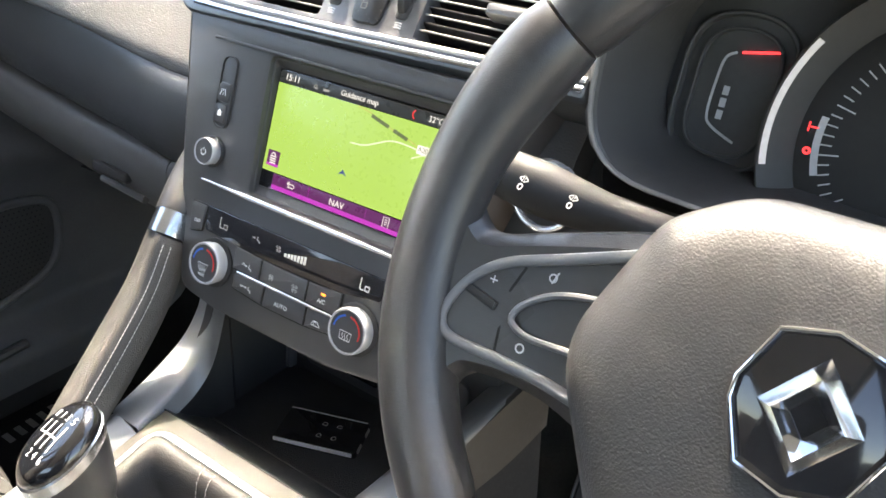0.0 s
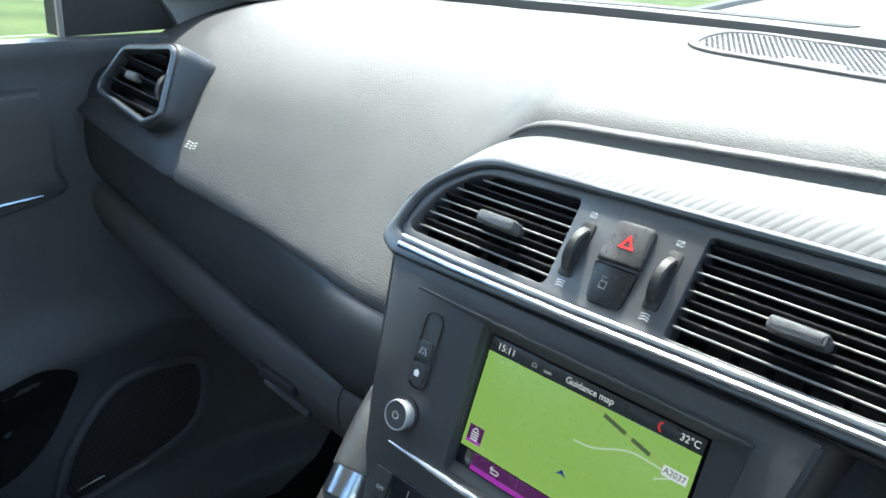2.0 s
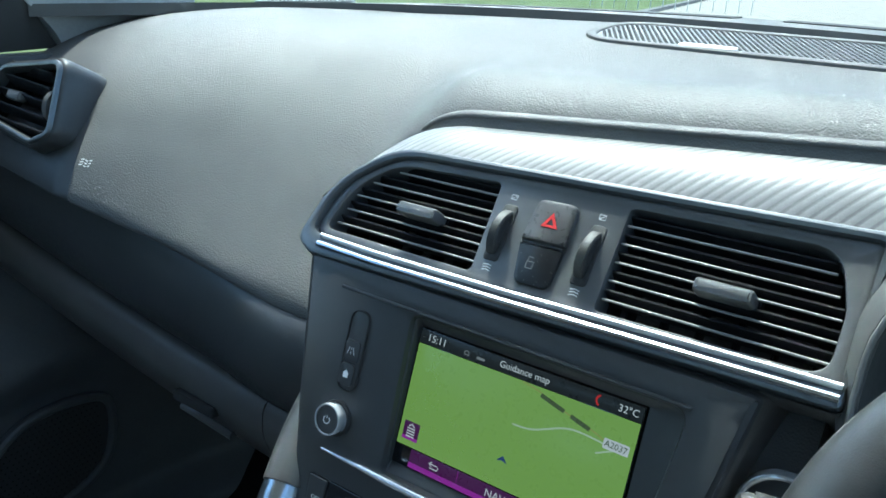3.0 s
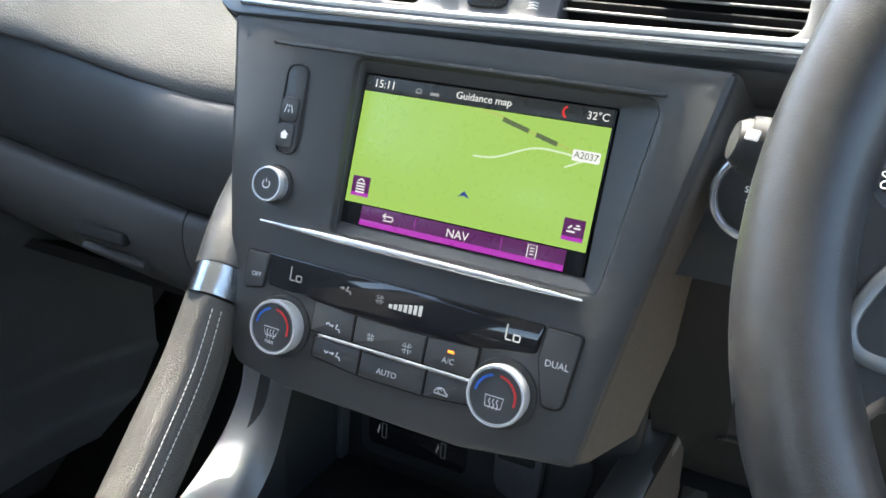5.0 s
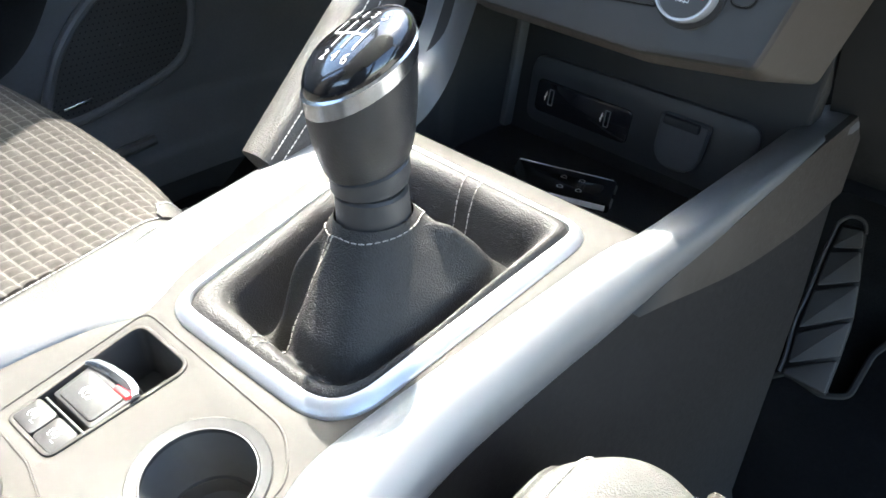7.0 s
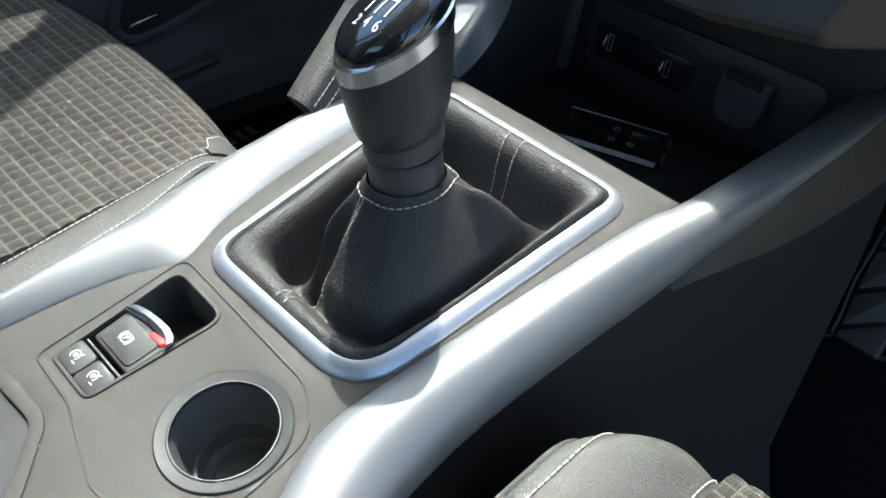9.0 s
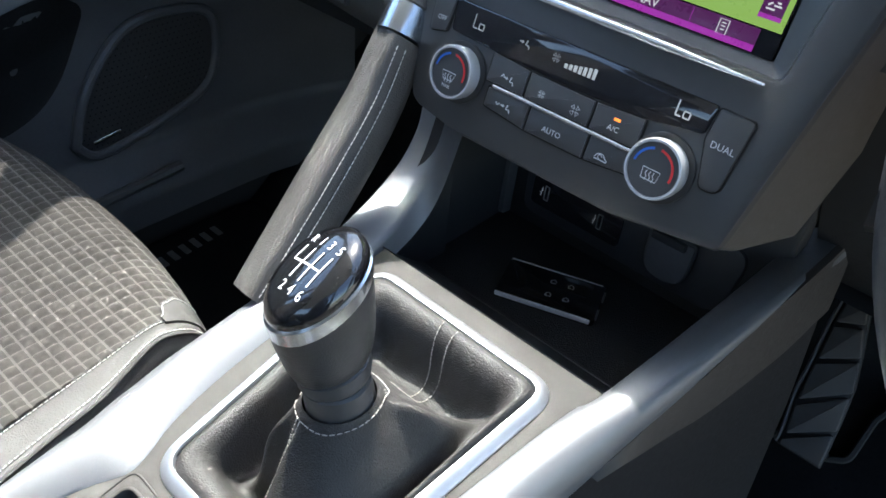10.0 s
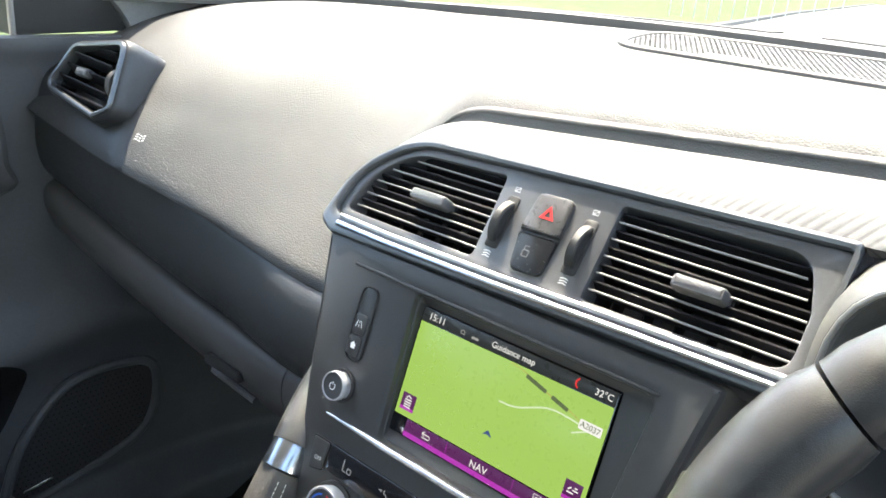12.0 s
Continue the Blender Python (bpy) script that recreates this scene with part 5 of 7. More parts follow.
for u in (-0.0655, -0.0135):
    part("port", frame_slab(rrect(u, 0.0375, 0.0045, 0.0135, 0.0005, 4), rrect(u, 0.0375, 0.0030, 0.0120, 0.0004, 4), 0.004, 0.0062, 0.0003), SLAT_EDGE, usb, "slim bright-edged port")
    part("port_sign", joined(stroke([(u - 0.0055, 0.0335), (u - 0.0045, 0.0415)], 0.0005, 0.0057), stroke([(u - 0.0065, 0.0365), (u - 0.0050, 0.0355)], 0.0005, 0.0057), stroke([(u - 0.0035, 0.0390), (u - 0.0050, 0.0380)], 0.0005, 0.0057)), WHITE, usb)
cover_poly = arc_poly([(0.0310, 0.0205, 0.017), (0.0660, 0.0205, 0.017), (0.0675, 0.0600, 0.003), (0.0300, 0.0600, 0.003)], 8)
cov = thing("socket_cover", frame_of((0, 0.067, 0.712), 0.06), "dark rounded flap over the power socket", "socket cover")
part("flap", slab(cover_poly, 0.003, 0.0115, 0.0025), GREY_DARK, cov)
part("flap_edge", tube([(x, y, 0.0085) for x, y in cover_poly], 0.0007, 6, closed=True), GREY_TRIM, cov, "thin pale edge")
part("grip", box(0.0335, 0.0615, 0.0535, 0.0605, 0.010, 0.0150, 0.0015), PLASTIC_DARK, cov)
key_card = thing("key_card", pose(-0.0105, 0.0045, 0.7125, 0, 0, 20.5), "black glossy key card with chrome edges lying in the tray", "key card")
part("body", slab(rrect(0, 0, 0.078, 0.044, 0.004), 0.0, 0.0050, 0.0015), GLOSS_CLEAN, key_card)
# the card's chrome edges, with their bright reflection painted white
for v in (-0.0215, 0.0215):
    part("chrome_edge", box(-0.038, 0.036, v - 0.0007, v + 0.0007, 0.001, 0.0052, 0.0004), EDGE_GLEAM, key_card, "long chrome edge with its gleam painted white")
part("end_clip", joined(box(0.0375, 0.0400, 0.006, 0.016, 0.001, 0.0045, 0.0005), box(0.0375, 0.0400, -0.016, -0.006, 0.001, 0.0045, 0.0005)), SLAT_EDGE, key_card)
part("key_sign", joined(*[stroke([(a - 0.002, b - 0.0015), (a + 0.002, b - 0.0015), (a + 0.002, b + 0.001), (a, b + 0.003), (a - 0.002, b + 0.001), (a - 0.002, b - 0.0015)], 0.0006, 0.0052) for a in (0.0, 0.014) for b in (-0.008, 0.008)]), GREY_PRINT, key_card)

# ---- gear lever with its leather gaiter ----
lever = thing("gear_lever", CON, "black leather and gloss gear lever with a six speed pattern", "gear lever")
part("surround_ring", loft([at(ring_out, -0.010), at(ring_out, 0.0010), at(inset(ring_out, 0.0008), 0.0022), at(inset(ring_out, 0.0030), 0.0040), at(inset(ring_out, 0.0066), 0.0060), at(inset(ring_out, 0.0078), 0.0060), at(inset(ring_out, 0.0084), 0.0050), at(inset(ring_out, 0.0084), -0.010)], wrap=True), RING_SILVER, lever, "bright satin chrome surround")
ring_in = inset(ring_out, 0.0080)
NR = len(ring_in)
BX, BY, BZ = 0.0135, 0.1525, 0.049
KN = CON_INV @ pose(0.0135, -0.2280, 0.797, 5.6, -4.7, -6)


def ridge(a, a0, w):
    d = math.atan2(math.sin(a - a0), math.cos(a - a0))
    return math.exp(-(d / w) ** 2)


def gaiter(i, f):
    """Leather from the ring (f = 0) to the collar (f = 1)."""
    x, y = ring_in[i % NR]
    a = math.atan2(y - BY, x - BX)
    fold = 0.020 * ridge(a, 0.80, 0.13) + 0.003 * ridge(a, -0.45, 0.25) + 0.012 * ridge(a, -1.62, 0.14) + 0.013 * ridge(a, -2.25, 0.16) + 0.010 * ridge(a, 2.5, 0.3)
    turn = abs(math.atan2(math.sin(a + 0.40), math.cos(a + 0.40)))
    side = max(0.0, min(1.0, (1.75 - turn) / 0.75))
    side = side * side * (3 - 2 * side)
    back = max(0.0, math.sin(a))
    deep = 0.040 - 0.030 * side - fold * 0.5 - 0.012 * back
    crown = 0.0062 + 0.0045 * back
    u = max(0.0, (f - 0.2) / 0.8)
    roll = interp([(0.0, 0.001), (0.030, crown * 0.75), (0.06, crown * 0.95), (0.09, crown), (0.12, crown * 0.95), (0.16, crown * 0.65), (0.2, 0.0)], f)[0] if f < 0.2 else 0.0
    well = BZ * u ** 2.2 - deep * 6 * u ** 0.7 * (1 - u) ** 3 + fold * 1.3 * math.sin(math.pi * u) ** 2
    cone = BZ * u ** 1.15 - 0.012 * math.sin(math.pi * min(1.0, u * 4)) * (1 - u) + fold * 0.5 * math.sin(math.pi * u) ** 2
    z = roll + well * (1 - side) + cone * side
    g = f ** 0.95 if f > 0.2 else f
    e = KN @ Vector((0.0194 * math.cos(a), 0.0194 * math.sin(a), 0.0015))
    z += (e.z - BZ) * max(0.0, (f - 0.5) / 0.5)
    squeeze = (0.16 * (1 - side) - 0.10 * side) * math.sin(math.pi * f) ** 2
    k = min(1.0, g + squeeze * (1 - g))
    wrinkle = (1 - 0.85 * side) * 0.0008 * math.sin(a * 9 + f * 14) * math.sin(math.pi * f) ** 2 + (1 - 0.9 * side) * 0.0009 * math.sin(a * 5 - f * 22 + 1) * math.sin(math.pi * f) ** 2
    return Vector((x + (e.x - x) * k, y + (e.y - y) * k, z + wrinkle))


def gaiter_at(angle, f):
    i = min(range(NR), key=lambda j: abs(math.atan2(math.sin(math.atan2(ring_in[j][1] - BY, ring_in[j][0] - BX) - angle), math.cos(math.atan2(ring_in[j][1] - BY, ring_in[j][0] - BX) - angle))))
    return gaiter(i, f)


fine_ring = []
for i in range(NR):
    a, b = Vector(ring_in[i]), Vector(ring_in[(i + 1) % NR])
    m = max(1, int((b - a).length / 0.006))
    fine_ring += [tuple(a.lerp(b, k / m)) for k in range(m)]
ring_in, NR = fine_ring, len(fine_ring)
part("gaiter", loft([[gaiter(i, f / 34) for i in range(NR)] for f in range(35)], cap=False), GAITER, lever, "soft folded black leather gaiter", sharp=80)


def stitches(path, gap=0.0038, long=0.0027, r=0.00036):
    out, run, P = [], 0.0, [Vector(p) for p in path]
    total = sum((b - a).length for a, b in zip(P, P[1:]))

    def point(s):
        for a, b in zip(P, P[1:]):
            d = (b - a).length
            if s <= d:
                return a.lerp(b, s / max(d, 1e-9))
            s -= d
        return P[-1]
    while run + long < total:
        a, b = point(run), point(run + long)
        out.append(tube([a, (a + b) / 2 + Vector((0, 0, 0.0002)), b], r, 5))
        run += gap
    return joined(*out)


for angle, f0, f1 in ((1.66, 0.06, 0.74), (-1.82, 0.05, 0.95)):
    for off in (-0.045, 0.045):
        path = [gaiter_at(angle + off * (1 + 0.8 * f), f) + Vector((0, -0.0004, 0.0010)) for f in [f0 + (f1 - f0) * k / 60 for k in range(61)]]
        tagged(part("stitching", stitches(path), THREAD_TAN, lever, "pale double stitching"), kind="stuff")
tagged(part("stitching", stitches([gaiter(i, 0.93) + Vector((0, 0, 0.0008)) for i in range(NR)] + [gaiter(0, 0.93)]), THREAD_TAN, lever, "pale stitching under the collar"), kind="stuff")

cap_tilt = 0.47
TURN = 0.38  # the tilt of the band turns towards the right


def body_ring(r, z, tilt=0.0, ry=1.08, dy=0.0, n=40):
    return [KN @ Vector((r * math.cos(2 * math.pi * k / n), dy + r * ry * math.sin(2 * math.pi * k / n), z + tilt * r * math.sin(2 * math.pi * k / n + TURN))) for k in range(n)]


part("collar", loft([body_ring(0.0183, -0.014, ry=1), body_ring(0.0188, -0.010, ry=1), body_ring(0.0178, 0.0135, ry=1), body_ring(0.0165, 0.0150, ry=1)]), FASCIA, lever, "dark satin tapered collar")
part("neck", loft([body_ring(0.0150, 0.0130, ry=1), body_ring(0.0148, 0.0165, ry=1), body_ring(0.0184, 0.0175, 0.10, 1), body_ring(0.0194, 0.0205, 0.16, 1), body_ring(0.0192, 0.0270, 0.2, 1), body_ring(0.0160, 0.0300, 0.2, 1)]), FASCIA, lever, "satin dark neck ring")
part("leather_grip", loft([body_ring(0.0155, 0.0275, 0.2), body_ring(0.0186, 0.0286, 0.2), body_ring(0.0202, 0.0320, 0.2), body_ring(0.0219, 0.039, 0.22), body_ring(0.0234, 0.049, 0.3), body_ring(0.0244, 0.0600, 0.40), body_ring(0.0246, 0.0690, cap_tilt), body_ring(0.0225, 0.0705, cap_tilt)]), GRIP, lever, "smooth black leather grip")
seam_run = [KN @ Vector((interp([(0.026, 0.0181), (0.030, 0.0200), (0.038, 0.0220), (0.049, 0.0236), (0.060, 0.0246), (0.066, 0.0248)], z)[0] * math.cos(q) * 1.004, 1.08 * interp([(0.026, 0.0181), (0.030, 0.0200), (0.038, 0.0220), (0.049, 0.0236), (0.060, 0.0246), (0.066, 0.0248)], z)[0] * math.sin(q) * 1.004, z - 0.006)) for q in (3.75,) for z in [0.030 + 0.0028 * k for k in range(12)]]
part("grip_seam", tube(seam_run, 0.0005, 6), VOID, lever, "dark leather seam")
part("chrome_band", loft([body_ring(0.0238, 0.0675, cap_tilt), body_ring(0.0252, 0.0690, cap_tilt), body_ring(0.0254, 0.0765, cap_tilt), body_ring(0.0238, 0.0780, cap_tilt)]), CHROME_SATIN, lever, "satin chrome band")
dome = [(0.0242, 0.0770), (0.0247, 0.0788), (0.0243, 0.0815), (0.0230, 0.0846), (0.0203, 0.0873), (0.0158, 0.0893), (0.0100, 0.0905), (0.0040, 0.0910), (0.0004, 0.0911)]
part("cap", loft([body_ring(r, z, cap_tilt) for r, z in dome]), GLOSS, lever, "glossy black cap")


def cap_height(x, y):
    r, lean = math.hypot(x, y / 1.08), cap_tilt * (y / 1.08 * math.cos(TURN) + x * math.sin(TURN))
    for (r1, z1), (r0, z0) in zip(dome, dome[1:]):
        if r0 <= r <= r1:
            return z0 + (z1 - z0) * (r - r0) / (r1 - r0) + lean
    return dome[-1][1] + lean


def on_cap(geo):
    return [tuple(KN @ Vector((x, y, cap_height(x, y) + 0.0005 + (z - 0.0) * 0.2))) for x, y, z in geo[0]], geo[1]


gate = []
cols = [-0.0102, -0.0034, 0.0034, 0.0102]
dense = lambda a, b: [(a[0] + (b[0] - a[0]) * k / 8, a[1] + (b[1] - a[1]) * k / 8) for k in range(9)]
gate.append(stroke(dense((cols[0], -0.0030), (cols[3], -0.0030)), 0.0009, 0))
gate.append(stroke(dense((cols[0], 0.0048), (cols[0], -0.0030)), 0.0009, 0))
for c in cols[1:]:
    gate.append(stroke(dense((c, 0.0048), (c, -0.0108)), 0.0009, 0))
part("gate_pattern", on_cap(joined(*gate)), WHITE, lever, "white shift pattern")
for ch, x, y in [(ch, x, 0.0090) for ch, x in zip("R135", cols)] + [(ch, x, -0.0150) for ch, x in zip("246", cols[1:])]:
    part("gate_letter", on_cap(text_geo(ch, 0.0066, x, y, 0, deep=0)), WHITE, lever, "white printed character " + ch)

# ---- parking brake and speed limiter switches ----
pb = thing("parking_brake_switch", CON, "black parking brake switch with a silver tip", "switch")
part("body", slab(arc_poly([(-0.0512, 0.0112, 0.002), (-0.0200, 0.0112, 0.002), (-0.0196, 0.0345, 0.002), (-0.0530, 0.0325, 0.002)], 4), -0.02, 0.0016, 0.0012), PLASTIC_DARK, pb)
part("finger_pad", slab(arc_poly([(-0.0490, 0.0128, 0.003), (-0.0225, 0.0128, 0.003), (-0.0222, 0.0310, 0.003), (-0.0500, 0.0300, 0.003)], 5), 0.001, 0.0026, 0.0012), PLASTIC_DARK, pb)
part("silver_tip", loft([[Vector((x, 0.0318 + c * 0.8, -0.006)), Vector((x, 0.0318 + c * 0.8, 0.0028)), Vector((x, 0.0338 + c, 0.0046)), Vector((x, 0.0368 + c, 0.0036)), Vector((x, 0.0385 + c, -0.006))] for x, c in ((-0.0535, -0.0030), (-0.0500, -0.0008), (-0.0430, 0.0010), (-0.0350, 0.0020), (-0.0280, 0.0022), (-0.0220, 0.0010), (-0.0190, -0.0010))]), CHROME_SATIN, pb, "silver curved pull tip", sharp=50)
part("red_lamp", slab(arc_poly([(-0.0310, 0.0300, 0.0006), (-0.0215, 0.0305, 0.0006), (-0.0210, 0.0340, 0.0008), (-0.0310, 0.0328, 0.0006)], 4), 0.001, 0.0032, 0.0004), RED_GLOW, pb, "small red lamp")
PBU, PBV = -0.0376, 0.0216
part("brake_sign", joined(stroke(arc(PBU, PBV, 0.0026, 0, 360), 0.0005, 0.0029), stroke(arc(PBU, PBV, 0.0037, 130, 230), 0.0005, 0.0029), stroke(arc(PBU, PBV, 0.0037, -50, 50), 0.0005, 0.0029), text_geo("P", 0.0036, PBU, PBV, 0.0029)), WHITE, pb)
part("bar", box(-0.0520, -0.0198, 0.0078, 0.0090, -0.01, 0.0012, 0.0004), PLASTIC, pb, "thin dark bar")
sw = thing("speed_limiter_switch", CON, "pair of small black speed control keys", "switch")
part("divider", box(-0.0382, -0.0374, -0.0030, 0.0050, -0.01, 0.0019, 0.0003), PLASTIC_DARK, sw)
for x in (-0.0462, -0.0294):
    k = part("key", slab(rrect(x, -0.0002, 0.0164, 0.0140, 0.0028), -0.02, 0.0014, 0.0010), PLASTIC_DARK, sw)
    part("sign", joined(stroke(arc(x - 0.0008, 0.0, 0.0026, -40, 240), 0.0005, 0.0018), stroke(arc(x - 0.0008, 0.0, 0.0010, 0, 360), 0.0004, 0.0018), stroke([(x - 0.0008, 0.0), (x + 0.0026, 0.0030)], 0.0005, 0.0018), stroke([(x + 0.0010, -0.0030), (x + 0.0036, -0.0030)], 0.0005, 0.0018)), WHITE, k)

# storage box and armrest behind the switches
solid("console_box", loft([[(-0.115, -0.75, 0.42), (0.13, -0.75, 0.42), (0.13, -0.75, 0.66), (-0.115, -0.75, 0.66)], [(-0.115, -0.435, 0.42), (0.13, -0.435, 0.42), (0.12, -0.435, 0.66), (-0.11, -0.435, 0.66)]]), PLASTIC_DARK, "dark open storage box behind the switches", "storage box")
solid("armrest", box(-0.10, 0.115, -0.95, -0.50, 0.66, 0.75, 0.03), LEATHER_SEAT, "dark padded armrest behind the storage box", "armrest")

# ---- grab handle beside the console ----
grab = thing("grab_handle", pose(-0.147, -0.1, 0.72), "leather wrapped grab handle with a silver cap and pale stitching", "grab handle")
GP = [Vector(p) - Vector((-0.147, -0.1, 0.72)) for p in smooth_path([(-0.152, 0.046, 0.962), (-0.141, -0.006, 0.930), (-0.1315, -0.044, 0.897), (-0.1285, -0.073, 0.856), (-0.1250, -0.108, 0.821), (-0.1200, -0.146, 0.789), (-0.1130, -0.190, 0.756)], 8)]
part("upper_arm", tube(GP[:15], lambda f: 0.022 - 0.004 * f, 16, up=(1, 0, 0)), ROLL_PLASTIC, grab, "charcoal upper arm")
part("silver_cap", tube(GP[14:18], 0.0180, 18, ry=0.0162, up=(1, 0, 0)), CHROME_SATIN, grab, "satin silver cap")
GSEC = [(-0.0165, -0.010), (-0.0180, -0.002), (-0.0172, 0.006), (-0.0140, 0.0105), (-0.0060, 0.0140), (0.0020, 0.0165), (0.0065, 0.0165), (0.0095, 0.0140), (0.0130, 0.0060), (0.0155, -0.004), (0.0150, -0.012), (0.008, -0.017), (-0.008, -0.017)]


def grab_ring(i, grow=1.0):
    t = (GP[min(i + 1, len(GP) - 1)] - GP[max(i - 1, 0)]).normalized()
    n = Vector((1, 0, 0)).cross(t).normalized()
    n = n if n.z > 0 else -n
    f = (i - 17) / (len(GP) - 18)
    w = (0.90 + 0.26 * math.sin(math.pi * min(1, f * 0.75 + 0.1))) * grow
    return [GP[i] + Vector((a * w, 0, 0)) + n * (b * w) for a, b in GSEC], n


part("leather_wrap", loft([grab_ring(i)[0] for i in range(17, len(GP))]), GRAB_LEATHER, grab, "taupe grained leather wrap", sharp=70)
for lift in (0.0120, 0.0060):
    path = []
    for i in range(18, len(GP)):
        pts, n = grab_ring(i, 1.03)
        f = (i - 17) / (len(GP) - 18)
        w = 0.90 + 0.26 * math.sin(math.pi * min(1, f * 0.75 + 0.1))
        path.append(GP[i] + Vector(((0.0098 + (0.0140 - lift) * 0.44 + 0.0006) * w, 0, 0)) + n * (lift * w))
    tagged(part("stitching", stitches(path), THREAD, grab, "pale stitching"), kind="stuff")

# ---- steering wheel ----
WHEEL = frame_of((0.3640, -0.1408, 1.0449), math.tan(radians(25)))
wheel = thing("steering_wheel", WHEEL, "black leather steering wheel with silver trimmed spokes", "steering wheel")
RR = 0.168


def rim_part(a0, a1, grow=0.0):
    n = max(6, int((a1 - a0) / 3))
    rings = []
    for k in range(n + 1):
        a = radians(a0 + (a1 - a0) * k / n)
        bulge = 1 + 0.10 * math.exp(-((math.degrees(a) % 360 - 200) / 18) ** 2) + 0.13 * math.exp(-((math.degrees(a) % 360 - 152) / 14) ** 2)
        e = 0.0015 if k in (0, n) else 0
        rings.append([((RR + (0.0168 * bulge + grow - e) * math.cos(q) - (0.003 if bulge > 1.02 else 0)) * math.cos(a), (RR + (0.0168 * bulge + grow - e) * math.cos(q)) * math.sin(a), 0.004 + (0.0160 * bulge + grow - e) * math.sin(q)) for q in [2 * math.pi * j / 20 for j in range(20)]])
    return loft(rings)


part("rim", rim_part(144, 236), LEATHER_RIM, wheel, "smooth worn leather grip")
part("rim", rim_part(36.5, 143.5), LEATHER_RIM, wheel, "smooth leather upper rim")
part("rim", rim_part(236.5, 303.5), LEATHER_RIM, wheel)
part("rim", rim_part(-56, 36), LEATHER_RIM, wheel)
# lacing on the inner side of the rim
lace = []
for k in range(60):
    a = radians(150 + k * 1.05) if k < 14 else radians(196 + (k - 14) * 1.05)
    c, s = math.cos(a), math.sin(a)
    lace.append(tube([((RR - 0.0158) * c - 0.002 * s, (RR - 0.0158) * s + 0.002 * c, 0.010), ((RR - 0.0172) * c, (RR - 0.0172) * s, 0.004), ((RR - 0.0158) * c + 0.002 * s, (RR - 0.0158) * s - 0.002 * c, -0.002)], 0.0008, 5))
tagged(part("lacing", joined(*lace), LEATHER, wheel, "dark laced seam"), kind="stuff")



def spoke(sgn):
    top = [(-0.174, 0.045), (-0.164, 0.033), (-0.1530, 0.0195), (-0.1465, 0.0115), (-0.1380, 0.0085), (-0.1158, 0.0160), (-0.0842, 0.0266), (-0.0550, 0.0350)]
    bot = [(-0.172, -0.075), (-0.158, -0.071), (-0.1400, -0.0660), (-0.1352, -0.0585), (-0.1290, -0.0535), (-0.1086, -0.0520), (-0.0873, -0.0553), (-0.0550, -0.0680)]
    out = []
    T, B = smooth_path([(x, y, 0) for x, y in top], 5), smooth_path([(x, y, 0) for x, y in bot], 5)
    for t, b in zip(T, B):
        f = (t.x + 0.165) / 0.1
        z = 0.006 - 0.004 * min(1, max(0, f))
        out.append([Vector((sgn * p.x, p.y, h)) for p, h in ((t, z - 0.012), (t.lerp(b, 0.02), z - 0.002), (t.lerp(b, 0.10), z + 0.004), (t.lerp(b, 0.5), z + 0.005), (t.lerp(b, 0.90), z + 0.004), (t.lerp(b, 0.98), z - 0.002), (b, z - 0.012))])
    return loft(out)


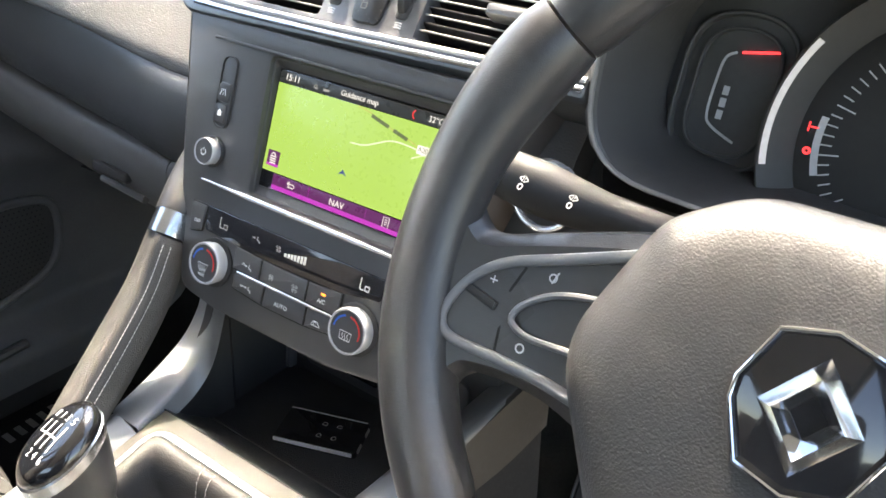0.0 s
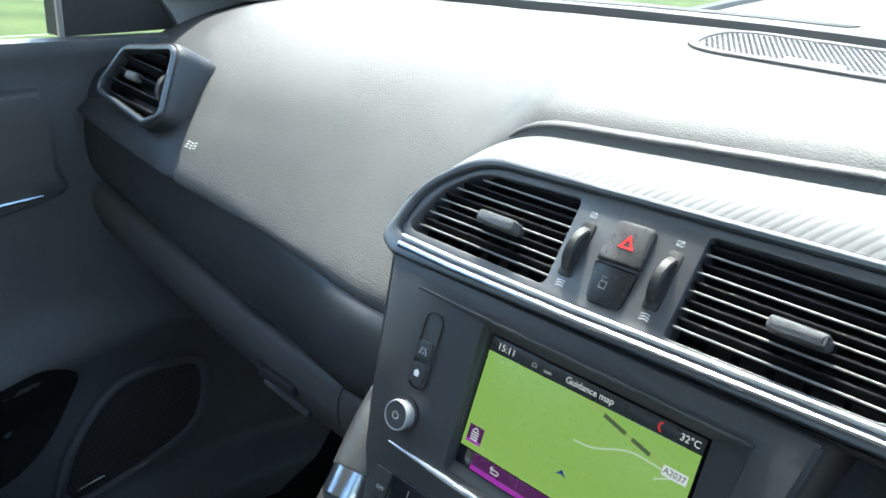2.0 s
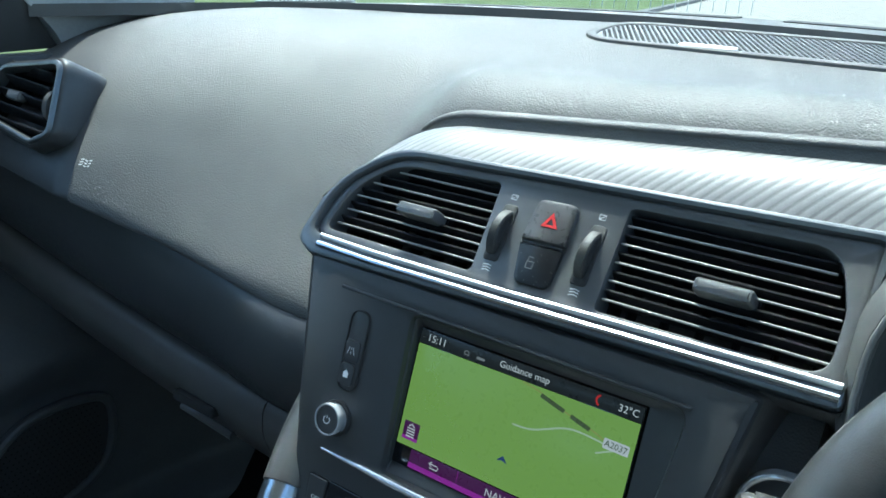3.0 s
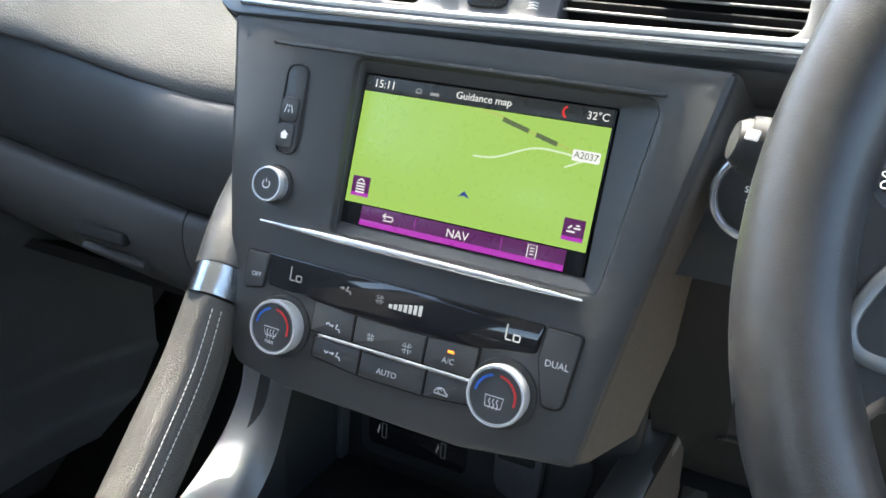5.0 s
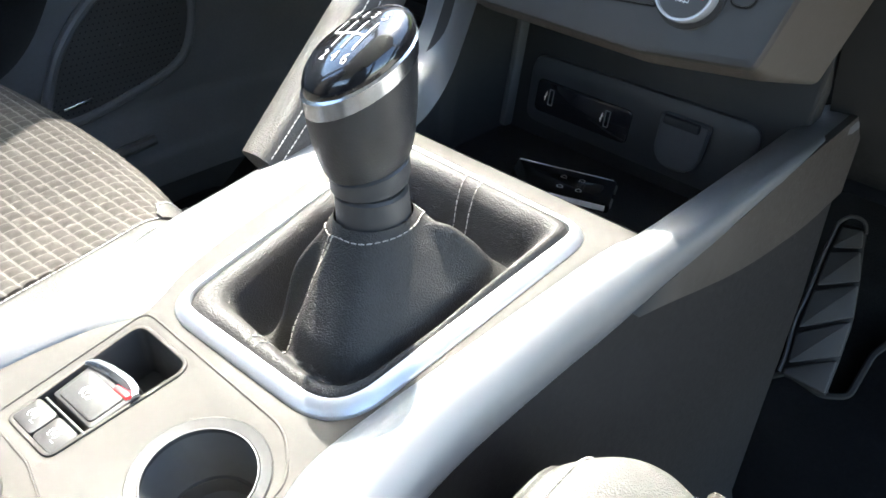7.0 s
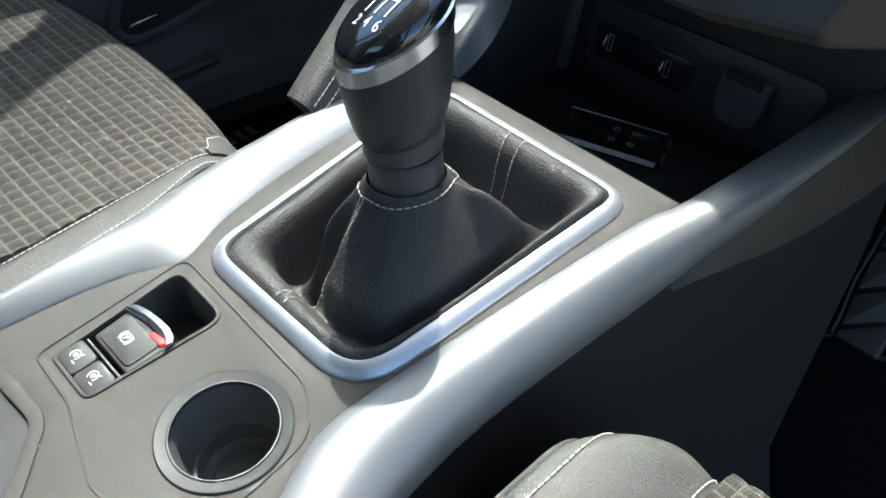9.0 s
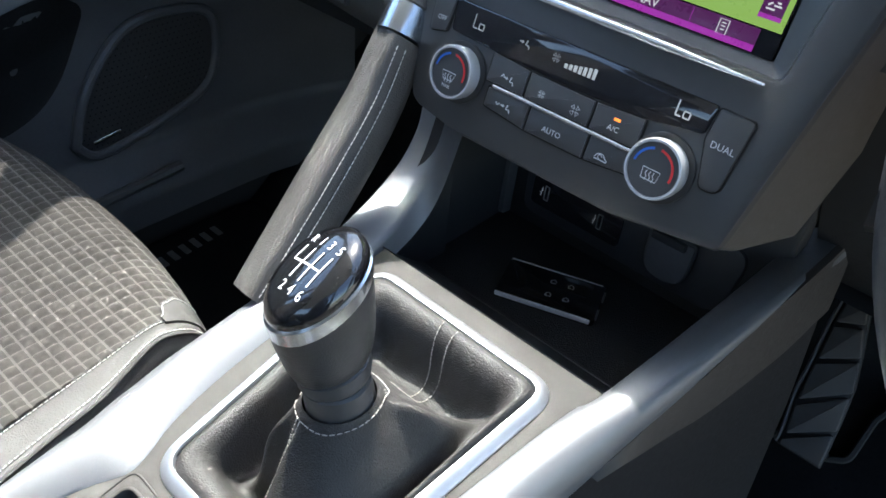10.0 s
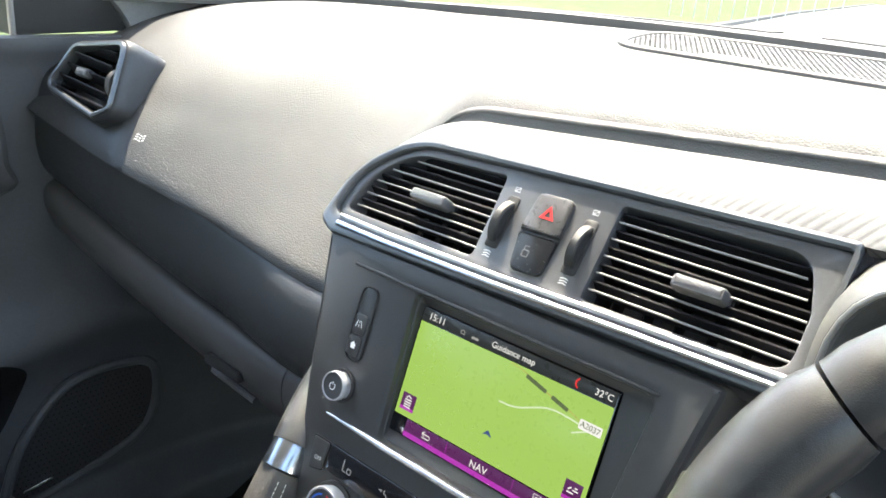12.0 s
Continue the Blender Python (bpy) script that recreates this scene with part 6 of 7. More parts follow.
for sgn in (1, -1):
    part("spoke", spoke(sgn), LEATHER_RIM, wheel)
    loop = smooth_path([(sgn * x, y, h) for x, y, h in ((-0.0640, 0.0240, 0.0090), (-0.0739, 0.0185, 0.0092), (-0.1019, 0.0076, 0.0092), (-0.1252, -0.0015, 0.0095), (-0.1383, -0.0124, 0.0105), (-0.1453, -0.0253, 0.0110), (-0.1462, -0.0345, 0.0110), (-0.1399, -0.0402, 0.0105), (-0.1194, -0.0412, 0.0095), (-0.1000, -0.0420, 0.0090), (-0.0760, -0.0450, 0.0085))], 6)
    part("silver_trim", tube(loop, lambda f: 0.0030 - 0.0008 * math.sin(math.pi * f), 10, ry=0.0020, up=(0, 0, 1)), SILVER, wheel, "satin silver trim loop")
    inner = smooth_path([(sgn * x, y, 0.0105) for x, y in ((-0.0800, -0.0025), (-0.0950, -0.0055), (-0.1052, -0.0100), (-0.1134, -0.0170), (-0.1152, -0.0238), (-0.1072, -0.0275), (-0.0950, -0.0272), (-0.0800, -0.0262))], 6)
    part("silver_trim", tube(inner, 0.0016, 8, ry=0.0014, up=(0, 0, 1)), SILVER, wheel, "thin silver inner loop")
    pad = [(sgn * x, y) for x, y in ((-0.070, -0.0445), (-0.070, 0.0170), (-0.0739, 0.0165), (-0.1019, 0.0058), (-0.1245, -0.0033), (-0.1370, -0.0138), (-0.1438, -0.0258), (-0.1446, -0.0340), (-0.1390, -0.0385), (-0.1194, -0.0395))]
    if sgn > 0:
        pad = pad[::-1]
    part("button_field", slab(pad, 0.0, 0.0088, 0.0015), FASCIA, wheel, "matt black button field")
    for a, b in (((-0.1165, -0.0005), (-0.1215, -0.0150)), ((-0.1215, -0.0150), (-0.1180, -0.0200)), ((-0.1215, -0.0150), (-0.1190, -0.0385)), ((-0.1405, -0.0170), (-0.1225, -0.0215))):
        part("key_gap", stroke([(sgn * a[0], a[1]), (sgn * b[0], b[1])], 0.0012, 0.0091), VOID, wheel)
    part("rocker", moved(box(-0.0085, 0.0085, -0.0021, 0.0021, 0.0, 0.0032, 0.001), pose(sgn * -0.1322, -0.0188, 0.0080, 0, 0, sgn * -14)), PLASTIC_DARK, wheel)
    part("plus_sign", joined(stroke([(sgn * -0.1290 - 0.0019, -0.0104), (sgn * -0.1290 + 0.0019, -0.0104)], 0.0006, 0.0093), stroke([(sgn * -0.1290, -0.0123), (sgn * -0.1290, -0.0085)], 0.0006, 0.0093)), GREY_PRINT, wheel)
    part("minus_sign", stroke([(sgn * -0.1343 - 0.0019, -0.0289), (sgn * -0.1343 + 0.0019, -0.0289)], 0.0006, 0.0093), GREY_PRINT, wheel)
    part("voice_sign", joined(stroke(arc(sgn * -0.1040, -0.0011, 0.0016, 0, 360), 0.0007, 0.0093), stroke([(sgn * -0.1040, -0.0034), (sgn * -0.1022, 0.0018)], 0.0007, 0.0093)), GREY_PRINT, wheel)
    part("round_sign", stroke(arc(sgn * -0.1084, -0.0333, 0.0018, 0, 360), 0.0008, 0.0093), GREY_PRINT, wheel)

hub_poly = arc_poly([(-0.052, -0.094, 0.03), (0.052, -0.094, 0.03), (0.0915, -0.022, 0.045), (0.068, 0.036, 0.03), (0.038, 0.0545, 0.05), (-0.038, 0.0545, 0.05), (-0.068, 0.036, 0.03), (-0.0915, -0.022, 0.045)], 8)
hc = Vector((0, -0.020))
hub_rings = [at(hub_poly, -0.03)]
for s, z in ((1.0, 0.002), (0.995, 0.013), (0.97, 0.022), (0.92, 0.0280), (0.84, 0.0325), (0.72, 0.0355), (0.55, 0.0375), (0.35, 0.0382), (0.15, 0.0385)):
    hub_rings.append([(hc.x + (x - hc.x) * s, hc.y + (y - hc.y) * s, z) for x, y in hub_poly])
part("airbag_cover", loft(hub_rings), HUB, wheel, "grained dark grey airbag cover", sharp=60)
# plain polished badge
oct_ = lambda s: [(x * s * 0.65 + 0.002, y * s * 0.66 - 0.0095) for x, y in ((-0.026, -0.036), (0.0, -0.043), (0.026, -0.036), (0.0385, -0.006), (0.0385, 0.006), (0.026, 0.036), (0.0, 0.043), (-0.026, 0.036), (-0.0385, 0.006), (-0.0385, -0.006))]
badge = part("badge", slab(oct_(0.95), 0.032, 0.0390, 0.001), GLOSS_CLEAN, wheel, "gloss black badge field")
part("badge_rim", frame_slab(oct_(1.0), oct_(0.92), 0.032, 0.0415, 0.0012), CHROME, badge, "chrome badge rim")
lozenge = lambda s: [(0.0165 * a * s + 0.002, 0.0205 * b * s - 0.0105) for a, b in ((0, -1), (1, 0), (0, 1), (-1, 0))]
part("lozenge", loft([at(lozenge(1.0), 0.038), at(lozenge(0.98), 0.0395), at(lozenge(0.66), 0.0460), at(lozenge(0.36), 0.0395), at(lozenge(0.36), 0.038)], wrap=True), CHROME, badge, "plain chrome lozenge", sharp=10)

# ---- column stalk, start button, driver's dash ----
stalk = thing("indicator_stalk", pose(0, 0, 0), "black indicator stalk with white printed signs", "stalk")
sp = smooth_path([(0.170, -0.058, 1.045), (0.195, -0.054, 1.040), (0.222, -0.046, 1.033), (0.25, -0.034, 1.026), (0.28, -0.020, 1.019), (0.32, -0.003, 1.012)], 5)
part("lever", tube(sp, lambda f: 0.0104 + 0.003 * math.sin(math.pi * min(1, f * 2)) - 0.004 * max(0, f - 0.5), 18, ry=lambda f: 0.0118 + 0.003 * math.sin(math.pi * min(1, f * 2)) - 0.004 * max(0, f - 0.5)), PLASTIC_DARK, stalk)
part("end_cap", moved(lathe([(0.0106, -0.001), (0.0100, 0.003), (0.008, 0.006), (0.0, 0.0068)], 22), look((0.171, -0.058, 1.045), (0.25, -0.034, 1.026))), PLASTIC_DARK, stalk)
part("end_mark", moved(box(-0.0028, 0.0028, -0.0022, 0.0022, 0.0, 0.002, 0.0008), look((0.1735, -0.0670, 1.0505), (0.18, -0.048, 1.039))), WHITE, stalk, "small pale mark")
for x, y, z in ((0.1985, -0.0668, 1.0460), (0.2240, -0.0590, 1.0405)):
    m = look((x, y, z), (x + 0.004, y + 0.012, z - 0.009))
    part("sign", moved(joined(stroke([(-0.0032, 0.0012), (-0.0006, 0.0028), (-0.0006, -0.0004), (-0.0032, 0.0012)], 0.0006, 0.0004), stroke([(0.0032, 0.0012), (0.0006, 0.0028), (0.0006, -0.0004), (0.0032, 0.0012)], 0.0006, 0.0004), stroke(arc(0, -0.0032, 0.0015, 0, 360), 0.0006, 0.0004)), m), GREY_PRINT, stalk)
solid("column_shroud", loft([[(x, -0.075, z) for x, z in rrect(0.38, 0.975, 0.12, 0.07, 0.03)], [(x, 0.10, z) for x, z in rrect(0.38, 0.95, 0.17, 0.10, 0.03)]]), PLASTIC_DARK, "black steering column shroud", "column shroud")
START = frame_of((0.1745, 0.012, 1.004), 0.15)
start = thing("start_button", START, "round black start button in a bright ring", "button")
part("ring", frame_slab(circle(0, 0, 0.0235, 40), circle(0, 0, 0.0195, 40), -0.004, 0.004, 0.002), BRIGHT, start, "bright silver ring")
part("face", slab(circle(0, 0, 0.0196, 40), -0.004, 0.0015, 0.001), PLASTIC_DARK, start)
part("lettering", joined(text_geo("START", 0.0046, 0, 0.0030, 0.0018), text_geo("STOP", 0.0046, 0, -0.0035, 0.0018)), WHITE, start)
driver_dash = thing("driver_dash_panel", pose(0.43, 0.02, 0.95), "dark dashboard panel round the steering column", "panel")
part("upper", sheet(lambda a, b, d: Vector((-0.30 + 0.60 * a, -0.002 - 0.006 + 0.022 * b + d, 0.004 + 0.046 * b)), 9, 8, 0.02), FASCIA, driver_dash)
part("lower", sheet(lambda a, b, d: Vector((-0.300 + 0.60 * a, 0.02 + 0.14 * b * b + d, 0.002 - 0.23 * b)), 17, 12, 0.015), PLASTIC_DARK, driver_dash)
part("kneeboard_edge", tube([(-0.285, 0.165, -0.23), (-0.27, 0.13, -0.19), (-0.262, 0.09, -0.15), (-0.25, 0.062, -0.13), (-0.20, 0.055, -0.125)], 0.0012, 6), PLASTIC, driver_dash)
solid("lower_bulkhead", loft([[(0.14, 0.16, 0.72), (0.75, 0.16, 0.72), (0.75, 0.20, 0.72), (0.14, 0.20, 0.72)], [(0.14, 0.50, 0.66), (0.75, 0.50, 0.66), (0.75, 0.50, 0.70), (0.14, 0.50, 0.70)]]), PLASTIC_DARK, "dark panel above the pedals", "panel", kind="structure")

# ---- instrument cluster ----
CLU = frame_of((0.38, 0.125, 1.062), 0.28)
cluster = thing("instrument_cluster", pose(0, 0, 0), "hooded dark instrument cluster with lit dials", "instrument cluster")
open_poly = arc_poly([(0.186, 1.018, 0.05), (0.38, 1.006, 0.3), (0.574, 1.018, 0.05), (0.570, 1.135, 0.06), (0.38, 1.172, 0.3), (0.190, 1.135, 0.06)], 8)
mid = Vector((0.38, 1.075))
def shell(s, y, dz=0.0):
    return [(mid.x + (x - mid.x) * s, y, mid.y + (z - mid.y) * s + dz) for x, z in open_poly]


part("hood", loft([shell(1.07, 0.16), shell(1.05, 0.07, 0.003), shell(1.012, 0.026, 0.007), shell(0.985, 0.019, 0.008), shell(0.962, 0.022, 0.007), shell(0.945, 0.05, 0.004), shell(0.935, 0.10), shell(0.925, 0.16)], cap=False), PLASTIC, cluster, "charcoal hood")
part("light_line", tube([Vector(p) + Vector((0, -0.001, 0)) for p in shell(0.975, 0.019, 0.008)], 0.0016, 8, closed=True), SLAT_EDGE, cluster, "pale satin line round the hood")
# back plate in lighter plastic, which paints the glare over its black
part("back_plate", moved(slab(rrect(0, 0.005, 0.42, 0.20, 0.03), -0.02, -0.002, 0.002), CLU), PLASTIC, cluster)
part("dial_ring", moved(lathe([(0.108, -0.004), (0.108, 0.020), (0.1065, 0.022), (0.090, 0.004), (0.088, 0.0)], 72), CLU @ pose(0, -0.012, 0)), PLASTIC, cluster, "raised main dial ring")
part("dial_light", moved(joined(*[stroke(arc(0.004, -0.012, 0.1065, 150, 194), 0.0042, 0.0235)]), CLU), WHITE, cluster, "pale lit arc")
part("dial_face", moved(slab(circle(0, -0.012, 0.0885, 64), -0.004, 0.001, 0.001), CLU), PLASTIC_DARK, cluster)
part("speed_scale", moved(joined(*[stroke([(0.074 * math.cos(radians(a)), -0.012 + 0.074 * math.sin(radians(a))), (((0.067 if k % 5 else 0.062)) * math.cos(radians(a)), -0.012 + (0.067 if k % 5 else 0.062) * math.sin(radians(a)))], 0.0009, 0.0015) for k, a in enumerate(range(215, -40, -5))]), CLU), GREY_PRINT, cluster, "fine pale dial ticks")
part("low_arc", moved(stroke(arc(0.0, -0.012, 0.076, 172, 200), 0.0045, 0.0016), CLU), GREY_PRINT, cluster)
part("warning_sign", moved(joined(stroke([(-0.083, -0.006), (-0.083, -0.012)], 0.001, 0.0016), stroke([(-0.082, -0.009), (-0.077, -0.009)], 0.001, 0.0016), stroke(arc(-0.080, -0.024, 0.0018, 0, 360), 0.0016, 0.0016)), CLU), RED_GLOW, cluster, "small red warning signs")
for sgn in (-1, 1):
    u = sgn * 0.135
    part("side_dial_ring", moved(frame_slab(rrect(u, 0.0, 0.074, 0.105, 0.036, 10), rrect(u, 0.0, 0.068, 0.099, 0.034, 10), -0.004, 0.006, 0.002), CLU), PLASTIC, cluster)
    part("side_dial_ring", moved(frame_slab(rrect(u, 0.0, 0.054, 0.085, 0.026, 10), rrect(u, 0.0, 0.050, 0.081, 0.024, 10), -0.004, 0.0035, 0.0015), CLU), PLASTIC, cluster)
    part("gauge_bar", moved(joined(stroke(smooth_path([(u + sgn * 0.004, 0.026, 0), (u + sgn * 0.010, 0.022, 0), (u + sgn * 0.012, 0.010, 0), (u + sgn * 0.012, -0.016, 0), (u + sgn * 0.006, -0.024, 0), (u - sgn * 0.010, -0.031, 0)], 5), 0.0018, 0.002), *[stroke([(u + sgn * 0.0040, y), (u + sgn * 0.0040, y - 0.006)], 0.0042, 0.002) for y in (0.004, -0.004, -0.012)]), CLU), GREY_PRINT, cluster, "pale bar gauge")
    part("gauge_limit", moved(stroke([(u + sgn * 0.001, 0.0265), (u - sgn * 0.022, 0.0305)], 0.0018, 0.002), CLU), RED_GLOW, cluster, "red limit bar")

# ---- seats ----
def quilt_material():
    m = material("grey quilted seat cloth", (0.080, 0.074, 0.066), 0.9, bump=0.0005, grain=300, style="weave", vary=0.18, scale=160, spec=0.25)
    nt = m.node_tree
    nodes, link = nt.nodes, nt.links.new
    b = nodes["Principled BSDF"]
    src = b.inputs["Base Color"].links[0].from_socket
    sep = nodes.new("ShaderNodeSeparateXYZ")
    link(nodes.new("ShaderNodeTexCoord").outputs["Object"], sep.inputs[0])
    total = None
    for axis, width in ((0, 0.0006), (1, 0.0009)):
        pp = nodes.new("ShaderNodeMath")
        pp.operation = "PINGPONG"
        pp.inputs[1].default_value = QUILT / 2
        link(sep.outputs[axis], pp.inputs[0])
        lt = nodes.new("ShaderNodeMath")
        lt.operation = "LESS_THAN"
        lt.inputs[1].default_value = width
        link(pp.outputs[0], lt.inputs[0])
        amount = nodes.new("ShaderNodeMath")
        amount.operation = "MULTIPLY"
        amount.inputs[1].default_value = 0.6 if axis == 0 else 0.7
        link(lt.outputs[0], amount.inputs[0])
        if total is None:
            total = amount
        else:
            mx = nodes.new("ShaderNodeMath")
            mx.operation = "MAXIMUM"
            link(total.outputs[0], mx.inputs[0])
            link(amount.outputs[0], mx.inputs[1])
            total = mx
    mix = nodes.new("ShaderNodeMix")
    mix.data_type = "RGBA"
    link(total.outputs[0], mix.inputs[0])
    link(src, mix.inputs[6])
    mix.inputs[7].default_value = (0.2, 0.187, 0.17, 1)
    link(mix.outputs[2], b.inputs["Base Color"])
    return m


QUILT = 0.0105
QUILT_CLOTH = quilt_material()
HW = 0.250


def cushion_height(x, y):
    """x from the middle (outwards), y back from the front edge (0) to the rear (-0.5)."""
    r = 0.055
    z = 0.0
    if y > -r:
        d = (y + r) / r
        z -= r * (1 - math.sqrt(max(0.0, 1 - min(d, 1) ** 2)))
    z += 0.010 * max(0, (abs(x) - 0.16) / 0.09) ** 2 + 0.02 * y
    return z


def seat(name, xc, yf, zt, qw, half, corner, lift, label):
    s = thing(name, pose(xc, yf, zt), label, "seat", group="front seats")
    lo, hi = -qw, qw

    def front(x):
        # the front edge draws back towards the sides
        return -0.045 * (abs(x) / HW) ** 2.5 if not corner else -0.025 * (abs(x) / HW) ** 2.5 - corner * max(0.0, (abs(x) - 0.19) / 0.065) ** 2

    def seam(y):
        # the cloth panel widens to the rear where the seat fans out
        return qw + (0.17 * max(0.0, -y - 0.066) if not corner else 0.0)

    def band(y):
        # width of the leather from the cloth to its outer stitching
        return interp([(-0.5, 0.046), (-0.23, 0.040), (-0.13, 0.033), (-0.064, 0.018), (0.0, 0.012)], y)[0] if not corner else (half - qw) * 0.70

    def top(a, b, d):
        y = -0.50 * b
        x = -seam(y + front(qw)) + 2 * seam(y + front(qw)) * a
        y += front(x)
        q = abs(math.sin(math.pi * x / QUILT)) ** 0.5 * abs(math.sin(math.pi * y / QUILT)) ** 0.5 * 0.0026
        return Vector((x, y, cushion_height(x, y - front(x)) + q - d))
    part("quilted_panel", sheet(top, 300, 330, 0.02), QUILT_CLOTH, s, "grey quilted cloth panel", sharp=80)

    def nose(a, b, d):
        x = lo + (hi - lo) * a
        return Vector((x, front(x) - 0.02 * math.sin(b * 1.5) - d, cushion_height(x, 0) + 0.002 - 0.13 * b))
    part("front_panel", sheet(nose, 40, 12, 0.02), QUILT_CLOTH, s)
    for sgn in (-1, 1):
        def bolster(a, b, d):
            y = front(qw) - 0.50 * b
            x0, w = seam(y) - 0.002, band(y)
            x = x0 + (w + 0.013) * a
            y = front(min(x, 0.26)) - 0.50 * b
            base = cushion_height(qw, -0.50 * b)
            m = a * (w + 0.013) / w
            z = base + lift * math.sin(math.pi * min(1, m * 0.62)) - 0.030 * max(0, (m - 1.0) / (0.013 / w)) ** 2
            if corner:
                z -= 0.030 * max(0.0, 1 - b / 0.12) ** 2
            return Vector((sgn * x, y, z - d))
        part("side_bolster", sheet(bolster, 22, 60, 0.02), LEATHER_SEAT, s, "dark grey leather side bolster", sharp=80)
        part("side_skirt", sheet(lambda a, b, d: bolster(1.0, b, 0) + Vector((sgn * (0.004 * math.sin(3 * a) - d), 0, -0.14 * a)), 8, 40, 0.015), LEATHER_SEAT, s)

        def along(m, up, n=80):
            # a line at m bands' widths from the cloth, from front to rear
            return [bolster(m * band(front(qw) - 0.5 * k / n) / (band(front(qw) - 0.5 * k / n) + 0.013), k / n, 0) + Vector((0, 0, up)) for k in range(n + 1)]
        tagged(part("stitching", stitches(along(0.10, 0.0010), 0.0042, 0.0030, 0.00042), THREAD, s, "pale seam stitching"), kind="stuff")
        part("piping", tube(along(0.02, 0.0002), 0.0018, 6), LEATHER_SEAT, s)
        tagged(part("stitching", stitches(along(0.90, 0.0010), 0.0042, 0.0030, 0.00042), THREAD, s, "pale edge stitching"), kind="stuff")
        part("piping", tube(along(1.06, 0.0004), 0.0017, 6), LEATHER_SEAT, s, "raised leather edge")
        # leather wedge sewn over the front corner
        gap = qw - 0.200

        def wedge(a, b):
            y = -0.061 + 0.036 * min(b, 1.0)
            x = gap + interp([(-0.061, 0.196), (-0.050, 0.1785), (-0.0355, 0.1706), (-0.025, 0.176)], y)[0]
            x += (seam(y) + 0.003 - x) * a
            y = min(y, front(x)) + 0.004 * max(0, b - 0.8)
            return Vector((sgn * x, y, cushion_height(x, min(0.0, y - front(x))) + 0.0042 - 0.05 * max(0.0, b - 1.0)))
        if corner:
            continue
        part("corner_patch", sheet(lambda a, b, d: wedge(a, b * 1.7) - Vector((0, 0, d)), 12, 20, 0.006), LEATHER_SEAT, s, "leather corner patch")
        tagged(part("stitching", stitches([wedge(0.12, k / 16) + Vector((0, 0, 0.0008)) for k in range(20)], 0.0042, 0.0030, 0.00042), THREAD, s, "pale corner stitching"), kind="stuff")
    part("base", box(-0.22, 0.22, -0.50, -0.06, -zt + 0.36, -0.10, 0.02), PLASTIC_DARK, s, "black seat base")
    back_m = pose(0, -0.52, 0.03, 14, 0, 0)
    part("backrest", moved(box(-0.24, 0.24, -0.12, 0.0, -0.02, 0.60, 0.05), back_m), FABRIC, s, "grey cloth backrest")
    part("headrest", moved(box(-0.13, 0.13, -0.10, -0.01, 0.63, 0.80, 0.04), back_m), FABRIC, s)
    return s


seat("front_seat", -0.405, -0.150, 0.686, 0.200, 0.262, 0.0, 0.004, "grey quilted cloth passenger seat with leather bolsters")
seat("front_seat", 0.372, -0.150, 0.716, 0.176, 0.256, 0.065, 0.018, "grey quilted cloth driver seat with pale stitching")

# ---- passenger door ----
DOOR_TRIM = material("charcoal door plastic", (0.105, 0.108, 0.112), 0.5, bump=0.0001, grain=1600)


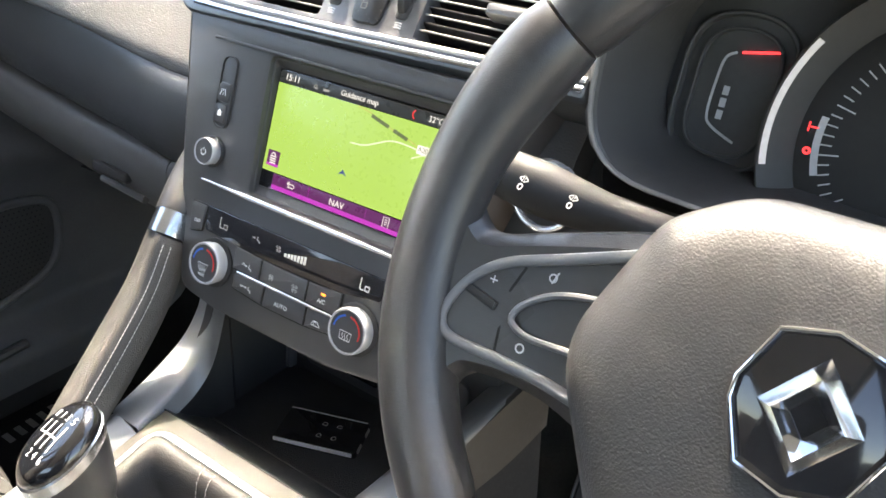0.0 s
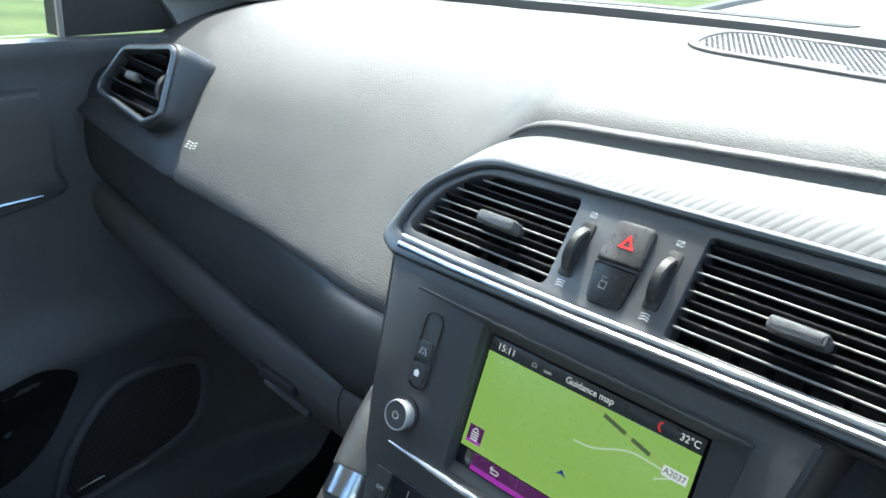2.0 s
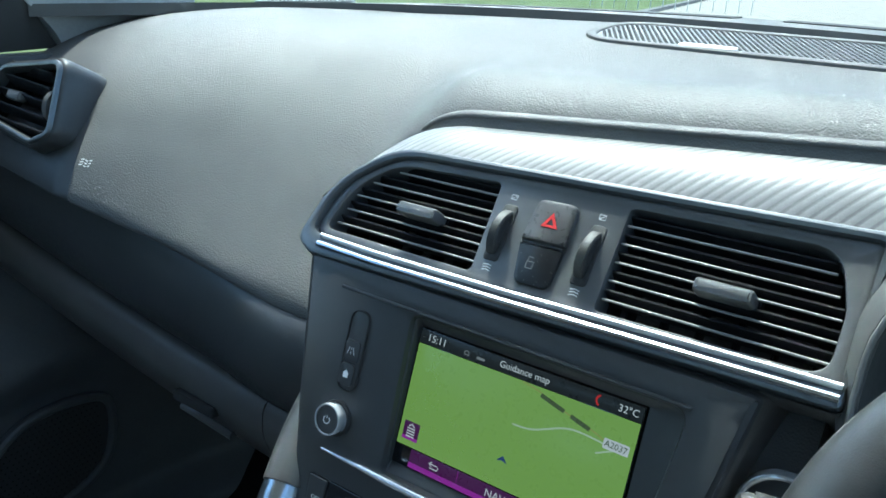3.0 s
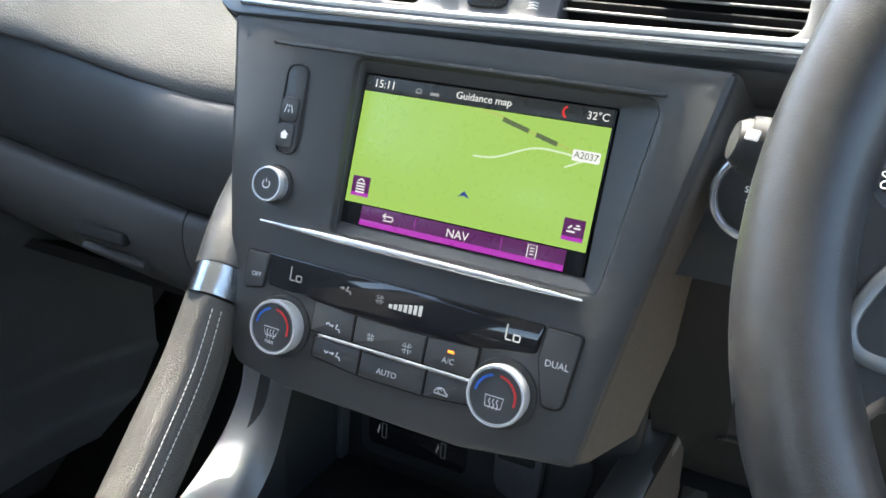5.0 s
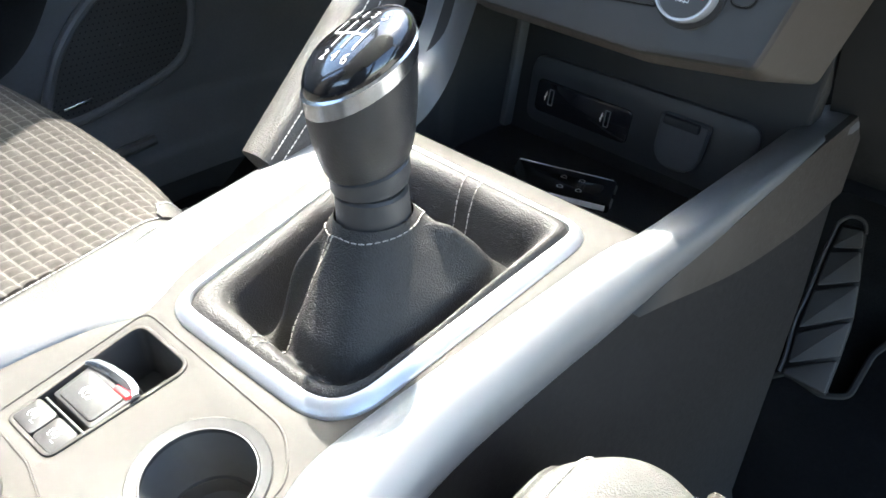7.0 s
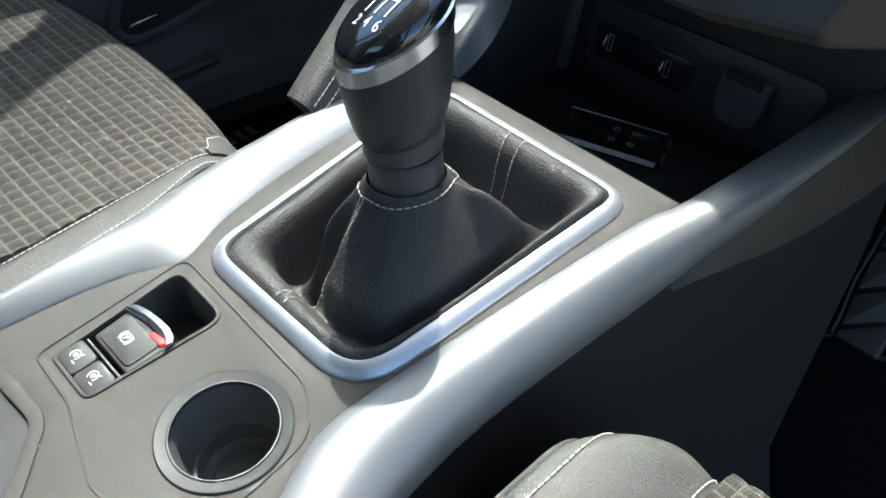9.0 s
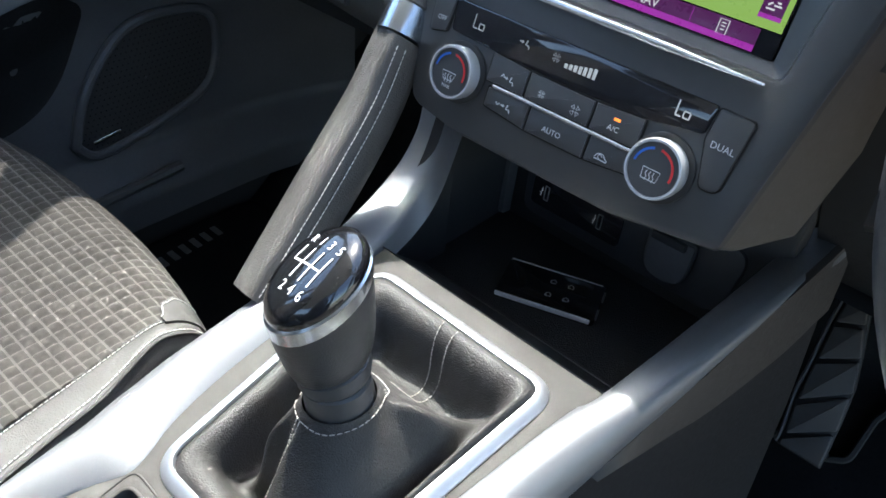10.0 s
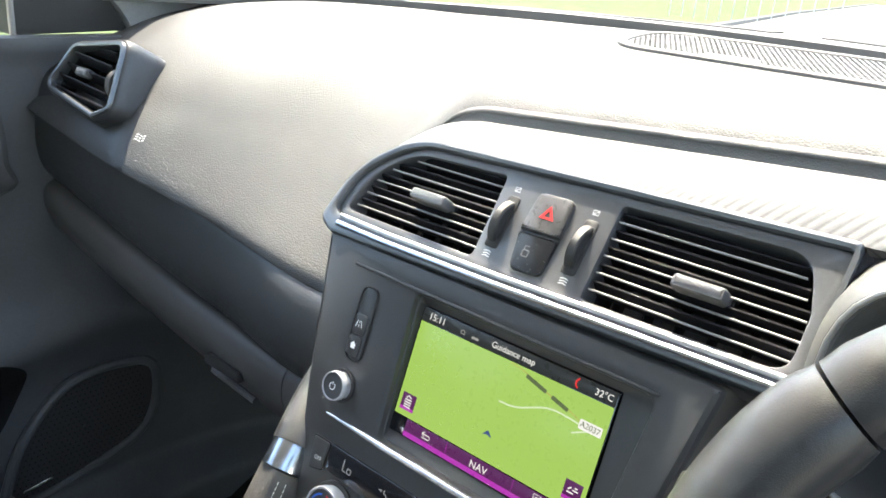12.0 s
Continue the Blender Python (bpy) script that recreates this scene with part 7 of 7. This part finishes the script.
def door(name, sgn, label):
    d = thing(name, pose(sgn * 0.72, 0, 0), label, "door")
    Y0, Y1 = -0.64, 0.40

    def card(a, b, dd):
        y = Y0 + (Y1 - Y0) * a
        z = 0.40 + 0.74 * b
        x = 0.0
        # shelf that swells above the speaker and sweeps up to the rear
        c = 0.735 + 0.05 * math.sin((y + 0.1) * 3) - max(0, y - 0.12) * 0.35
        x += 0.030 * math.exp(-((z - c) / 0.045) ** 2) * (1 if y < 0.24 else math.exp(-((y - 0.24) / 0.06) ** 2))
        # upper card leans in, sill rolls over
        x += 0.035 * max(0, (z - 0.78) / 0.36) ** 1.5
        x += 0.015 * math.exp(-((z - 1.135) / 0.02) ** 2)
        # lower bin
        x += 0.045 * max(0, min(1, (0.50 - z) / 0.05))
        # front end turns in to the dash
        x += 0.05 * max(0, (y - 0.17) / 0.23) ** 2
        return Vector((-sgn * (x - dd) , y, z))
    part("door_card", sheet(card, 90, 80, 0.03), DOOR_TRIM, d, "dark moulded door card", sharp=60)
    frame = [(-0.047, 0.535), (-0.022, 0.600), (0.02, 0.652), (0.06, 0.677), (0.12, 0.680), (0.172, 0.662), (0.174, 0.600), (0.145, 0.555), (0.06, 0.526), (-0.02, 0.512)]
    loopc = smooth_path([(0, y, z) for y, z in frame] + [(0, *frame[0])], 6)[:-1]

    def off(p, o):
        base = card((p.y - Y0) / (Y1 - Y0), (p.z - 0.40) / 0.74, 0)
        return base + Vector((-sgn * o, 0, 0))
    part("speaker_rim", tube([off(p, 0.005) for p in loopc], 0.0072, 10, closed=True), DOOR_TRIM, d, "rounded speaker rim")
    cen = Vector((0, 0.065, 0.60))
    part("speaker_mesh", loft([[off(cen + (p - cen) * f, 0.006) for p in loopc] for f in (1.0, 0.75, 0.5, 0.25, 0.02)], cap=False), FASCIA, d, "dark perforated speaker cover")
    dots = []
    for j in range(20):
        for i in range(26):
            p = Vector((0, -0.035 + i * 0.0075 + (j % 2) * 0.0037, 0.525 + j * 0.0078))
            if p.z < 0.525 + (p.y + 0.035) * 1.15 + 0.06 and p.z > 0.515 + max(0, p.y - 0.02) * 0.35 and p.z < 0.685 and p.y < 0.165:
                q = off(p, 0.0068)
                dots.append(([tuple(q + Vector((0, 0.0014 * math.cos(t), 0.0014 * math.sin(t)))) for t in (0, 1.57, 3.14, 4.71)], [(0, 1, 2, 3)]))
    tagged(part("perforations", joined(*dots), VOID, d, "fine dark perforations"), kind="stuff")
    part("speaker_badge", moved(box(-0.001, 0.001, -0.02, 0.02, -0.0025, 0.0025, 0.0008), Matrix.Translation(off(Vector((0, -0.005, 0.536)), 0.009)) @ pose(0, 0, 0, 8 , 0, 0)), CHROME_SATIN, d, "small plain metal badge")
    # no real hollow: a black sheet on the card paints the pocket's shade
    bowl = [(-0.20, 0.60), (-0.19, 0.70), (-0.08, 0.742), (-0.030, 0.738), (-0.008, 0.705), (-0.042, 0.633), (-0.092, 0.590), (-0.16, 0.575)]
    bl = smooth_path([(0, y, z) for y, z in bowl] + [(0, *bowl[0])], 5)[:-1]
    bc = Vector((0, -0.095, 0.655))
    part("door_pocket", loft([[off(bc + (p - bc) * f, o) for p in bl] for f, o in ((1.0, 0.003), (0.9, 0.001), (0.6, 0.0015), (0.05, 0.002))], cap=False), VOID, d, "flat black sheet painting the dark of a pocket")
    part("bin_lip", tube([off(Vector((0, -0.30 + 0.38 * k / 12, 0.452 + 0.018 * k / 12)), 0.010) for k in range(13)], 0.0075, 8), PLASTIC, d, "rounded lip of the door bin")
    hp = [(-0.30, 0.93), (-0.02, 0.955), (-0.004, 1.0), (-0.015, 1.075), (-0.05, 1.088), (-0.30, 1.07)]
    hl = smooth_path([(0, y, z) for y, z in hp] + [(0, *hp[0])], 5)[:-1]
    hcn = Vector((0, -0.16, 1.01))
    part("handle_surround", loft([[off(hcn + (p - hcn) * f, o) for p in hl] for f, o in ((1.0, 0.0), (0.98, 0.012), (0.93, 0.018), (0.6, 0.02), (0.05, 0.02))], cap=False), PLASTIC, d, "raised surround of the door handle")
    part("handle_trim", tube([off(Vector((0, -0.20 + 0.17 * k / 8, 0.955 + 0.012 * k / 8)), 0.021) for k in range(9)], 0.0028, 8), CHROME_SATIN, d, "thin silver line")
    return d


door("door_passenger", -1, "dark grey passenger door card with a round speaker cover")
for sgn in (-1,):
    win = solid("side_window", loft([[(sgn * 0.725, -0.62, 1.135), (sgn * 0.722, 0.03, 1.14), (sgn * 0.64, -0.02, 1.40), (sgn * 0.60, -0.16, 1.61), (sgn * 0.60, -0.66, 1.64)], [(sgn * 0.729, -0.62, 1.135), (sgn * 0.726, 0.03, 1.14), (sgn * 0.644, -0.02, 1.40), (sgn * 0.604, -0.16, 1.61), (sgn * 0.604, -0.66, 1.64)]]), GLASS, "clear side window glass", "window", kind="structure")
    win.visible_shadow = False
    solid("mirror_sail", loft([[(sgn * 0.712, 0.020, 1.138), (sgn * 0.712, 0.16, 1.142), (sgn * 0.702, 0.115, 1.21), (sgn * 0.66, 0.0, 1.36)], [(sgn * 0.75, 0.020, 1.138), (sgn * 0.75, 0.16, 1.142), (sgn * 0.74, 0.115, 1.21), (sgn * 0.70, 0.0, 1.36)]]), PLASTIC_DARK, "black triangular mirror base panel", "trim", kind="structure")
    solid("sail_edge", tube([(sgn * 0.711, 0.020, 1.138), (sgn * 0.66, -0.002, 1.36)], 0.004, 8), SLAT_EDGE, "pale edge of the window frame", "trim", kind="structure")

# ---- floor: mats, toe board, footrest, pedal ----
solid("toe_board", loft([[(x, 0.20, 0.345), (x, 0.62, 0.660), (x, 0.64, 0.60), (x, 0.24, 0.30)] for x in (-0.76, 0.78)]), CARPET, "black carpeted toe board", "floor", kind="structure")
pm = thing("floor_mat", pose(-0.42, -0.02, 0.345), "black velour passenger mat with a pale plain word mark", "floor mat")
part("velour", slab(arc_poly([(-0.27, -0.33, 0.04), (0.23, -0.33, 0.04), (0.20, 0.22, 0.04), (-0.27, 0.22, 0.04)], 6), 0.0, 0.009, 0.003), MAT_CLOTH, pm)
mat_edge = [(x, y, 0.0075) for x, y in arc_poly([(-0.27, -0.33, 0.04), (0.23, -0.33, 0.04), (0.20, 0.22, 0.04), (-0.27, 0.22, 0.04)], 6)]
part("piping", tube(mat_edge, 0.003, 6, closed=True), MAT_CLOTH, pm)
for k in range(6):
    part("mark_bar", slab(rrect(-0.236 + 0.0024 * k, 0.126 - 0.0198 * k, 0.024, 0.0095, 0.001, 3), 0.0085, 0.0100, 0.0004), GREY_TRIM, pm, "pale plain bar")
dm = thing("floor_mat", pose(0.38, -0.05, 0.345), "black velour driver mat with a piped edge", "floor mat")
dm_poly = arc_poly([(-0.245, -0.45, 0.04), (0.25, -0.45, 0.04), (0.25, 0.245, 0.03), (-0.245, 0.245, 0.03)], 6)
part("velour", slab(dm_poly, 0.0, 0.013, 0.003), MAT_CLOTH, dm)
part("piping", tube([(x, y, 0.012) for x, y in dm_poly], 0.0040, 6, closed=True), PIPING, dm)
TOE = frame_of((0, 0.20, 0.352), 1 / 0.75)
flap = arc_poly([(0.135, -0.02, 0.01), (0.60, -0.02, 0.01), (0.60, 0.240, 0.03), (0.300, 0.236, 0.02), (0.232, 0.232, 0.020), (0.214, 0.190, 0.03), (0.213, 0.136, 0.014), (0.190, 0.124, 0.02), (0.150, 0.130, 0.010), (0.132, 0.112, 0.014), (0.131, 0.05, 0.01)], 6)
upper = thing("toe_mat", TOE, "black velour mat flap on the toe board", "floor mat")
part("velour", slab(flap, 0.0, 0.014, 0.003), MAT_CLOTH, upper)
part("piping", tube([(x, y, 0.013) for x, y in flap], 0.0040, 6, closed=True), PIPING, upper)
FOOT_RUBBER = material("grey footrest rubber", (0.065, 0.064, 0.064), 0.6, bump=0.0003, grain=1200, style="leather")
rest = thing("footrest", frame_of((0.150, 0.222, 0.482), 0.70), "dark grey ribbed rubber footrest beside the console", "footrest")
REST_R = [(-0.03, 0.049), (0.009, 0.047), (0.045, 0.0435), (0.084, 0.038), (0.115, 0.029), (0.150, 0.0165), (0.167, 0.0105)]
REST_L = [(-0.03, 0.006), (0.010, 0.002), (0.073, -0.007), (0.146, -0.012), (0.167, -0.0125)]
rest_poly = arc_poly([(0.002, 0.006, 0.002), (0.0475, 0.006, 0.002), (0.0435, 0.045, 0.05), (0.038, 0.084, 0.05), (0.029, 0.115, 0.05), (0.0105, 0.170, 0.007), (-0.0125, 0.166, 0.007), (-0.007, 0.073, 0.05)], 5)
part("plate", loft([at(inset(rest_poly, 0.004), -0.09), at(inset(rest_poly, 0.001), -0.012), at(rest_poly, 0.0005), at(inset(rest_poly, 0.002), 0.0015)]), PLASTIC_DARK, rest)
bead = [(interp(REST_L, v)[0] - 0.0015, v, 0.003) for v in [0.008 + 0.0082 * k for k in range(20)]]
part("bead", tube(smooth_path(bead + [(-0.008, 0.1735, 0.003), (0.000, 0.176, 0.003), (0.008, 0.173, 0.003), (0.0125, 0.164, 0.003)], 3), 0.0019, 8), FOOT_RUBBER, rest, "raised rubber bead")
left_v, right_v = [0.0025, 0.0135, 0.049, 0.094, 0.134, 0.163], [0.004, 0.043, 0.082, 0.116, 0.146, 0.166]
for k in range(5):
    a0, a1, b0, b1 = left_v[k] + 0.0055, left_v[k + 1], right_v[k] + 0.004, right_v[k + 1]
    ul, ur = (lambda v: interp(REST_L, v)[0] + 0.0030), (lambda v: interp(REST_R, v)[0] - 0.001)
    tread = [(ul(a0), a0), (ur(b0), b0), (ur(b1), b1), (ul(a1), a1)]
    part("tread", slab(arc_poly([(x, v, 0.0025) for x, v in tread], 4), 0.0, 0.0062, 0.002), FOOT_RUBBER, rest)
pedal = thing("clutch_pedal", frame_of((0.262, 0.19, 0.66), 0.8), "ribbed black clutch pedal on a steel arm", "pedal")
ped_poly = rrect(0.0, 0.0, 0.058, 0.060, 0.014, 6)
part("pad", slab(ped_poly, -0.012, 0.004, 0.003), RUBBER, pedal)
for k in range(4):
    part("rib", moved(box(-0.026 + 0.002 * k, 0.026 - 0.002 * k, -0.0022, 0.0022, 0, 0.004, 0.001), pose(0, -0.02 + 0.0135 * k, 0.003)), PLASTIC, pedal)
part("arm", tube([(0, 0, -0.01), (0.0, 0.06, -0.03), (0.0, 0.16, -0.03)], 0.009, 8), PLASTIC_DARK, pedal)
